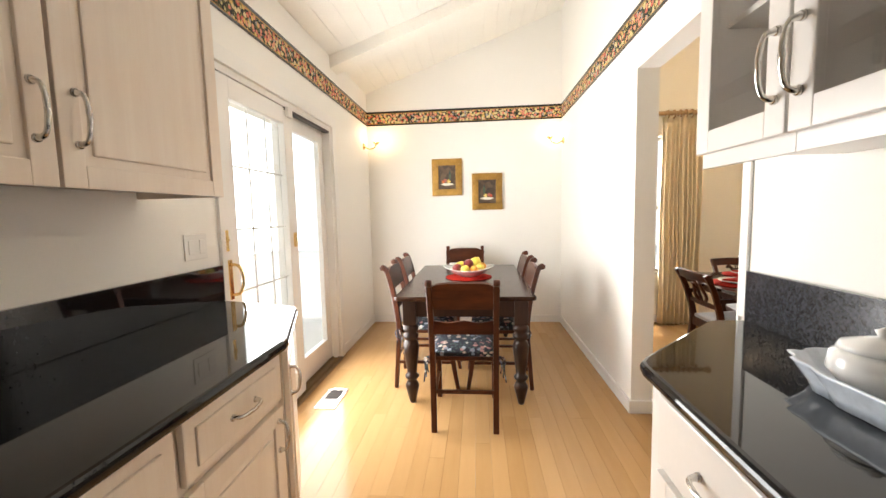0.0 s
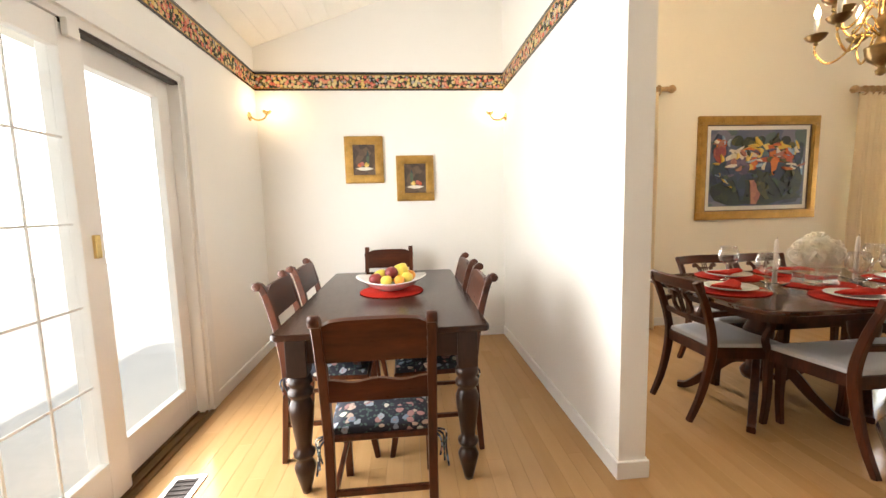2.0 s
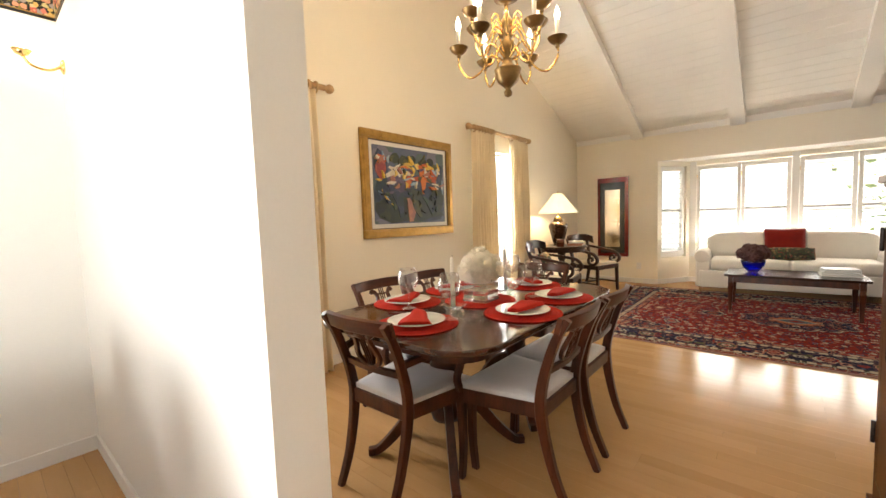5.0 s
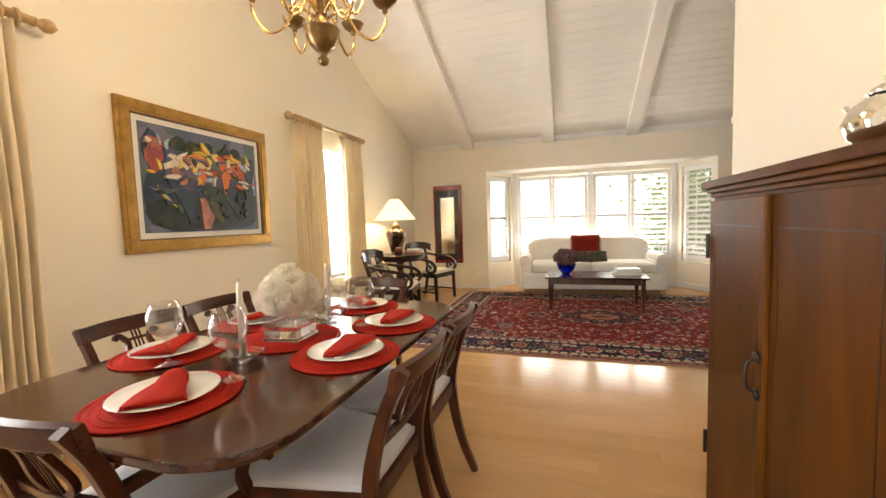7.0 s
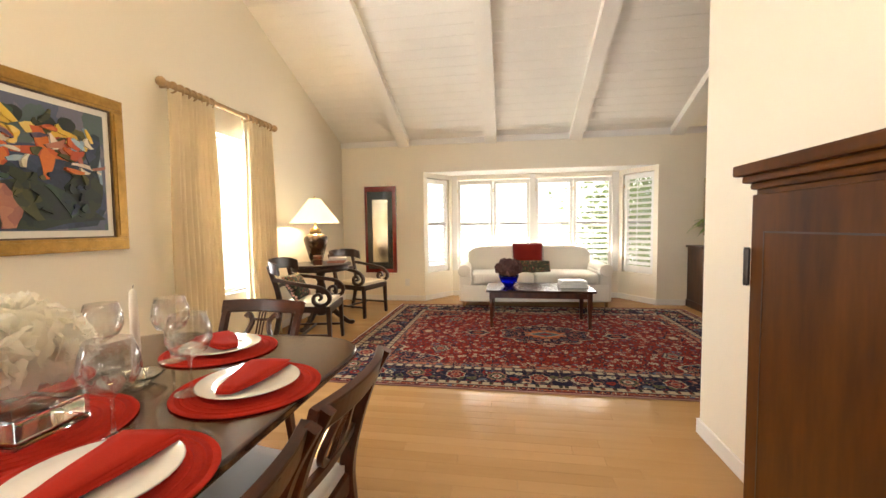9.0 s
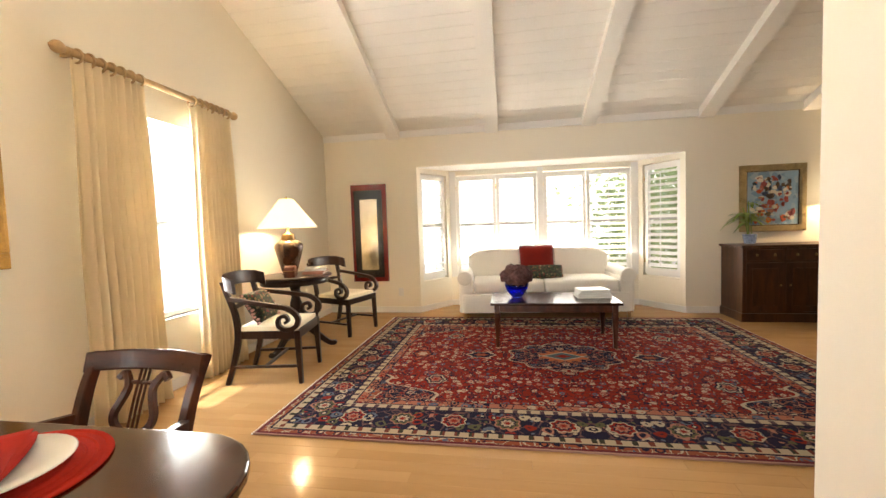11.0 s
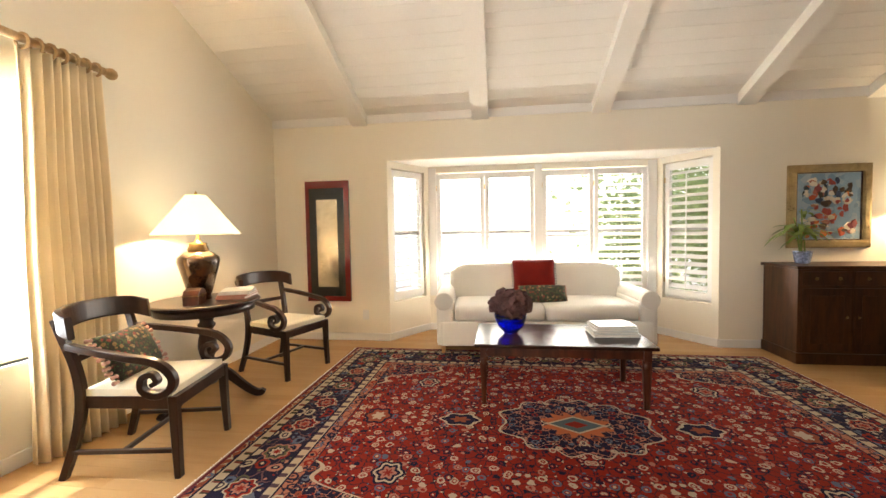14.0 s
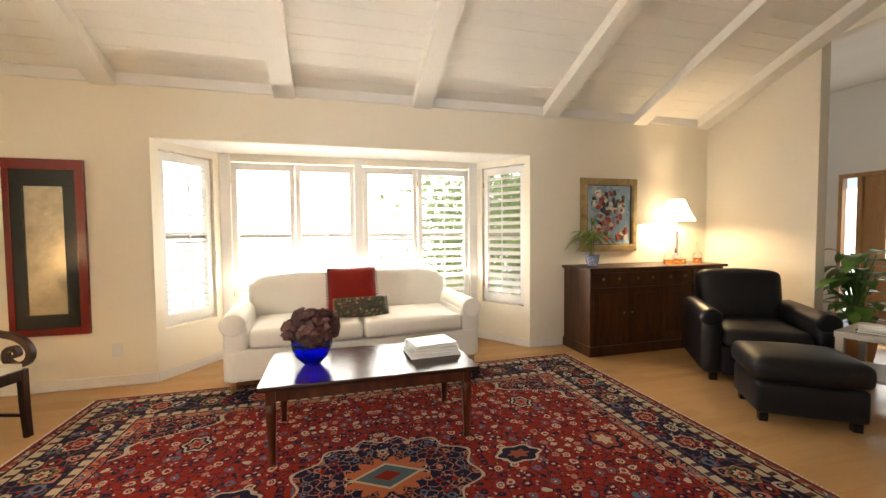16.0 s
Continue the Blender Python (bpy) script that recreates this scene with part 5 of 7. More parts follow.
def weave(name):
    """Persian rug: nested borders of blossoms round a red field with a navy medallion and corners."""
    m, nt, b = shader(name)
    tc = nt.nodes.new("ShaderNodeTexCoord")
    sp = nt.nodes.new("ShaderNodeSeparateXYZ")
    nt.links.new(tc.outputs["Object"], sp.inputs[0])
    HX, HY = 1.555, 2.02
    ax, ay = calc(nt, "ABSOLUTE", sp.outputs[0]), calc(nt, "ABSOLUTE", sp.outputs[1])
    edge = calc(nt, "MINIMUM", calc(nt, "SUBTRACT", HX, ax), calc(nt, "SUBTRACT", HY, ay))
    # mirrored coordinates give the rug its symmetry
    cv = nt.nodes.new("ShaderNodeCombineXYZ")
    nt.links.new(ax, cv.inputs[0])
    nt.links.new(ay, cv.inputs[1])
    mv = cv.outputs[0]

    def flowers(scale, size, cols, ground, leafs, off):
        mp = nt.nodes.new("ShaderNodeMapping")
        mp.inputs["Location"].default_value = (off, off * 1.7, 0)
        nt.links.new(mv, mp.inputs[0])
        warp = node(nt, "ShaderNodeTexNoise", Scale=scale * 1.3, Detail=2.0)
        nt.links.new(mp.outputs[0], warp.inputs["Vector"])
        vm = nt.nodes.new("ShaderNodeVectorMath")
        vm.operation = "MULTIPLY_ADD"
        nt.links.new(warp.outputs["Color"], vm.inputs[0])
        vm.inputs[1].default_value = (0.5 / scale,) * 3
        nt.links.new(mp.outputs[0], vm.inputs[2])
        vo = node(nt, "ShaderNodeTexVoronoi", Scale=scale, Randomness=0.75)
        nt.links.new(vm.outputs[0], vo.inputs["Vector"])
        s = nt.nodes.new("ShaderNodeSeparateColor")
        nt.links.new(vo.outputs["Color"], s.inputs[0])
        hue = ramp(nt, s.outputs[0], [(i / len(cols), c) for i, c in enumerate(cols)], True)
        vines = node(nt, "ShaderNodeTexVoronoi", Scale=scale * 1.1)
        vines.feature = "DISTANCE_TO_EDGE"
        nt.links.new(vm.outputs[0], vines.inputs["Vector"])
        col = mix(nt, calc(nt, "LESS_THAN", vines.outputs["Distance"], 0.035), ground, leafs)
        small = node(nt, "ShaderNodeTexVoronoi", Scale=scale * 2.6)
        nt.links.new(vm.outputs[0], small.inputs["Vector"])
        s2 = nt.nodes.new("ShaderNodeSeparateColor")
        nt.links.new(small.outputs["Color"], s2.inputs[0])
        hue2 = ramp(nt, s2.outputs[1], [(i / len(cols), c) for i, c in enumerate(cols[::-1])], True)
        col = mix(nt, calc(nt, "MULTIPLY", calc(nt, "LESS_THAN", small.outputs["Distance"], 0.30), calc(nt, "GREATER_THAN", s2.outputs[0], 0.45)), col, hue2)
        ring = calc(nt, "LESS_THAN", vo.outputs["Distance"], size)
        col = mix(nt, ring, col, hue)
        col = mix(nt, calc(nt, "LESS_THAN", vo.outputs["Distance"], size * 0.62), col, ground)
        col = mix(nt, calc(nt, "LESS_THAN", vo.outputs["Distance"], size * 0.36), col, cols[0])
        return col

    RED_F, NAVY, CREAM = (0.190, 0.013, 0.008), (0.007, 0.006, 0.022), (0.36, 0.30, 0.215)
    PINK, BLUE, OLIVE, RUST = (0.30, 0.13, 0.09), (0.075, 0.095, 0.14), (0.08, 0.075, 0.035), (0.20, 0.05, 0.025)
    field = flowers(15.0, 0.37, [CREAM, NAVY, PINK, NAVY, BLUE, CREAM, NAVY, CREAM], RED_F, (0.018, 0.010, 0.02), 0.13)
    navy = flowers(15.0, 0.38, [PINK, CREAM, RUST, BLUE, RED_F], NAVY, PINK, 0.71)
    main = flowers(10.0, 0.40, [CREAM, RED_F, PINK, OLIVE, BLUE], NAVY, (0.10, 0.05, 0.05), 0.37)
    rust = flowers(13.0, 0.36, [CREAM, NAVY, BLUE], RUST, CREAM, 0.9)
    # medallion and corner spandrels with lobed outlines
    ang = calc(nt, "ARCTAN2", ay, calc(nt, "MULTIPLY", ax, 1.0))
    rad = calc(nt, "SQRT", calc(nt, "ADD", calc(nt, "POWER", calc(nt, "DIVIDE", ax, 0.37), 2.0), calc(nt, "POWER", calc(nt, "DIVIDE", ay, 0.49), 2.0)))
    lob = calc(nt, "MULTIPLY_ADD", calc(nt, "COSINE", calc(nt, "MULTIPLY", ang, 12.0)), 0.065, rad)
    cx, cy = calc(nt, "SUBTRACT", 1.10, ax), calc(nt, "SUBTRACT", 1.56, ay)
    crad = calc(nt, "ADD", calc(nt, "MULTIPLY", cx, 1.35), calc(nt, "MULTIPLY", cy, 0.95))
    clob = calc(nt, "ADD", crad, calc(nt, "MULTIPLY", calc(nt, "SINE", calc(nt, "MULTIPLY", cx, 21.0)), 0.085))
    col = mix(nt, calc(nt, "LESS_THAN", clob, 0.74), field, CREAM)
    col = mix(nt, calc(nt, "LESS_THAN", clob, 0.715), col, navy)
    col = mix(nt, calc(nt, "LESS_THAN", clob, 0.33), col, rust)
    # pendants on the long axis and pale cartouches in the corners
    for px, py, rx, ry, tones in ((0.0, 0.74, 0.085, 0.13, ((1.0, CREAM), (0.86, NAVY), (0.42, RUST))), (0.62, 1.06, 0.10, 0.085, ((1.0, NAVY), (0.84, CREAM), (0.68, NAVY), (0.48, PINK), (0.25, RED_F))), (0.0, 1.30, 0.11, 0.09, ((1.0, NAVY), (0.8, RUST), (0.45, CREAM)))):
        dx, dy = calc(nt, "DIVIDE", calc(nt, "SUBTRACT", ax, px), rx), calc(nt, "DIVIDE", calc(nt, "SUBTRACT", ay, py), ry)
        pa = calc(nt, "ARCTAN2", dy, dx)
        pr = calc(nt, "SQRT", calc(nt, "ADD", calc(nt, "MULTIPLY", dx, dx), calc(nt, "MULTIPLY", dy, dy)))
        pr = calc(nt, "MULTIPLY_ADD", calc(nt, "COSINE", calc(nt, "MULTIPLY", pa, 6.0)), 0.10, pr)
        for lim, c in tones:
            col = mix(nt, calc(nt, "LESS_THAN", pr, lim), col, c)
    col = mix(nt, calc(nt, "LESS_THAN", lob, 0.98), col, CREAM)
    col = mix(nt, calc(nt, "LESS_THAN", lob, 0.95), col, navy)
    col = mix(nt, calc(nt, "LESS_THAN", lob, 0.40), col, (0.34, 0.10, 0.04))
    dia = calc(nt, "ADD", calc(nt, "DIVIDE", ax, 0.115), calc(nt, "DIVIDE", ay, 0.19))
    col = mix(nt, calc(nt, "LESS_THAN", dia, 1.0), col, CREAM)
    col = mix(nt, calc(nt, "LESS_THAN", dia, 0.85), col, (0.06, 0.09, 0.10))
    col = mix(nt, calc(nt, "LESS_THAN", dia, 0.4), col, RED_F)
    # borders, from the field outwards
    alongx = calc(nt, "GREATER_THAN", calc(nt, "SUBTRACT", HX, ax), calc(nt, "SUBTRACT", HY, ay))
    run = calc(nt, "ADD", calc(nt, "MULTIPLY", alongx, ax), calc(nt, "MULTIPLY", calc(nt, "SUBTRACT", 1.0, alongx), ay))
    bead = calc(nt, "SINE", calc(nt, "MULTIPLY", run, 74.0))
    dark = calc(nt, "GREATER_THAN", calc(nt, "MULTIPLY_ADD", noisy(nt, mv, 26.0, 2.0), 1.2, bead), 1.05)
    hue3 = mix(nt, calc(nt, "GREATER_THAN", calc(nt, "SINE", calc(nt, "MULTIPLY", run, 36.0)), 0.0), (0.13, 0.03, 0.02), (0.03, 0.03, 0.02))
    SAND = (0.36, 0.29, 0.20)
    guard = mix(nt, dark, SAND, hue3)
    guard2 = mix(nt, dark, SAND, (0.06, 0.035, 0.045))
    # large rosettes along the main border
    rr = calc(nt, "SUBTRACT", calc(nt, "FRACT", calc(nt, "DIVIDE", run, 0.33)), 0.5)
    qx, qy = calc(nt, "DIVIDE", rr, 0.235), calc(nt, "DIVIDE", calc(nt, "SUBTRACT", edge, 0.27), 0.075)
    qa = calc(nt, "ARCTAN2", qy, qx)
    qr = calc(nt, "SQRT", calc(nt, "ADD", calc(nt, "MULTIPLY", qx, qx), calc(nt, "MULTIPLY", qy, qy)))
    qr = calc(nt, "MULTIPLY_ADD", calc(nt, "COSINE", calc(nt, "MULTIPLY", qa, 8.0)), 0.09, qr)
    alt = calc(nt, "GREATER_THAN", calc(nt, "FRACT", calc(nt, "DIVIDE", run, 0.66)), 0.5)
    for lim, c in ((1.0, mix(nt, alt, CREAM, PINK)), (0.88, mix(nt, alt, RED_F, OLIVE)), (0.66, NAVY), (0.50, mix(nt, alt, PINK, CREAM)), (0.26, RED_F)):
        main = mix(nt, calc(nt, "LESS_THAN", qr, lim), main, c)
    salmon = flowers(12.0, 0.40, [NAVY, CREAM, BLUE, RED_F], (0.30, 0.115, 0.07), NAVY, 0.53)
    for lim, c in ((0.535, NAVY), (0.527, salmon), (0.466, NAVY), (0.455, CREAM), (0.448, guard2), (0.405, NAVY), (0.390, main), (0.148, NAVY), (0.136, guard), (0.092, SAND), (0.080, NAVY), (0.066, rust), (0.030, (0.10, 0.014, 0.02)), (0.010, (0.34, 0.20, 0.16))):
        col = mix(nt, calc(nt, "LESS_THAN", edge, lim), col, c)
    fade = noisy(nt, mv, 1.6, 3.0)
    col = mix(nt, calc(nt, "MULTIPLY", fade, 0.04), col, (0.12, 0.08, 0.07))
    nt.links.new(col, b.inputs["Base Color"])
    b.inputs["Roughness"].default_value = 0.95
    b.inputs["Specular IOR Level"].default_value = 0.1
    pile = node(nt, "ShaderNodeTexNoise", Scale=420.0, Detail=2.0)
    nt.links.new(tc.outputs["Object"], pile.inputs["Vector"])
    bump(nt, b, pile.outputs["Fac"], 0.6, 0.003)
    return m


rug = thing("persian_rug", "large red and navy Persian rug with a central medallion", "rug", pose(6.085, 1.40, 0.0015))
part("rug_body", box(B(), -1.555, 1.555, -2.02, 2.02, 0, 0.010, 0.003), weave("persian_weave"), rug)
for s in (-1, 1):
    bm = B()
    for i in range(330):
        x = -1.55 + 3.1 * i / 329
        k = 0.004 * math.sin(i * 2.7)
        box(bm, x - 0.003, x + 0.003, min(s * 2.021, s * (2.034 + k)), max(s * 2.021, s * (2.034 + k)), 0, 0.003)
    part("fringe", bm, PAPER, rug, "short pale fringe")

# sofa
sf = thing("sofa", "white upholstered rolled-arm sofa in the bay window", "sofa", pose(7.985, 1.445, 0, 0, 0, 94))
# local: x along the sofa, +y forwards (to the room), turned so that +y looks west


def padded(bm, x0, x1, y0, y1, z0, z1, r=0.04, puff=0.015, n=7, m=None):
    """A soft block with round edges and a slightly domed top and front."""
    start = len(bm.verts)
    tmp = bmesh.new()
    box(tmp, x0, x1, y0, y1, z0, z1)
    bmesh.ops.bevel(tmp, geom=tmp.edges[:], offset=r, segments=3, profile=0.6, affect="EDGES", clamp_overlap=True)
    bmesh.ops.subdivide_edges(tmp, edges=[e for e in tmp.edges if e.calc_length() > 0.12], cuts=3, use_grid_fill=True)
    cx, cy, cz = (x0 + x1) / 2, (y0 + y1) / 2, (z0 + z1) / 2
    for v in tmp.verts:
        u, w, t = (v.co.x - cx) / (x1 - x0) * 2, (v.co.y - cy) / (y1 - y0) * 2, (v.co.z - cz) / (z1 - z0) * 2
        v.co.z += puff * t * (1 - u * u) * (1 - w * w)
        v.co.y += puff * w * (1 - u * u) * (1 - t * t)
        v.co.x += puff * 0.5 * u * (1 - w * w) * (1 - t * t)
    for f in tmp.faces:
        f.smooth = True
    if m is not None:
        bmesh.ops.transform(tmp, matrix=m, verts=tmp.verts[:])
    me = bpy.data.meshes.new("tmp")
    tmp.to_mesh(me)
    tmp.free()
    bm.from_mesh(me)
    bpy.data.meshes.remove(me)
    return bm


part("base", padded(B(), -1.05, 1.05, -0.36, 0.44, 0.09, 0.34, 0.02, 0.004), SOFA, sf)
for s in (-1, 1):
    part("seat_cushion", padded(B(), s * 0.455 - 0.45, s * 0.455 + 0.45, -0.20, 0.46, 0.345, 0.50, 0.045, 0.025), SOFA, sf, "plump white seat cushion")
bm = B()
n = 26
top = [(-0.985 + 1.97 * i / n, 0.912 - 0.10 * abs(2 * i / n - 1) ** 11 - 0.008 * abs(2 * i / n - 1) ** 2 - 0.012 * math.exp(-((2 * i / n - 1) / 0.12) ** 2)) for i in range(n + 1)]
prism(bm, [(-0.985, 0.33), *top, (0.985, 0.33)][::-1], -0.42, -0.19, "y", 0.06)
for f in bm.faces:
    f.smooth = True
back = part("backrest", bm, SOFA, sf)
back.matrix_basis = pose(0, 0.04, 0.0, 6)
for s in (-1, 1):
    bm = B()
    padded(bm, min(s * 0.915, s * 1.095), max(s * 0.915, s * 1.095), -0.34, 0.42, 0.09, 0.54, 0.03, 0.01)
    roll = [(0.098 * math.cos(6.283 * k / 20), 0.092 * math.sin(6.283 * k / 20)) for k in range(20)]
    prism(bm, [(s * 1.02 + a, 0.545 + c) for a, c in roll], -0.34, 0.435, "y", 0.015)
    for f in bm.faces:
        f.smooth = True
    part("arm", bm, SOFA, sf, "rolled sofa arm")
for x in (-1.03, 1.03):
    for y in (-0.30, 0.40):
        part("foot", lathe(B(), [(0.022, 0.0), (0.028, 0.05), (0.034, 0.095)], 4, pose(x, y, 0, 0, 0, 45)), OAKDOOR, sf, "tapered light wood foot")


def tassels(bm, pts, r0=0.006, ln=0.045):
    for p in pts:
        lathe(bm, [(0.002, 0), (r0, -0.008), (r0 * 0.7, -0.014), (r0 * 1.25, -ln), (0.001, -ln - 0.001)], 6, Matrix.Translation(p))


rp = thing("throw_pillow", "square dark red velvet throw pillow with tasselled edges on the sofa", "pillow", pose(7.94, 1.49, 0.725, 72, 0, -86))
part("case", pillow(B(), 0.46, 0.43, 0.15), REDPILLOW, rp)
for s in (-1, 1):
    bm = B()
    for k in range(15):
        lathe(bm, [(0.001, 0), (0.006, 0.004), (0.004, 0.012), (0.007, 0.03), (0.001, 0.031)], 6, Matrix.Translation((s * 0.212, -0.19 + 0.38 * k / 14, 0)) @ Matrix.Rotation(s * radians(90), 4, "Y"))
    part("tassel_trim", bm, BLACKPAINT, rp, "dark tassel trim")
bm = B()
for k in range(19):
    lathe(bm, [(0.001, 0), (0.007, 0.004), (0.005, 0.012), (0.008, 0.024), (0.001, 0.025)], 6, Matrix.Translation((-0.21 + 0.42 * k / 18, 0.207, 0)) @ Matrix.Rotation(radians(-90), 4, "X"))
part("tassel_trim", bm, BLACKPAINT, rp, "dark tassel trim")
lp = thing("lumbar_pillow", "woven tapestry lumbar pillow with fringed ends on the sofa", "pillow", pose(7.77, 1.42, 0.585, 55, 0, -86))
part("case", pillow(B(), 0.50, 0.20, 0.13), TAPESTRY, lp)
for s in (-1, 1):
    bm = B()
    for k in range(9):
        lathe(bm, [(0.001, 0), (0.006, 0.004), (0.004, 0.012), (0.007, 0.03), (0.001, 0.031)], 6, Matrix.Translation((s * 0.22, -0.085 + 0.17 * k / 8, 0)) @ Matrix.Rotation(s * radians(90), 4, "Y"))
    part("fringe", bm, TERRA, lp)

# coffee table
ct = thing("coffee_table", "dark mahogany rectangular coffee table on the rug", "table", pose(6.62, 1.435, 0.0115))
part("tabletop", prism(B(), round_rect(0.325, 0.62, 0.015, 3), 0.420, 0.445, "z", 0.006), TABLEWOOD, ct)
for a, b, c, d in ((-0.27, 0.27, -0.565, -0.545), (-0.27, 0.27, 0.545, 0.565), (-0.27, -0.25, -0.545, 0.545), (0.25, 0.27, -0.545, 0.545)):
    part("apron", box(B(), a, b, c, d, 0.345, 0.420, 0.002), MAHOGANY, ct)
for sx in (-1, 1):
    for sy in (-1, 1):
        bm = box(B(), sx * 0.262 - 0.025, sx * 0.262 + 0.025, sy * 0.556 - 0.025, sy * 0.556 + 0.025, 0.335, 0.421, 0.002)
        lathe(bm, [(0.026, 0.0), (0.022, 0.015), (0.026, 0.10), (0.035, 0.28), (0.039, 0.295), (0.031, 0.305), (0.036, 0.336)], 4, pose(sx * 0.262, sy * 0.556, 0, 0, 0, 45))
        part("leg", bm, MAHOGANY, ct)
CT = 0.4575
bw = thing("glass_bowl", "cobalt blue glass bowl filled with dried hydrangeas", "bowl", pose(6.63, 1.79, CT))
part("bowl", lathe(B(), [(0.045, 0), (0.05, 0.004), (0.10, 0.06), (0.122, 0.12), (0.124, 0.145), (0.119, 0.145), (0.116, 0.12), (0.094, 0.062), (0.04, 0.012), (0.0, 0.010)], 32), COBALT, bw)
dh = part("dried_bouquet", blossom(1900, 0.17, 0.15, 0.030, random.Random(12), 0.4), DRIED, bw, "dusky purple-brown dried hydrangea heads")
dh.matrix_basis = pose(0, 0, 0.185)


def book(name, label, m, w, d, h, cover, group="books"):
    th = thing(name, label, "book", m, group)
    part("page_block", box(B(), -w / 2 + 0.006, w / 2 - 0.006, -d / 2 + 0.006, d / 2 - 0.006, 0.003, h - 0.003), PAPER, th)
    for z in (0.0, h - 0.003):
        part("cover", box(B(), -w / 2, w / 2, -d / 2, d / 2, z, z + 0.003), cover, th)
    part("spine", box(B(), -w / 2 - 0.003, -w / 2, -d / 2, d / 2, 0, h), cover, th)
    return th


z = CT
for i, (h, tw) in enumerate(((0.024, 2), (0.020, -3), (0.018, 4), (0.016, 8))):
    book("book", "large pale coffee-table book in a stack", pose(6.66, 1.03, z, 0, 0, 92 + tw), 0.33 - 0.015 * i, 0.25 - 0.01 * i, h, COVER, "books on the coffee table")
    z += h + 0.0005


def scroll_chair(m, label):
    th = thing("scroll_arm_chair", label, "chair", m, "chairs by the lamp table")
    part("seat", cushion(B(), 0.43, 0.50, -0.22, 0.25, 0.425, 0.465, 8, 0.022), SEATCREAM, th)
    bm = B()
    for s in (-1, 1):
        prism(bm, [(s * 0.215, -0.24), (s * 0.262, 0.26), (s * 0.235, 0.26), (s * 0.19, -0.24)][::s], 0.365, 0.43, "z")
    box(bm, -0.25, 0.25, 0.245, 0.275, 0.365, 0.43, 0.004)
    box(bm, -0.21, 0.21, -0.255, -0.225, 0.365, 0.43, 0.004)
    part("seat_frame", bm, DARKWOOD, th)
    for s in (-1, 1):
        bm = B()
        sweep(bm, [(s * 0.245, 0.255, 0.43), (s * 0.246, 0.26, 0.2), (s * 0.25, 0.268, 0.0)], [0.024, 0.020, 0.015], w=0.042, side=(1, 0, 0))
        part("leg", bm, DARKWOOD, th)
        bm = B()
        sweep(bm, [(s * 0.235, -0.33, 0.0), (s * 0.22, -0.27, 0.2), (s * 0.215, -0.235, 0.40), (s * 0.22, -0.25, 0.58), (s * 0.235, -0.30, 0.76), (s * 0.24, -0.325, 0.84)], [0.017, 0.021, 0.025, 0.022, 0.019, 0.016], w=0.036, side=(1, 0, 0))
        part("leg", bm, DARKWOOD, th, "sabre back leg and stile")
        bm = B()
        sweep(bm, [(s * 0.235, -0.275, 0.70), (s * 0.265, -0.12, 0.675), (s * 0.285, 0.06, 0.645), (s * 0.285, 0.20, 0.615), (s * 0.282, 0.275, 0.545), (s * 0.280, 0.262, 0.475), (s * 0.278, 0.19, 0.445), (s * 0.278, 0.125, 0.475), (s * 0.278, 0.125, 0.535), (s * 0.278, 0.175, 0.555), (s * 0.278, 0.198, 0.520), (s * 0.278, 0.170, 0.500)],
              [0.017, 0.017, 0.018, 0.020, 0.020, 0.019, 0.018, 0.017, 0.016, 0.015, 0.014, 0.012], w=0.040, side=(1, 0, 0))
        part("arm", bm, DARKWOOD, th, "scrolled arm")
        bm = B()
        sweep(bm, [(s * 0.247, 0.26, 0.14), (s * 0.23, -0.295, 0.14)], 0.011, n=0, w=0.022, side=(1, 0, 0))
        part("stretcher", bm, DARKWOOD, th)
    part("stretcher", sweep(B(), [(-0.238, -0.02, 0.14), (0.238, -0.02, 0.14)], 0.011, n=0, w=0.022, side=(0, 1, 0)), DARKWOOD, th)
    bm = B()
    sweep(bm, [(-0.285, -0.215, 0.80), (-0.25, -0.295, 0.828), (-0.13, -0.345, 0.840), (0, -0.36, 0.844), (0.13, -0.345, 0.840), (0.25, -0.295, 0.828), (0.285, -0.215, 0.80)], 0.017, w=0.115, side=(0, -0.12, 1))
    part("crest_rail", bm, DARKWOOD, th, "curved yoke back rail")
    part("cross_rail", sweep(B(), [(-0.22, -0.262, 0.62), (0, -0.29, 0.62), (0.22, -0.262, 0.62)], 0.010, w=0.035, side=(0, -0.2, 1)), DARKWOOD, th)
    return th


scroll_chair(face(5.53, 3.85, 190), "dark wood scroll-arm chair with cream seat near the curtain")
scroll_chair(face(6.97, 3.86, 163), "dark wood scroll-arm chair with cream seat beside the mirror")
cp = thing("chair_pillow", "small dark floral tapestry pillow with tassel fringe on the chair", "pillow", pose(5.505, 3.985, 0.60, 62, 0, 10))
part("case", pillow(B(), 0.36, 0.28, 0.13), TAPESTRY, cp)
PINKTASSEL = plain("pink_tassel", (0.55, 0.30, 0.24), 0.8, var=0.3, scale=30)
for s in (-1, 1):
    bm = B()
    for k in range(10):
        lathe(bm, [(0.001, 0), (0.011, 0.006), (0.006, 0.018), (0.013, 0.042), (0.001, 0.043)], 7, Matrix.Translation((s * 0.17, -0.13 + 0.26 * k / 9, 0.01 * math.sin(k * 2))) @ Matrix.Rotation(s * radians(80), 4, "Y"))
    part("tassel_trim", bm, PINKTASSEL, cp, "pink and cream tassels")

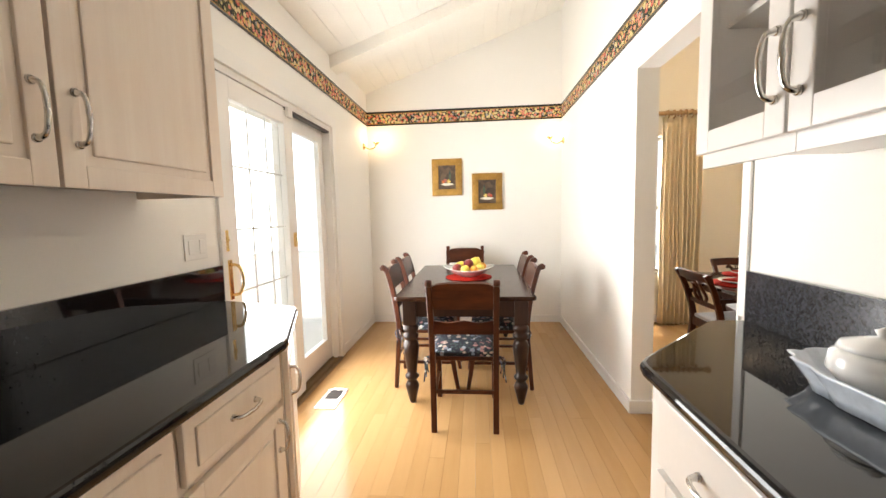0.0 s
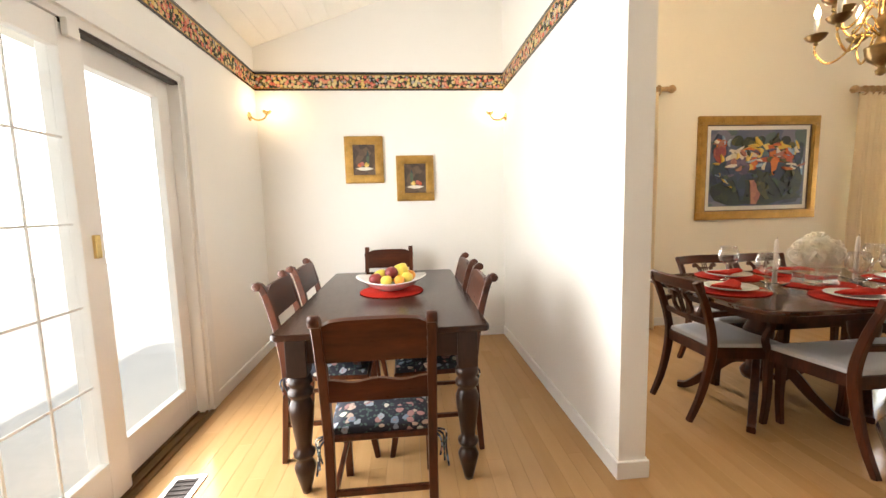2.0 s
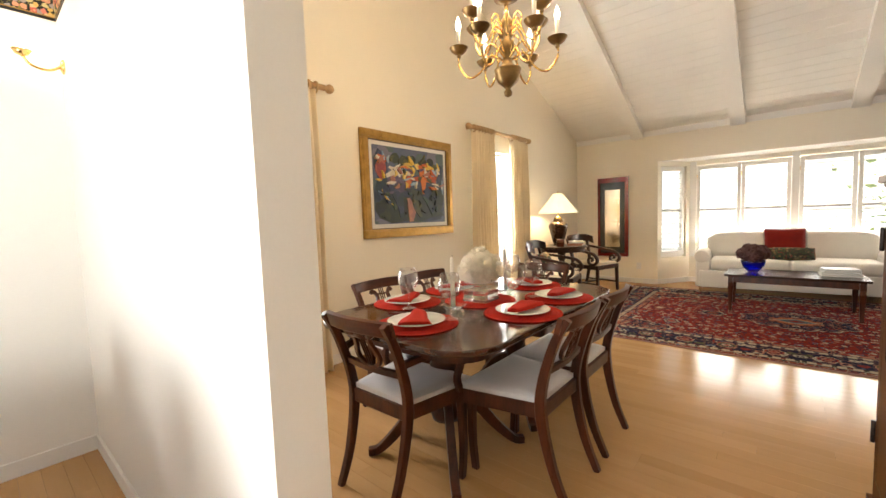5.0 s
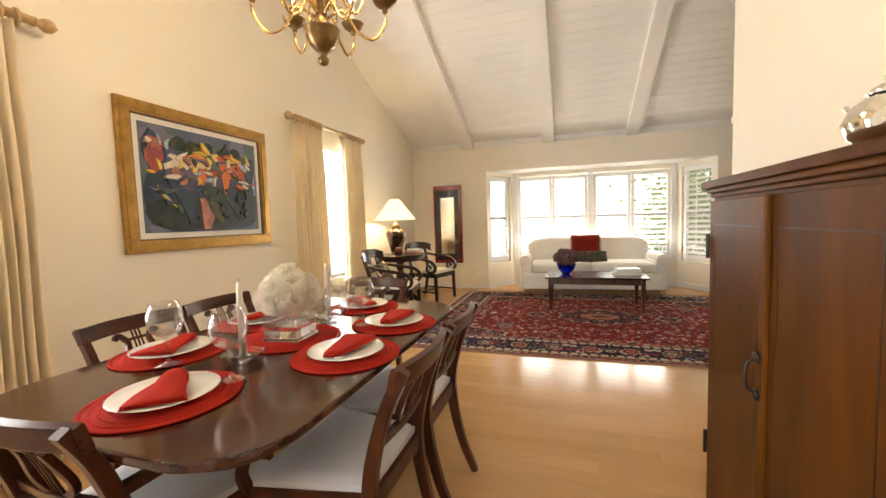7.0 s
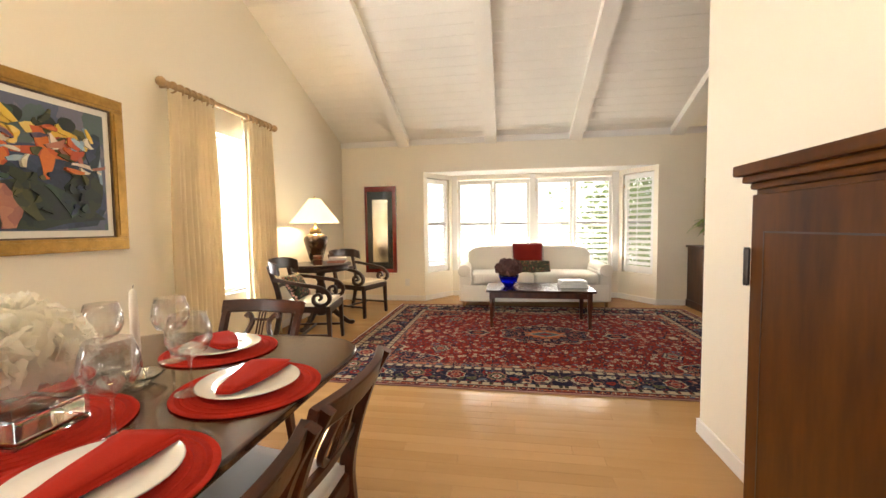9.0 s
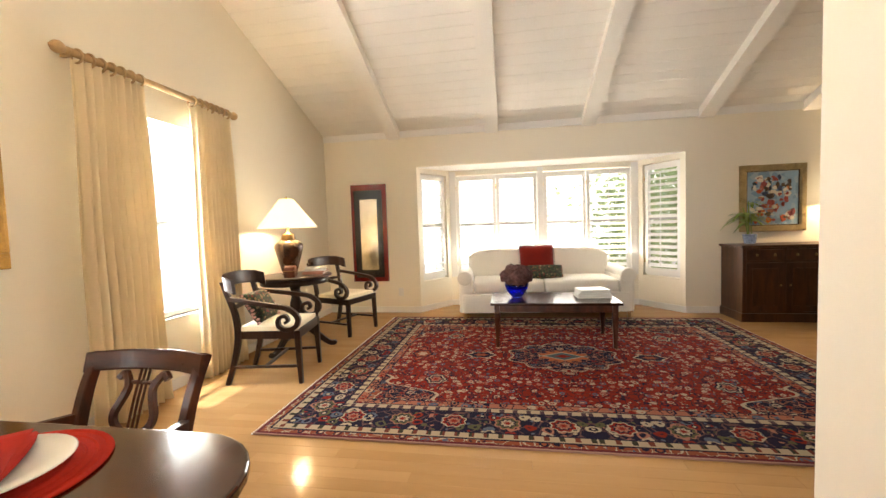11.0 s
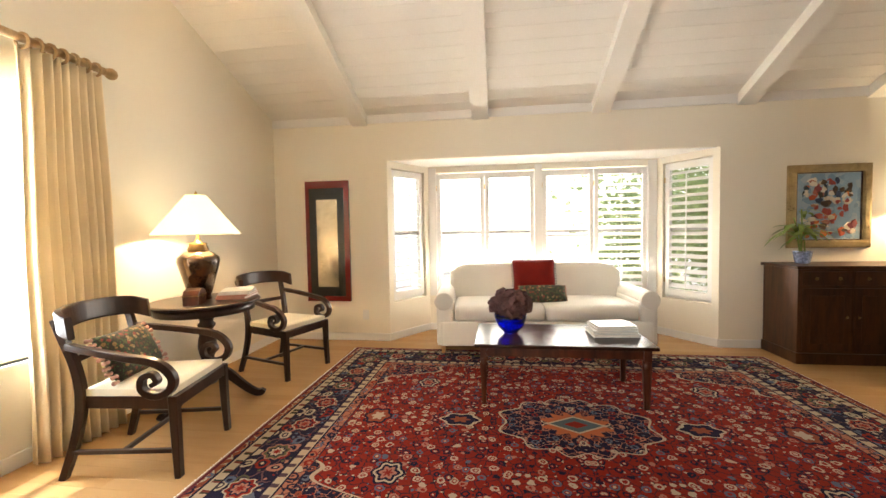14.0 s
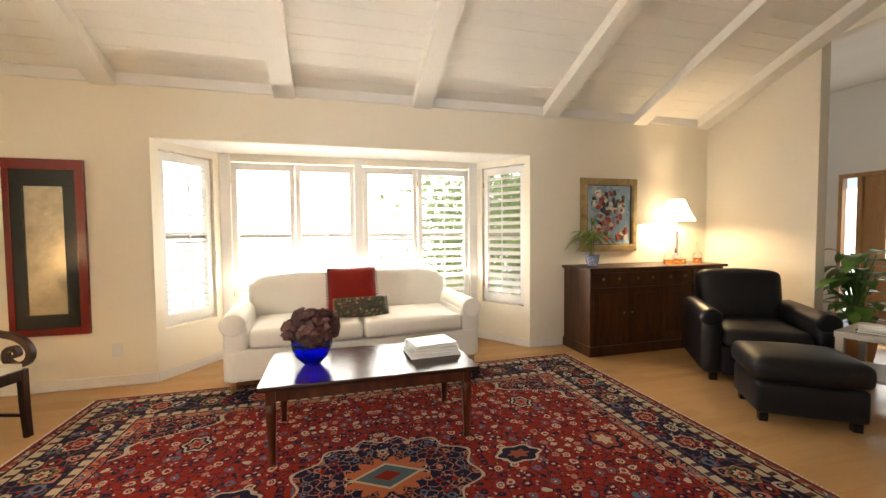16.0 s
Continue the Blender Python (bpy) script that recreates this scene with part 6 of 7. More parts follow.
rt = thing("pedestal_table", "round dark wood pedestal table between two chairs", "table", pose(6.22, 4.07, 0))
RT = 0.775
part("tabletop", lathe(B(), [(0.0, 0.748), (0.34, 0.748), (0.370, 0.752), (0.378, 0.762), (0.370, 0.774), (0.345, RT), (0.0, RT)], 56), DARKWOOD, rt)
part("apron", lathe(B(), [(0.33, 0.690), (0.335, 0.695), (0.335, 0.748), (0.30, 0.748), (0.30, 0.690)], 48), DARKWOOD, rt)
part("column", lathe(B(), [(0.055, 0.14), (0.078, 0.17), (0.082, 0.22), (0.056, 0.27), (0.042, 0.29), (0.060, 0.31), (0.040, 0.335), (0.056, 0.37), (0.066, 0.42), (0.060, 0.48), (0.040, 0.55), (0.058, 0.575), (0.062, 0.59), (0.044, 0.61), (0.056, 0.65), (0.085, 0.69)], 24), DARKWOOD, rt)
for a in (-70, 50, 170):
    c, s = math.cos(radians(a)), math.sin(radians(a))
    bm = B()
    sweep(bm, [(c * 0.04, s * 0.04, 0.20), (c * 0.12, s * 0.12, 0.21), (c * 0.22, s * 0.22, 0.12), (c * 0.31, s * 0.31, 0.045), (c * 0.365, s * 0.365, 0.032), (c * 0.385, s * 0.385, 0.05)], [0.032, 0.034, 0.028, 0.024, 0.024, 0.018], w=0.045, side=(-s, c, 0))
    part("leg", bm, DARKWOOD, rt)

tl = thing("table_lamp", "bronze urn table lamp with lit cream coolie shade", "lamp", pose(6.24, 4.13, RT + 0.001))
part("base", lathe(B(), [(0.075, 0), (0.08, 0.008), (0.07, 0.02), (0.085, 0.06), (0.125, 0.21), (0.145, 0.285), (0.140, 0.32), (0.10, 0.355), (0.072, 0.365), (0.0, 0.365)], 36), URN, tl)
part("neck", lathe(B(), [(0.07, 0.365), (0.072, 0.38), (0.06, 0.41), (0.062, 0.425), (0.03, 0.432), (0.012, 0.46), (0.012, 0.54)], 24), BRASS_OLD, tl)
part("shade", lathe(B(), [(0.290, 0.490), (0.292, 0.495), (0.180, 0.640), (0.070, 0.785), (0.068, 0.785), (0.176, 0.638), (0.286, 0.492)], 64, None, 0.012, 16, False), SHADE, tl, "pleated cream shade, lit")
part("finial", lathe(B(), [(0.004, 0.78), (0.011, 0.795), (0.006, 0.81), (0.0, 0.82)], 10), BRASS, tl)
bx = thing("trinket_box", "small domed wooden box on the lamp table", "box", pose(6.03, 4.0, RT + 0.001, 0, 0, 20))
bm = B()
prism(bm, [(-0.075, 0), (0.075, 0), (0.075, 0.07), (0.055, 0.10), (0.0, 0.115), (-0.055, 0.10), (-0.075, 0.07)], -0.05, 0.05, "y", 0.004)
part("body", bm, MAHOGANY, bx)
part("clasp", box(B(), -0.012, 0.012, -0.054, -0.049, 0.05, 0.075, 0.002), BRASS_OLD, bx)
part("band", box(B(), -0.077, 0.077, -0.052, 0.052, 0.062, 0.068), BRASS_OLD, bx)
z = RT + 0.001
for i, h in enumerate((0.018, 0.014, 0.016, 0.012)):
    book("book", "thin pale book in a stack on the lamp table", pose(6.36, 3.90, z, 0, 0, 12 + 5 * i), 0.27, 0.21, h, COVER_RED if i < 2 else COVER, "books on the lamp table")
    z += h + 0.0005

# mirror on the east wall, with red and black lacquer frame
mr = thing("wall_mirror", "tall mirror in a black and red lacquer frame on wall", "mirror", pose(XE - 0.003, 3.853, 0.46, 0, 0, -90))
W, H = 0.53, 1.41
for a, b, c, d in ((-W / 2, W / 2, 0, 0.06), (-W / 2, W / 2, H - 0.085, H), (-W / 2, -W / 2 + 0.045, 0.06, H - 0.085), (W / 2 - 0.06, W / 2, 0.06, H - 0.085)):
    part("outer_frame", box(B(), a, b, -0.030, 0, c, d, 0.003), REDLAC, mr)
for a, b, c, d in ((-0.22, 0.205, 0.06, 0.17), (-0.22, 0.205, H - 0.215, H - 0.085), (-0.22, -0.14, 0.17, H - 0.215), (0.12, 0.205, 0.17, H - 0.215)):
    part("inner_frame", box(B(), a, b, -0.026, 0, c, d, 0.003), BLACKPAINT, mr)
part("mirror_glass", box(B(), -0.14, 0.12, -0.016, -0.010, 0.17, H - 0.215), MIRROR, mr)

# sideboard with its lamp, plant and decanters
sb = thing("sideboard", "dark carved wood sideboard with drawers over doors", "sideboard", pose(7.955, -1.645, 0, 0, 0, -90))
# local: x runs to the wall's south... -y looks into the room
part("body", box(B(), -0.845, 0.845, -0.47, 0, 0.10, 0.862, 0.004), SIDEWOOD, sb)
part("plinth", box(B(), -0.86, 0.86, -0.49, 0, 0.0, 0.10, 0.006), SIDEWOOD, sb)
part("top", box(B(), -0.875, 0.875, -0.505, 0, 0.862, 0.892, 0.007), SIDEWOOD, sb)
for i in range(4):
    a = -0.82 + 0.41 * i + 0.012
    dr = part("drawer", box(B(), a, a + 0.386, -0.484, -0.468, 0.715, 0.84, 0.004), SIDEWOOD, sb)
    for k in (0.10, 0.286):
        part("knob", lathe(B(), [(0.006, 0), (0.016, 0.010), (0.012, 0.018), (0.0, 0.02)], 12, pose(a + k, -0.484, 0.778, 90)), BRASS_OLD, dr)
    dd = part("door", box(B(), a, a + 0.386, -0.482, -0.468, 0.125, 0.69, 0.004), SIDEWOOD, sb)
    part("panel", box(B(), a + 0.06, a + 0.326, -0.490, -0.480, 0.19, 0.625, 0.008), SIDEWOOD, dd)
    part("knob", lathe(B(), [(0.005, 0), (0.012, 0.008), (0.0, 0.014)], 10, pose(a + (0.35 if i % 2 == 0 else 0.036), -0.482, 0.43, 90)), BRASS_OLD, dd)
SB = 0.893
rb = random.Random(15)
art3 = [(rb.choice([P_WHITE, P_ROSE, P_RED, P_BLUE, P_WHITE, P_BROWN, P_SKY, P_RED, P_WHITE, P_SKY, P_ORANGE]), blob(rb.uniform(0.1, 0.9), rb.uniform(0.08, 0.9), rb.uniform(0.025, 0.075), rb.uniform(0.02, 0.07), 7, 300 + k, 0.5)) for k in range(100)]
picture("framed_print", "gold and silver framed figurative print over the sideboard", pose(XE - 0.003, -1.37, 1.03, 0, 0, -90), 0.735, 0.825, 0.075, GILT_PALE, (P_SKY, art3), 0.012)

pl = thing("potted_plant", "leafy bamboo plant in a blue and white china pot", "plant", pose(7.76, -1.02, SB))
part("pot", lathe(B(), [(0.05, 0), (0.055, 0.006), (0.062, 0.03), (0.075, 0.11), (0.08, 0.118), (0.073, 0.118), (0.06, 0.10), (0.0, 0.10)], 28), BLUEWHITE, pl)


def leaf_blade(bm, base, d, ln, w, droop, up=Vector((0, 0, 1)), n=6):
    """One strap or heart leaf with a fold along its rib."""
    d = Vector(d).normalized()
    side = d.cross(up)
    side = side.normalized() if side.length > 1e-3 else Vector((1, 0, 0))
    rows = []
    for i in range(n + 1):
        t = i / n
        c = Vector(base) + d * ln * t - Vector((0, 0, 1)) * droop * ln * t * t
        hw = w * (math.sin(math.pi * min(t * 0.92 + 0.06, 1)) ** 0.8)
        rows.append((bm.verts.new(c + side * hw + Vector((0, 0, 0.18 * hw))), bm.verts.new(c), bm.verts.new(c - side * hw + Vector((0, 0, 0.18 * hw)))))
    for a, b in zip(rows, rows[1:]):
        bm.faces.new((a[0], b[0], b[1], a[1])).smooth = True
        bm.faces.new((a[1], b[1], b[2], a[2])).smooth = True


r5 = random.Random(21)
bm, bs = B(), B()
for k in range(6):
    a = r5.uniform(0, 6.28)
    lean, ht = r5.uniform(0.02, 0.09), r5.uniform(0.20, 0.42)
    tip = Vector((lean * math.cos(a), lean * math.sin(a), 0.10 + ht))
    sweep(bs, [(0.02 * math.cos(a), 0.02 * math.sin(a), 0.08), tip * 0.6 + Vector((0, 0, 0.04)), tip], 0.006, 6, 4)
    for j in range(6):
        b = r5.uniform(0, 6.28)
        t = r5.uniform(0.55, 1.0)
        leaf_blade(bm, Vector((tip.x * t, tip.y * t, 0.10 + (tip.z - 0.10) * t)), (math.cos(b), math.sin(b), r5.uniform(0.1, 0.9)), r5.uniform(0.15, 0.27), r5.uniform(0.020, 0.034), r5.uniform(0.2, 0.8))
part("stalks", bs, LEAFPALE, pl)
part("leaves", bm, LEAFPALE, pl, "long light green leaves")

l2 = thing("sideboard_lamp", "crystal column lamp with a lit white shade on sideboard", "lamp", pose(7.74, -2.10, SB))
part("base", lathe(B(), [(0.07, 0), (0.07, 0.012), (0.03, 0.03), (0.016, 0.06), (0.024, 0.12), (0.03, 0.25), (0.02, 0.30), (0.03, 0.34), (0.012, 0.37), (0.008, 0.50)], 20), SILVER, l2)
part("shade", lathe(B(), [(0.188, 0.475), (0.189, 0.48), (0.13, 0.60), (0.085, 0.715), (0.083, 0.715), (0.126, 0.60), (0.183, 0.476)], 48, None, 0.0, 0, False), SHADE_B, l2, "lit white bell shade")
for y, hh, w, amt in ((-1.88, 0.17, 0.055, 0.05), (-2.02, 0.10, 0.07, 0.055), (-2.28, 0.18, 0.05, 0.06)):
    dc = thing("decanter", "cut glass decanter with amber spirit on the sideboard", "decanter", pose(7.62, y, SB), "decanters on the sideboard")
    part("bottle", lathe(B(), [(w, 0), (w * 1.03, 0.01), (w, hh * 0.6), (w * 0.4, hh * 0.72), (w * 0.3, hh * 0.9), (w * 0.45, hh)], 8), GLASS, dc)
    part("spirit", lathe(B(), [(w * 0.9, 0.008), (w * 0.9, amt)], 8), AMBER, dc)
    part("stopper", lathe(B(), [(0.008, hh + 0.001), (0.02, hh + 0.02), (0.016, hh + 0.045), (0.0, hh + 0.055)], 8), GLASS, dc)

# leather chair and ottoman
FACE = 54.5
ac = thing("leather_armchair", "black leather club armchair with rolled arms", "armchair", pose(6.735, -1.905, 0, 0, 0, FACE))
part("seat_base", padded(B(), -0.31, 0.31, -0.36, 0.38, 0.06, 0.30, 0.03, 0.005), LEATHER, ac)
part("seat_cushion", padded(B(), -0.29, 0.29, -0.24, 0.41, 0.305, 0.45, 0.05, 0.025), LEATHER, ac)
bk = part("backrest", padded(B(), -0.33, 0.33, -0.14, 0.10, 0.0, 0.60, 0.07, 0.03), LEATHER, ac)
bk.matrix_basis = pose(0, -0.30, 0.27, 9)
for s in (-1, 1):
    bm = padded(B(), min(s * 0.30, s * 0.45), max(s * 0.30, s * 0.45), -0.40, 0.37, 0.06, 0.56, 0.055, 0.012)
    roll = [(0.085 * math.cos(6.283 * k / 18), 0.075 * math.sin(6.283 * k / 18)) for k in range(18)]
    prism(bm, [(s * 0.385 + a, 0.535 + c) for a, c in roll], -0.36, 0.39, "y", 0.03)
    for f in bm.faces:
        f.smooth = True
    part("arm", bm, LEATHER, ac)
for sx in (-1, 1):
    for sy in (-1, 1):
        part("foot", box(B(), sx * 0.36 - 0.03, sx * 0.36 + 0.03, sy * 0.32 - 0.03, sy * 0.32 + 0.03, 0, 0.065, 0.004), BLACKPAINT, ac)
ot = thing("ottoman", "black leather ottoman in front of the armchair", "ottoman", pose(6.03, -1.38, 0, 0, 0, FACE))
part("base", padded(B(), -0.29, 0.29, -0.23, 0.23, 0.06, 0.27, 0.03, 0.008), LEATHER, ot)
part("cushion", padded(B(), -0.31, 0.31, -0.25, 0.25, 0.275, 0.43, 0.06, 0.03), LEATHER, ot)
for sx in (-1, 1):
    for sy in (-1, 1):
        part("foot", box(B(), sx * 0.24 - 0.025, sx * 0.24 + 0.025, sy * 0.18 - 0.025, sy * 0.18 + 0.025, 0, 0.065, 0.004), BLACKPAINT, ot)

# side table with books, and the plant by the hall
st = thing("side_table", "pale stone side table with a lower shelf", "table", pose(5.93, -2.25, 0, 0, 0, 15))
part("tabletop", box(B(), -0.28, 0.28, -0.28, 0.28, 0.468, 0.512, 0.006), STONE, st)
part("shelf", box(B(), -0.25, 0.25, -0.25, 0.25, 0.18, 0.205, 0.004), STONE, st)
for sx in (-1, 1):
    for sy in (-1, 1):
        part("leg", box(B(), sx * 0.25 - 0.024, sx * 0.25 + 0.024, sy * 0.25 - 0.024, sy * 0.25 + 0.024, 0, 0.468, 0.004), STONE, st)
z = 0.513
for i in range(2):
    book("book", "dark book lying on the stone side table", pose(5.95, -2.12, z, 0, 0, 20 + 8 * i), 0.27, 0.20, 0.018, BLACKPAINT if i == 0 else COVER, "books on the side table")
    z += 0.0185
fp = thing("floor_plant", "broad-leaved green potted plant beside the hall opening", "plant", pose(6.62, -3.05, 0))
part("pot", lathe(B(), [(0.11, 0), (0.13, 0.10), (0.15, 0.26), (0.155, 0.28), (0.14, 0.28), (0.13, 0.25), (0.0, 0.25)], 28), TERRA, fp)
bm, bs = B(), B()
r6 = random.Random(33)
for k in range(58):
    a = r6.uniform(0, 6.28)
    rr, hh = r6.uniform(0.02, 0.15), r6.uniform(0.34, 1.05)
    tip = Vector((rr * math.cos(a), rr * math.sin(a), hh))
    sweep(bs, [(0.03 * math.cos(a), 0.03 * math.sin(a), 0.24), (0.4 * tip.x, 0.4 * tip.y, 0.25 + (hh - 0.25) * 0.6), tip], 0.006, 6, 4)
    leaf_blade(bm, tip, (math.cos(a), math.sin(a), r6.uniform(0.0, 0.7)), r6.uniform(0.15, 0.25), r6.uniform(0.055, 0.085), r6.uniform(0.4, 1.0))
part("stalks", bs, LEAF, fp)
part("leaves", bm, LEAF, fp, "broad glossy green leaves")

# armoire and the silver on it
ar = thing("armoire", "low walnut two-door cabinet with moulded cornice against the wall", "cabinet", pose(2.25, 0.738, 0))
part("body", box(B(), -0.47, 0.47, 0, 0.495, 0.07, 1.285, 0.003), WALNUT, ar)
part("plinth", box(B(), -0.49, 0.49, 0, 0.525, 0.0, 0.07, 0.004), WALNUT, ar)
for k, (o, z0, z1) in enumerate(((0.010, 1.285, 1.301), (0.022, 1.301, 1.318), (0.036, 1.318, 1.345))):
    part("cornice_moulding", box(B(), -0.47 - o, 0.47 + o, 0, 0.495 + o, z0, z1, 0.006), WALNUT, ar)
for s in (-1, 1):
    a, b = (0.006, 0.455) if s > 0 else (-0.455, -0.006)
    dd = part("door", box(B(), a, b, 0.496, 0.512, 0.085, 1.272, 0.003), WALNUT, ar)
    for c, d, e, f in ((a + 0.045, b - 0.045, 1.185, 1.189), (a + 0.045, b - 0.045, 0.165, 0.169), (a + 0.045, a + 0.049, 0.169, 1.185), (b - 0.049, b - 0.045, 0.169, 1.185)):
        part("inlay_line", box(B(), c, d, 0.5115, 0.5125, e, f), DARKWOOD, dd, "thin dark inlaid line")
    if s < 0:
        part("astragal", box(B(), -0.016, 0.012, 0.5115, 0.526, 0.085, 1.272, 0.004), WALNUT, dd)
    for z in (0.30, 1.06):
        x = 0.458 * s
        part("hinge", lathe(B(), [(0.006, z), (0.007, z + 0.005), (0.007, z + 0.085), (0.006, z + 0.09)], 8, pose(x, 0.518, 0)), IRON, dd)
bm = B()
sweep(bm, [(-0.0, 0.534, 0.825), (0.002, 0.552, 0.818), (0.003, 0.558, 0.780), (0.002, 0.552, 0.742), (0.0, 0.534, 0.735)], 0.005, 8, 5)
for z in (0.832, 0.728):
    lathe(bm, [(0.018, 0), (0.016, 0.006), (0.006, 0.010)], 8, pose(0.0, 0.531, z, -90))
part("handle", bm, IRON, ar, "wrought iron drop handle")
tp = thing("silver_teapot", "polished silver teapot on the walnut cabinet", "teapot", pose(2.29, 0.99, 1.346, 0, 0, 0))
part("body", lathe(B(), [(0.045, 0), (0.05, 0.01), (0.035, 0.02), (0.075, 0.06), (0.088, 0.10), (0.07, 0.14), (0.045, 0.16), (0.04, 0.165), (0.0, 0.17)], 28), SILVER, tp)
part("lid", lathe(B(), [(0.045, 0.166), (0.03, 0.185), (0.008, 0.195), (0.012, 0.21), (0.0, 0.222)], 20), SILVER, tp)
part("spout", sweep(B(), [(0.07, 0, 0.07), (0.12, 0, 0.09), (0.14, 0, 0.15), (0.165, 0, 0.17)], [0.018, 0.014, 0.010, 0.009], 10), SILVER, tp)
part("handle", sweep(B(), [(-0.07, 0, 0.14), (-0.13, 0, 0.15), (-0.14, 0, 0.09), (-0.075, 0, 0.06)], 0.007, 8), SILVER, tp)

# ---- breakfast area ----
kt = thing("breakfast_table", "dark wood farmhouse table with turned legs and fruit bowl", "table", pose(-0.213, 3.20, 0))
part("tabletop", prism(B(), round_rect(0.475, 0.81, 0.03, 4), 0.728, 0.757, "z", 0.008), TABLEWOOD, kt)
for a, b, c, d in ((-0.36, 0.36, -0.775, -0.75), (-0.36, 0.36, 0.75, 0.775), (-0.405, -0.38, -0.75, 0.75), (0.38, 0.405, -0.75, 0.75)):
    part("apron", box(B(), a, b, c, d, 0.615, 0.728, 0.002), DARKWOOD, kt)
for sx in (-1, 1):
    for sy in (-1, 1):
        bm = box(B(), sx * 0.375 - 0.045, sx * 0.375 + 0.045, sy * 0.745 - 0.045, sy * 0.745 + 0.045, 0.56, 0.728, 0.003)
        lathe(bm, [(0.0195, 0.0), (0.0244, 0.02), (0.0439, 0.1), (0.0488, 0.125), (0.0366, 0.15), (0.0293, 0.165), (0.0464, 0.18), (0.0488, 0.195), (0.0317, 0.21), (0.0366, 0.25), (0.0512, 0.36), (0.0549, 0.41), (0.0439, 0.44), (0.0342, 0.45), (0.0525, 0.465), (0.0549, 0.485), (0.039, 0.5), (0.0537, 0.52), (0.0537, 0.54), (0.0415, 0.56)], 22, pose(sx * 0.375, sy * 0.745, 0))
        part("leg", bm, DARKWOOD, kt, "bulbous turned leg")
KT = 0.758


def breakfast_chair(m):
    th = thing("breakfast_chair", "dark wood chair with a black floral tied cushion", "chair", m, "chairs round the breakfast table")
    part("seat", prism(B(), [(-0.19, -0.19), (0.19, -0.19), (0.215, 0.21), (-0.215, 0.21)], 0.425, 0.450, "z", 0.006), MAHOGANY, th)
    cu = part("cushion", cushion(B(), 0.37, 0.42, -0.18, 0.20, 0.451, 0.475, 8, 0.03), CUSHION, th, "black floral seat cushion")
    for s in (-1, 1):
        bm = B()
        for k in (0, 1, 2):
            sweep(bm, [(s * 0.19, -0.20, 0.46), (s * (0.215 + 0.012 * k), -0.225 + 0.02 * k, 0.44), (s * (0.222 + 0.01 * k), -0.215 + 0.03 * k, 0.40 - 0.02 * k), (s * (0.215 + 0.018 * k), -0.21 + 0.025 * k, 0.36 - 0.04 * k)], 0.004, 6, 4)
        part("tie", bm, CUSHION, cu, "knotted fabric tie")
    for s in (-1, 1):
        bm = B()
        sweep(bm, [(s * 0.185, -0.235, 0.0), (s * 0.187, -0.215, 0.25), (s * 0.19, -0.20, 0.46), (s * 0.192, -0.225, 0.68), (s * 0.193, -0.27, 0.87), (s * 0.193, -0.30, 0.925)], [0.014, 0.016, 0.019, 0.018, 0.017, 0.016], w=0.034, side=(1, 0, 0))
        lathe(bm, [(0.012, -0.019), (0.021, -0.017), (0.021, 0.017), (0.012, 0.019)], 14, Matrix.Translation((s * 0.193, -0.308, 0.918)) @ Matrix.Rotation(radians(90), 4, "Y"))
        part("leg", bm, MAHOGANY, th, "back leg and scrolled stile")
        bm = B()
        sweep(bm, [(s * 0.19, 0.185, 0.43), (s * 0.192, 0.20, 0.22), (s * 0.195, 0.235, 0.0)], [0.02, 0.018, 0.013], w=0.034, side=(1, 0, 0))
        part("leg", bm, MAHOGANY, th)
        part("stretcher", sweep(B(), [(s * 0.187, -0.215, 0.20), (s * 0.192, 0.205, 0.20)], 0.010, n=0, w=0.020, side=(1, 0, 0)), MAHOGANY, th)
    part("stretcher", sweep(B(), [(-0.187, -0.217, 0.245), (0.187, -0.217, 0.245)], 0.011, n=0, w=0.018, side=(0, 1, 0)), MAHOGANY, th)
    top = [(0.215 * (2 * i / 20 - 1), 0.926 + 0.030 * (1 - abs(2 * i / 20 - 1) ** 4) + (0.006 if abs(2 * i / 20 - 1) < 0.75 else 0.0)) for i in range(21)]
    bm = prism(B(), [(-0.200, 0.80), *top, (0.200, 0.80)][::-1], -0.012, 0.012, "y")
    cr = part("crest_rail", bm, MAHOGANY_X, th)
    cr.matrix_basis = pose(0, -0.06, -0.022, 13)
    low = [(0.175 * (2 * i / 16 - 1), 0.675 + 0.006 * math.cos((2 * i / 16 - 1) * 6.28)) for i in range(17)]
    bm = prism(B(), [(-0.175, 0.60), *low, (0.175, 0.60)][::-1], -0.229, -0.211, "y")
    part("back_rail", bm, MAHOGANY_X, th)
    return th


bc = breakfast_chair(face(-0.21, 2.31, 0))
copy_thing(bc, face(-0.515, 2.87, -90))
copy_thing(bc, face(-0.515, 3.42, -90))
copy_thing(bc, face(0.030, 2.86, 90))
copy_thing(bc, face(0.030, 3.43, 90))
copy_thing(bc, face(-0.26, 3.98, 180))

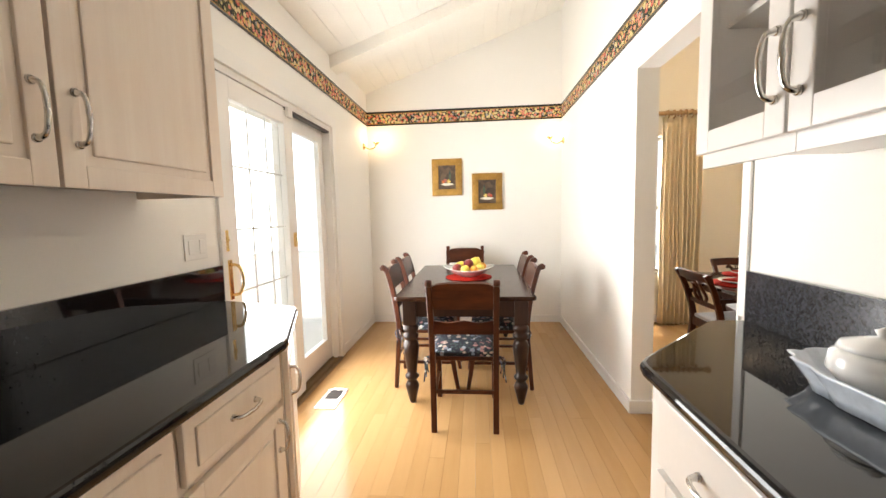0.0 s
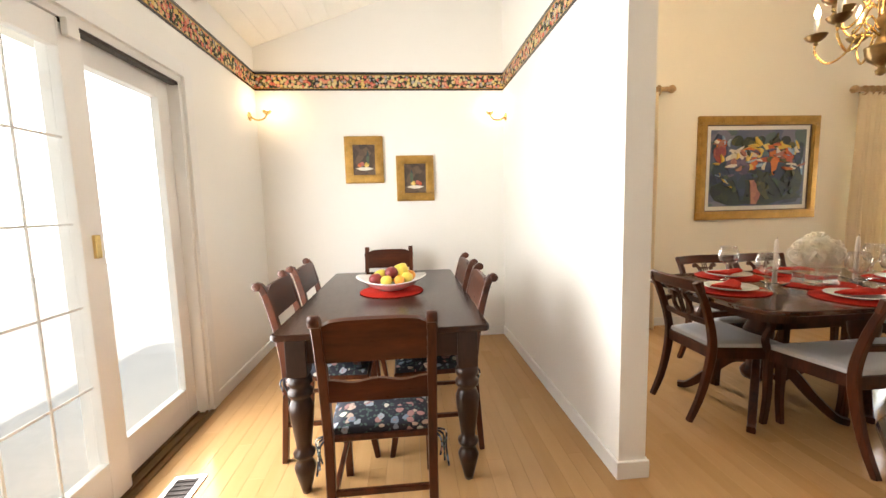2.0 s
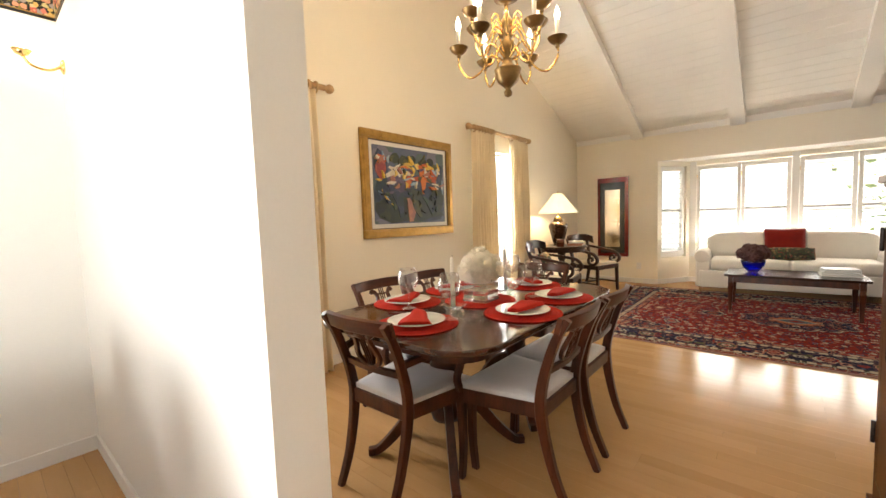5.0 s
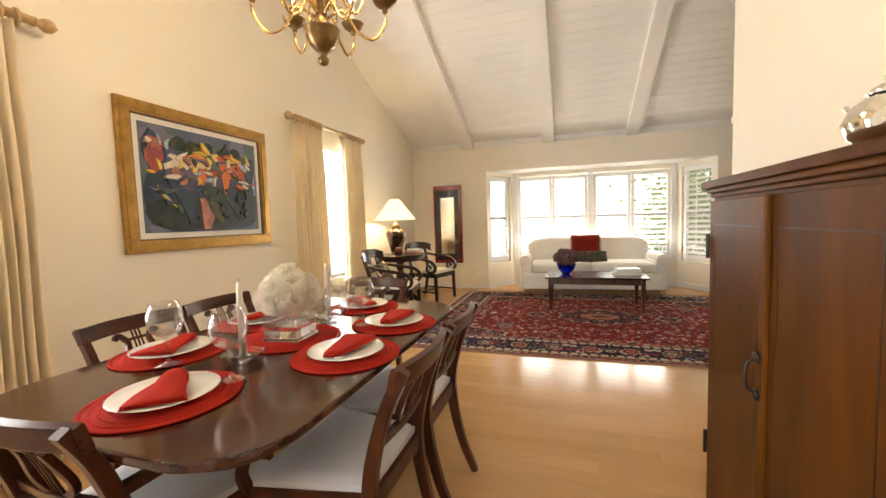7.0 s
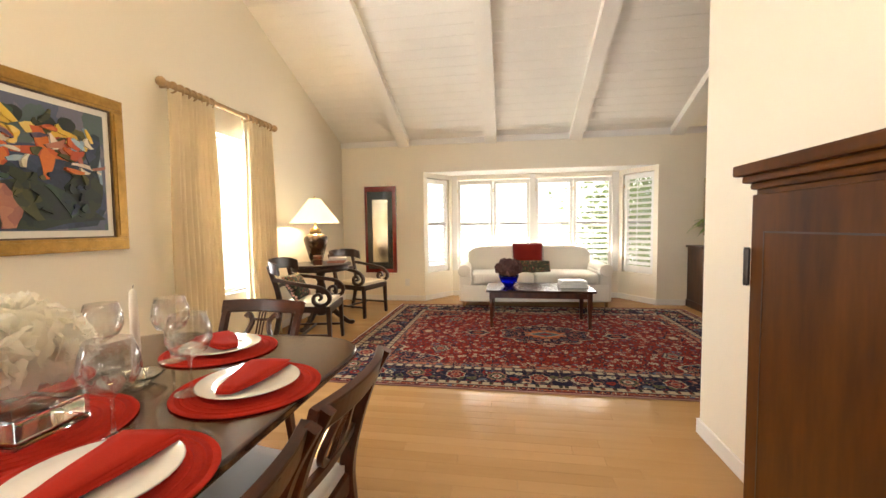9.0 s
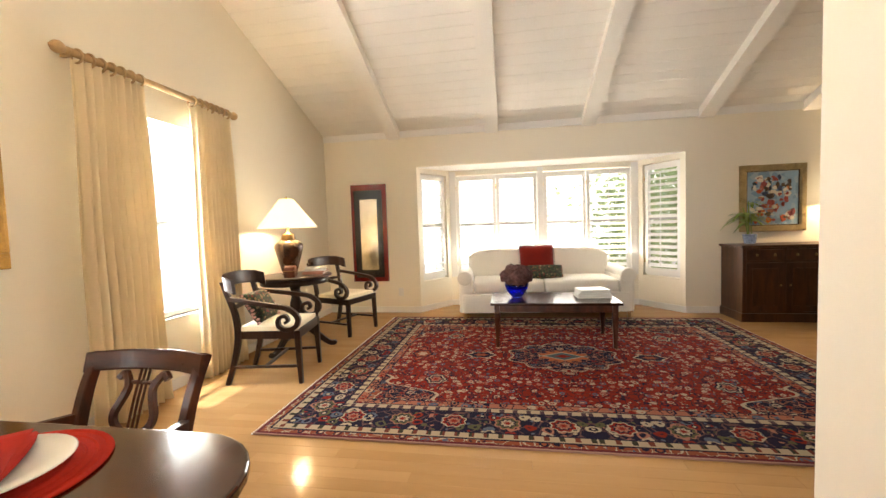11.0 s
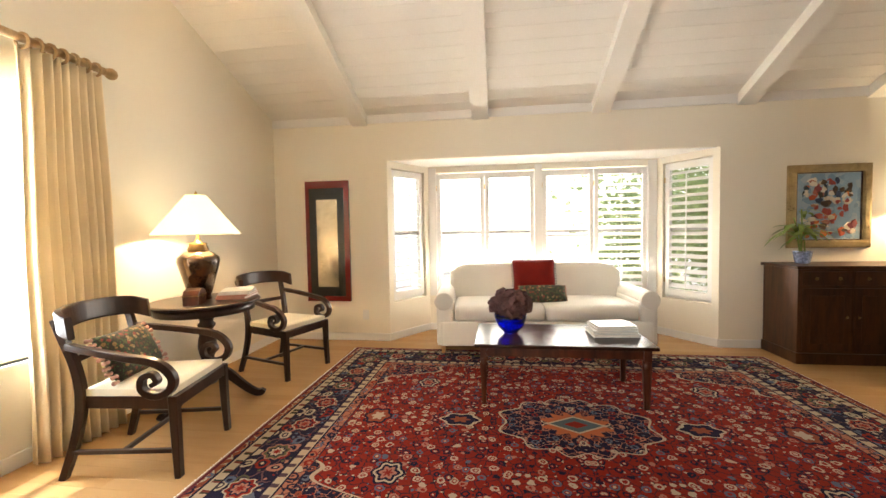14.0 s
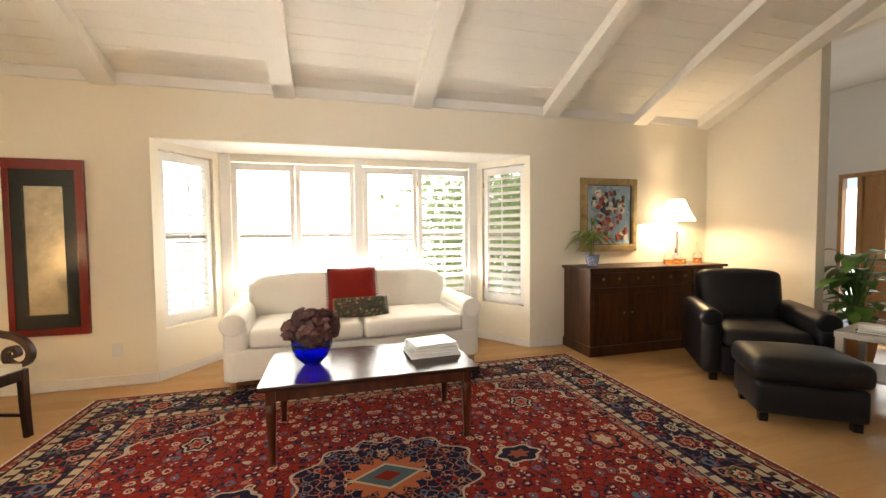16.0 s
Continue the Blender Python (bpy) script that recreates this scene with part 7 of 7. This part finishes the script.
bowl = thing("fruit_bowl", "wide white china bowl heaped with mixed fruit", "bowl", pose(-0.20, 3.22, KT + 0.0065))
bm = lathe(B(), [(0.07, 0), (0.08, 0.004), (0.15, 0.03), (0.20, 0.056), (0.222, 0.062), (0.219, 0.067), (0.15, 0.040), (0.08, 0.014), (0.0, 0.010)], 44)
for v in bm.verts:
    v.co.z += 0.030 * (v.co.x / 0.22) ** 2 * min(1.0, v.co.z / 0.05)
    v.co.y *= 0.80
part("dish", bm, CHINA, bowl)
r7 = random.Random(4)
for k, (x, y, z, r, mt) in enumerate(((-0.10, -0.02, 0.075, 0.042, FRUIT_R), (-0.03, -0.06, 0.07, 0.038, FRUIT_Y), (0.05, -0.06, 0.068, 0.034, FRUIT_O), (0.10, 0.0, 0.075, 0.038, FRUIT_Y), (0.0, 0.02, 0.105, 0.045, FRUIT_R), (-0.07, 0.06, 0.085, 0.045, FRUIT_Y), (0.06, 0.05, 0.115, 0.05, FRUIT_Y), (0.0, 0.09, 0.07, 0.04, FRUIT_O), (0.12, 0.07, 0.078, 0.036, FRUIT_O))):
    bm = sphere(B(), (0, 0, 0), r, 1, 1, 0.95 if k != 6 else 1.25)
    for v in bm.verts:
        if v.co.z > r * 0.75:
            v.co.z -= (v.co.z - r * 0.75) * 0.9
    fr = single("fruit", bm, mt, "ripe fruit piled in the white bowl", "fruit", pose(-0.20 + x, 3.22 + y, KT + 0.0065 + z, r7.uniform(-25, 25), r7.uniform(-25, 25), 0), "fruit in the bowl")
placemat(-0.20, 3.20, KT, "round red woven mat under the fruit bowl")
P_STILL = [(P_BROWN, blob(0.5, 0.25, 0.45, 0.12, 10, 51)), (P_WHITE, blob(0.5, 0.2, 0.34, 0.07, 9, 52)), (P_RED, blob(0.4, 0.36, 0.09, 0.08, 9, 53)), (P_YELLOW, blob(0.6, 0.34, 0.10, 0.08, 9, 54)), (P_ORANGE, blob(0.28, 0.32, 0.08, 0.07, 9, 55)), (P_GREEN, blob(0.66, 0.58, 0.07, 0.2, 9, 56))]
picture("still_life", "small gilt-framed still life of fruit on white wall", pose(-0.463, YN - 0.002, 1.516), 0.35, 0.425, 0.075, GILT, (P_BROWN, P_STILL))
picture("still_life", "small gilt-framed still life with glass and fruit", pose(0.001, YN - 0.002, 1.342), 0.35, 0.42, 0.075, GILT, (P_BROWN, [(c, [(1 - u, v) for u, v in s][::-1]) for c, s in P_STILL]))

for sx, sy, nx, ny, nm in ((XW, 4.33, 1, 0, "west"), (0.85, 4.40, -1, 0, "east")):
    sc = thing("wall_sconce", "small brass wall sconce, lit, above the breakfast table", "lamp", pose(sx, sy, 2.09), "brass sconces")
    part("backplate", lathe(B(), [(0.035, 0), (0.038, 0.006), (0.02, 0.016), (0.0, 0.018)], 20, Matrix.Rotation(nx * radians(90), 4, "Y")), BRASS, sc)
    arm = part("arm", sweep(B(), [(nx * 0.01, 0, 0), (nx * 0.06, 0, -0.03), (nx * 0.12, 0, -0.02), (nx * 0.15, 0, 0.02)], 0.007), BRASS, sc)
    part("cup", lathe(B(), [(0.008, 0), (0.025, 0.008), (0.038, 0.03), (0.034, 0.03), (0.02, 0.012), (0.0, 0.01)], 18, pose(nx * 0.15, 0, 0.015)), BRASS, arm)
    part("bulb", lathe(B(), [(0.006, 0.0), (0.013, 0.025), (0.010, 0.04), (0.0, 0.055)], 10, pose(nx * 0.15, 0, 0.030)), BULB, arm)

vent = thing("floor_vent", "white louvred metal floor register by the patio door", "vent", pose(-1.18, 2.475, 0.0015))
for a, b, c, d in ((-0.075, 0.075, -0.155, -0.13), (-0.075, 0.075, 0.13, 0.155), (-0.075, -0.05, -0.13, 0.13), (0.05, 0.075, -0.13, 0.13)):
    part("frame", box(B(), a, b, c, d, 0, 0.006, 0.002), CHROME, vent)
part("backing", box(B(), -0.05, 0.05, -0.13, 0.13, 0, 0.001), IRON, vent)
for k in range(9):
    y = -0.12 + 0.24 * k / 8
    part("slat", box(B(), -0.05, 0.05, y - 0.008, y + 0.008, 0.0015, 0.0045), CHROME if k < 4 else IRON, vent)

# ---- kitchen ----


def pull(m, parent, ln=0.10):
    bm = B()
    sweep(bm, [(0, 0, -ln / 2), (0, -0.025, -ln * 0.42), (0, -0.034, 0), (0, -0.025, ln * 0.42), (0, 0, ln / 2)], [0.009, 0.005, 0.006, 0.005, 0.009], 8, 6)
    for s in (-1, 1):
        lathe(bm, [(0.010, 0), (0.009, 0.006), (0.0, 0.008)], 10, pose(0, 0, s * ln / 2, 90))
    bmesh.ops.transform(bm, matrix=m, verts=bm.verts[:])
    return part("handle", bm, CHROME, parent, "curved nickel pull")


def raised_door(x0, x1, z0, z1, y, mt, parent, name="door", glass=False):
    """A cabinet front: stiles and rails round a raised field. Local -y looks out."""
    d = part(name, box(B(), x0, x0 + 0.055, y - 0.019, y, z0, z1, 0.003), mt, parent)
    for a, b, c, e in ((x1 - 0.055, x1, z0, z1), (x0 + 0.055, x1 - 0.055, z0, z0 + 0.055), (x0 + 0.055, x1 - 0.055, z1 - 0.055, z1)):
        part("rail", box(B(), a, b, y - 0.019, y, c, e, 0.003), mt, d)
    if glass:
        part("pane", box(B(), x0 + 0.055, x1 - 0.055, y - 0.011, y - 0.007, z0 + 0.055, z1 - 0.055), PANE, d, "clear glass pane")
    else:
        part("field", box(B(), x0 + 0.055, x1 - 0.055, y - 0.010, y - 0.002, z0 + 0.055, z1 - 0.055), mt, d)
        part("raised_panel", box(B(), x0 + 0.080, x1 - 0.080, y - 0.018, y - 0.008, z0 + 0.080, z1 - 0.080, 0.008), mt, d)
    return d


# west run; local x goes along the world's -y... built in world axes with -y out = world +x
def run_pose(x, y, z, deg):
    return pose(x, y, z, 0, 0, deg)


units = ((1.075, 0.475), (0.598, 0.58), (0.015, 0.58), (-0.57, 0.58))
for k, (yc_end, w) in enumerate(units):
    un = thing("base_cabinet", "pickled oak base cabinet with drawer under black granite", "cabinet", run_pose(XW + 0.003, yc_end - w / 2, 0, 90), "base cabinets")
    part("body", box(B(), -w / 2 + 0.001, w / 2 - 0.001, -0.58, 0, 0.10, 0.868), PICKLED, un)
    part("toe_kick", box(B(), -w / 2 + 0.001, w / 2 - 0.001, -0.52, 0, 0, 0.10), PICKLED, un)
    dr = part("drawer", box(B(), -w / 2 + 0.012, w / 2 - 0.012, -0.600, -0.582, 0.69, 0.85, 0.005), PICKLED, un)
    part("raised_panel", box(B(), -w / 2 + 0.05, w / 2 - 0.05, -0.607, -0.598, 0.72, 0.82, 0.006), PICKLED, dr)
    pull(pose(0, -0.606, 0.772, 0, 90, 0), dr, 0.11)
    d = raised_door(-w / 2 + 0.012, w / 2 - 0.012, 0.12, 0.67, -0.582, PICKLED, un)
    pull(pose(w / 2 - 0.05, -0.602, 0.58), d)
ec = thing("base_cabinet", "angled pickled oak end cabinet under black granite", "cabinet", Matrix(), "base cabinets")
part("body", prism(B(), [(XW + 0.003, 1.077), (-0.80, 1.077), (-0.975, 1.48), (XW + 0.003, 1.60)], 0.10, 0.868, "z"), PICKLED, ec)
ang = math.degrees(math.atan2(1.48 - 1.077, -0.975 + 0.80))
d = part("door", box(B(), 0.03, 0.41, -0.020, -0.001, 0.12, 0.84, 0.004), PICKLED, ec)
d.matrix_basis = pose(-0.80, 1.077, 0, 0, 0, ang)
part("raised_panel", box(B(), 0.09, 0.35, -0.026, -0.018, 0.19, 0.77, 0.006), PICKLED, d)
pull(pose(0.07, -0.021, 0.72), d)


def counter(name, poly, label):
    bm = prism(B(), poly, 0.870, 0.905, "z", 0.014)
    return single(name, bm, GRANITE, label, "worktop", Matrix())


counter("worktop", [(XW + 0.002, -2.69), (-0.755, -2.69), (-0.755, 1.03), (-0.765, 1.07), (-0.93, 1.49), (-0.955, 1.525), (-1.00, 1.545), (XW + 0.002, 1.665)], "black granite worktop with rounded edge on oak cabinets")
single("backsplash", box(B(), XW + 0.002, XW + 0.022, -2.69, 1.655, 0.906, 1.08, 0.002), GRANITE, "black granite backsplash along the white wall", "backsplash", Matrix())
for k, (ye, w) in enumerate(((1.205, 0.575), (0.628, 0.575), (0.05, 0.575), (-0.527, 0.575))):
    un = thing("wall_cabinet", "pickled oak wall cabinet with raised-panel doors", "cabinet", run_pose(XW + 0.003, ye - w / 2, 1.42, 90), "wall cabinets")
    part("body", box(B(), -w / 2 + 0.001, w / 2 - 0.001, -0.33, 0, 0.0, 0.95), PICKLED, un)
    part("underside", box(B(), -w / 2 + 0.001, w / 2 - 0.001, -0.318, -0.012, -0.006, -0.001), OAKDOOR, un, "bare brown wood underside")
    d = raised_door(-w / 2 + 0.004, w / 2 - 0.004, -0.030, 0.94, -0.332, PICKLED, un)
    pull(pose((-w / 2 + 0.045) * (1 if k % 2 == 0 else -1), -0.352, 0.13), d, 0.12)
    if k == 0:
        fe = part("end_panel", box(B(), w / 2, w / 2 + 0.018, -0.33, 0, -0.03, 0.95, 0.004), PICKLED, un)
        part("raised_panel", box(B(), w / 2 + 0.016, w / 2 + 0.028, -0.275, -0.055, 0.05, 0.88, 0.009), PICKLED, fe)

# east run, white cabinets
for k, (ye, w) in enumerate(((0.82, 0.52), (0.295, 0.55), (-0.26, 0.55), (-0.815, 0.55))):
    un = thing("base_cabinet", "white painted base cabinet with drawer under black granite", "cabinet", run_pose(0.847, ye - w / 2, 0, -90), "white base cabinets")
    part("body", box(B(), -w / 2 + 0.001, w / 2 - 0.001, -0.50, 0, 0.10, 0.868), WHITECAB, un)
    part("toe_kick", box(B(), -w / 2 + 0.001, w / 2 - 0.001, -0.44, 0, 0, 0.10), WHITECAB, un)
    dr = part("drawer", box(B(), -w / 2 + 0.012, w / 2 - 0.012, -0.520, -0.502, 0.67, 0.85, 0.005), WHITECAB, un)
    pull(pose(0, -0.521, 0.76, 0, 90, 0), dr, 0.11)
    d = raised_door(-w / 2 + 0.012, w / 2 - 0.012, 0.12, 0.65, -0.502, WHITECAB, un)
    pull(pose(w / 2 - 0.05, -0.522, 0.56), d)
ec = thing("base_cabinet", "white angled end cabinet under black granite", "cabinet", Matrix(), "white base cabinets")
part("body", prism(B(), [(0.845, 0.822), (0.347, 0.822), (0.347, 0.88), (0.725, 1.265), (0.845, 1.265)][::-1], 0.10, 0.868, "z"), WHITECAB, ec)
d = part("door", box(B(), 0.04, 0.50, -0.0, 0.018, 0.12, 0.85, 0.004), WHITECAB, ec)
d.matrix_basis = pose(0.347, 0.88, 0, 0, 0, math.degrees(math.atan2(1.265 - 0.88, 0.725 - 0.347)))
counter("worktop", [(0.848, -2.69), (0.848, 1.30), (0.735, 1.30), (0.70, 1.285), (0.335, 0.92), (0.312, 0.885), (0.305, 0.85), (0.305, -2.69)], "black granite worktop with clipped corner on white cabinets")
single("backsplash", box(B(), 0.828, 0.848, -2.69, 1.285, 0.906, 1.085, 0.002), plain("flecked_granite", (0.03, 0.031, 0.036), 0.2, var=0.9, scale=120, fine=220, rel=0.0, coat=0.3), "dark flecked granite backsplash along white wall", "backsplash", Matrix())
for k, (ye, w) in enumerate(((0.945, 0.315), (0.629, 0.315), (0.313, 0.315), (-0.003, 0.315))):
    un = thing("display_cabinet", "white wall cabinet with glass doors and glassware", "cabinet", run_pose(0.847, ye - w / 2, 1.445, -90), "white wall cabinets")
    for nm, b in (("back", (-w / 2 + 0.001, w / 2 - 0.001, -0.012, 0, 0, 0.94)), ("side", (-w / 2 + 0.001, -w / 2 + 0.02, -0.36, -0.012, 0, 0.94)), ("side", (w / 2 - 0.02, w / 2 - 0.001, -0.36, -0.012, 0, 0.94)), ("bottom", (-w / 2 + 0.02, w / 2 - 0.02, -0.36, -0.012, 0, 0.018)), ("top", (-w / 2 + 0.02, w / 2 - 0.02, -0.36, -0.012, 0.922, 0.94)), ("shelf", (-w / 2 + 0.02, w / 2 - 0.02, -0.32, -0.012, 0.32, 0.335)), ("shelf", (-w / 2 + 0.02, w / 2 - 0.02, -0.32, -0.012, 0.62, 0.635)), ("light_rail", (-w / 2 + 0.001, w / 2 - 0.001, -0.36, -0.34, -0.03, 0))):
        part(nm, box(B(), *b), WHITECAB, un)
    d = raised_door(-w / 2 + 0.004, w / 2 - 0.004, 0.006, 0.934, -0.362, WHITECAB, un, "door", True)
    pull(pose((w / 2 - 0.03) * (1 if k % 2 == 0 else -1), -0.382, 0.14), d, 0.13)
    if k == 0:
        part("end_panel", box(B(), -w / 2 - 0.010, -w / 2 + 0.002, -0.31, -0.05, 0.06, 0.88, 0.008), WHITECAB, un)
for i in range(4):
    bm = lathe(B(), [(0.03, 0), (0.03, 0.003), (0.004, 0.01), (0.004, 0.06), (0.032, 0.10), (0.034, 0.15), (0.0325, 0.15), (0.03, 0.10), (0.0, 0.065)], 18)
    single("goblet", bm, GLASS, "clear stemmed goblet inside the glass cabinet", "glass", pose(0.70 - 0.1 * (i % 2), 0.74 - 0.10 * i, 1.445 + 0.0185), "goblets")
bm = lathe(B(), [(0.05, 0), (0.07, 0.01), (0.085, 0.12), (0.05, 0.20), (0.03, 0.22), (0.0, 0.22)], 18)
single("jar", bm, IRON, "dark metal jar inside the glass cabinet", "jar", pose(0.66, 0.30, 1.445 + 0.0185))

tr = thing("serving_tray", "scalloped white and pale blue china tray on the worktop", "tray", pose(0.69, 0.54, 0.906, 0, 0, 90))
scal = []
for k in range(72):
    a = 6.283 * k / 72
    rr = 1 + 0.035 * math.cos(14 * a)
    scal.append((0.27 * rr * math.copysign(abs(math.cos(a)) ** 0.6, math.cos(a)), 0.115 * rr * math.copysign(abs(math.sin(a)) ** 0.6, math.sin(a))))
bm = B()
rings = []
for sc_, z in ((0.80, 0.0), (0.84, 0.02), (0.97, 0.055), (1.0, 0.06), (0.97, 0.064), (0.82, 0.030), (0.5, 0.022)):
    rings.append([bm.verts.new((x * sc_, y * sc_, z)) for x, y in scal])
for a, b in zip(rings, rings[1:]):
    for k in range(72):
        bm.faces.new((a[k], a[(k + 1) % 72], b[(k + 1) % 72], b[k])).smooth = True
bm.faces.new(rings[0][::-1])
bm.faces.new(rings[-1])
part("tray", bm, PALEBLUE, tr)
for x, y, s in ((0.69, 0.655, 1.15), (0.69, 0.455, 1.25)):
    jar = thing("covered_dish", "white lidded china sugar bowl on the serving tray", "dish", pose(x, y, 0.929), "china on the tray")
    part("bowl", lathe(B(), [(0.04 * s, 0), (0.05 * s, 0.006), (0.072 * s, 0.04), (0.068 * s, 0.075), (0.055 * s, 0.085), (0.0, 0.085)], 28), CHINA, jar)
    lid = part("lid", lathe(B(), [(0.060 * s, 0.086), (0.055 * s, 0.098), (0.02 * s, 0.112), (0.008, 0.116), (0.013, 0.128), (0.0, 0.135)], 24), CHINA, jar)
    part("handle", sweep(B(), [(0, -0.065 * s, 0.065), (0, -0.095 * s, 0.07), (0, -0.095 * s, 0.035), (0, -0.066 * s, 0.03)], 0.006, 8), CHINA, jar)


def wall_plate(m, n, label):
    th = thing("switch_plate", label, "switch", m)
    part("plate", box(B(), -0.035 * n - 0.003, 0.035 * n + 0.003, -0.006, 0, -0.058, 0.058, 0.003), PLASTIC, th)
    for i in range(n):
        part("rocker", box(B(), -0.035 * (n - 1) + 0.07 * i - 0.016, -0.035 * (n - 1) + 0.07 * i + 0.016, -0.009, -0.005, -0.032, 0.032, 0.002), PLASTIC, th)


wall_plate(run_pose(XW + 0.0005, 1.50, 1.185, 90), 2, "white double rocker switch plate above the backsplash")
wall_plate(pose(XE - 0.0005, 3.42, 0.30, 0, 0, -90), 1, "small white outlet plate low on cream wall")

# ---- oak strip floor, last ----
r9 = random.Random(77)
PW = 0.0835
NEAR = []
FAR_V, FAR_F = [], []
PLANK = {}


def plank_mesh(ln):
    key = round(ln / 0.15)
    if key not in PLANK:
        hw, hl, b = PW / 2 - 0.0003, key * 0.15 / 2 - 0.0003, 0.0005
        vs = [(-hw, -hl, -0.012), (hw, -hl, -0.012), (hw, hl, -0.012), (-hw, hl, -0.012), (-hw, -hl, -b), (hw, -hl, -b), (hw, hl, -b), (-hw, hl, -b), (-hw + b, -hl + b, 0), (hw - b, -hl + b, 0), (hw - b, hl - b, 0), (-hw + b, hl - b, 0)]
        fs = [(0, 1, 5, 4), (1, 2, 6, 5), (2, 3, 7, 6), (3, 0, 4, 7), (4, 5, 9, 8), (5, 6, 10, 9), (6, 7, 11, 10), (7, 4, 8, 11), (8, 9, 10, 11)]
        me = bpy.data.meshes.new("plank")
        me.from_pydata(vs, [], fs)
        me.materials.append(FLOOR)
        PLANK[key] = (me, vs, fs, key * 0.15)
    return PLANK[key]


floor = tagged(new("floor"), "pale maple strip floor, polished", kind="structure")
x = XW + PW / 2
near_count = 0
while x < 8.76:
    y = -5.58 if x > 1.0 else -2.68
    y_end = YN
    if x > XE:
        y_end = 3.1 if x < 8.4 else 2.85
    while y < y_end - 0.01:
        me, vs, fs, ln = plank_mesh(min(r9.choice((0.6, 0.75, 0.9, 1.05, 1.2, 1.5, 1.8)), max(0.15, math.ceil((y_end - y) / 0.15 - 0.01) * 0.15)))
        c = y + ln / 2
        near = (-1.0 < x < 0.85 and 1.4 < c < 4.4) or (0.98 < x < 4.5 and 1.1 < c < 2.4) or (3.2 < x < 4.9 and 0.2 < c < 4.4)
        if near and near_count < 300:
            o = new("plank", me)
            o.parent = floor
            o.matrix_basis = pose(x, c, 0)
            near_count += 1
        else:
            k = len(FAR_V)
            FAR_V += [(a + x, b + c, z_) for a, b, z_ in vs]
            FAR_F += [tuple(i + k for i in f) for f in fs]
        y += ln
    x += PW
me = bpy.data.meshes.new("planks")
me.from_pydata(FAR_V, [], FAR_F)
me.materials.append(FLOOR)
rest = new("planks", me)
rest.parent = floor
tagged(rest, kind="stuff")
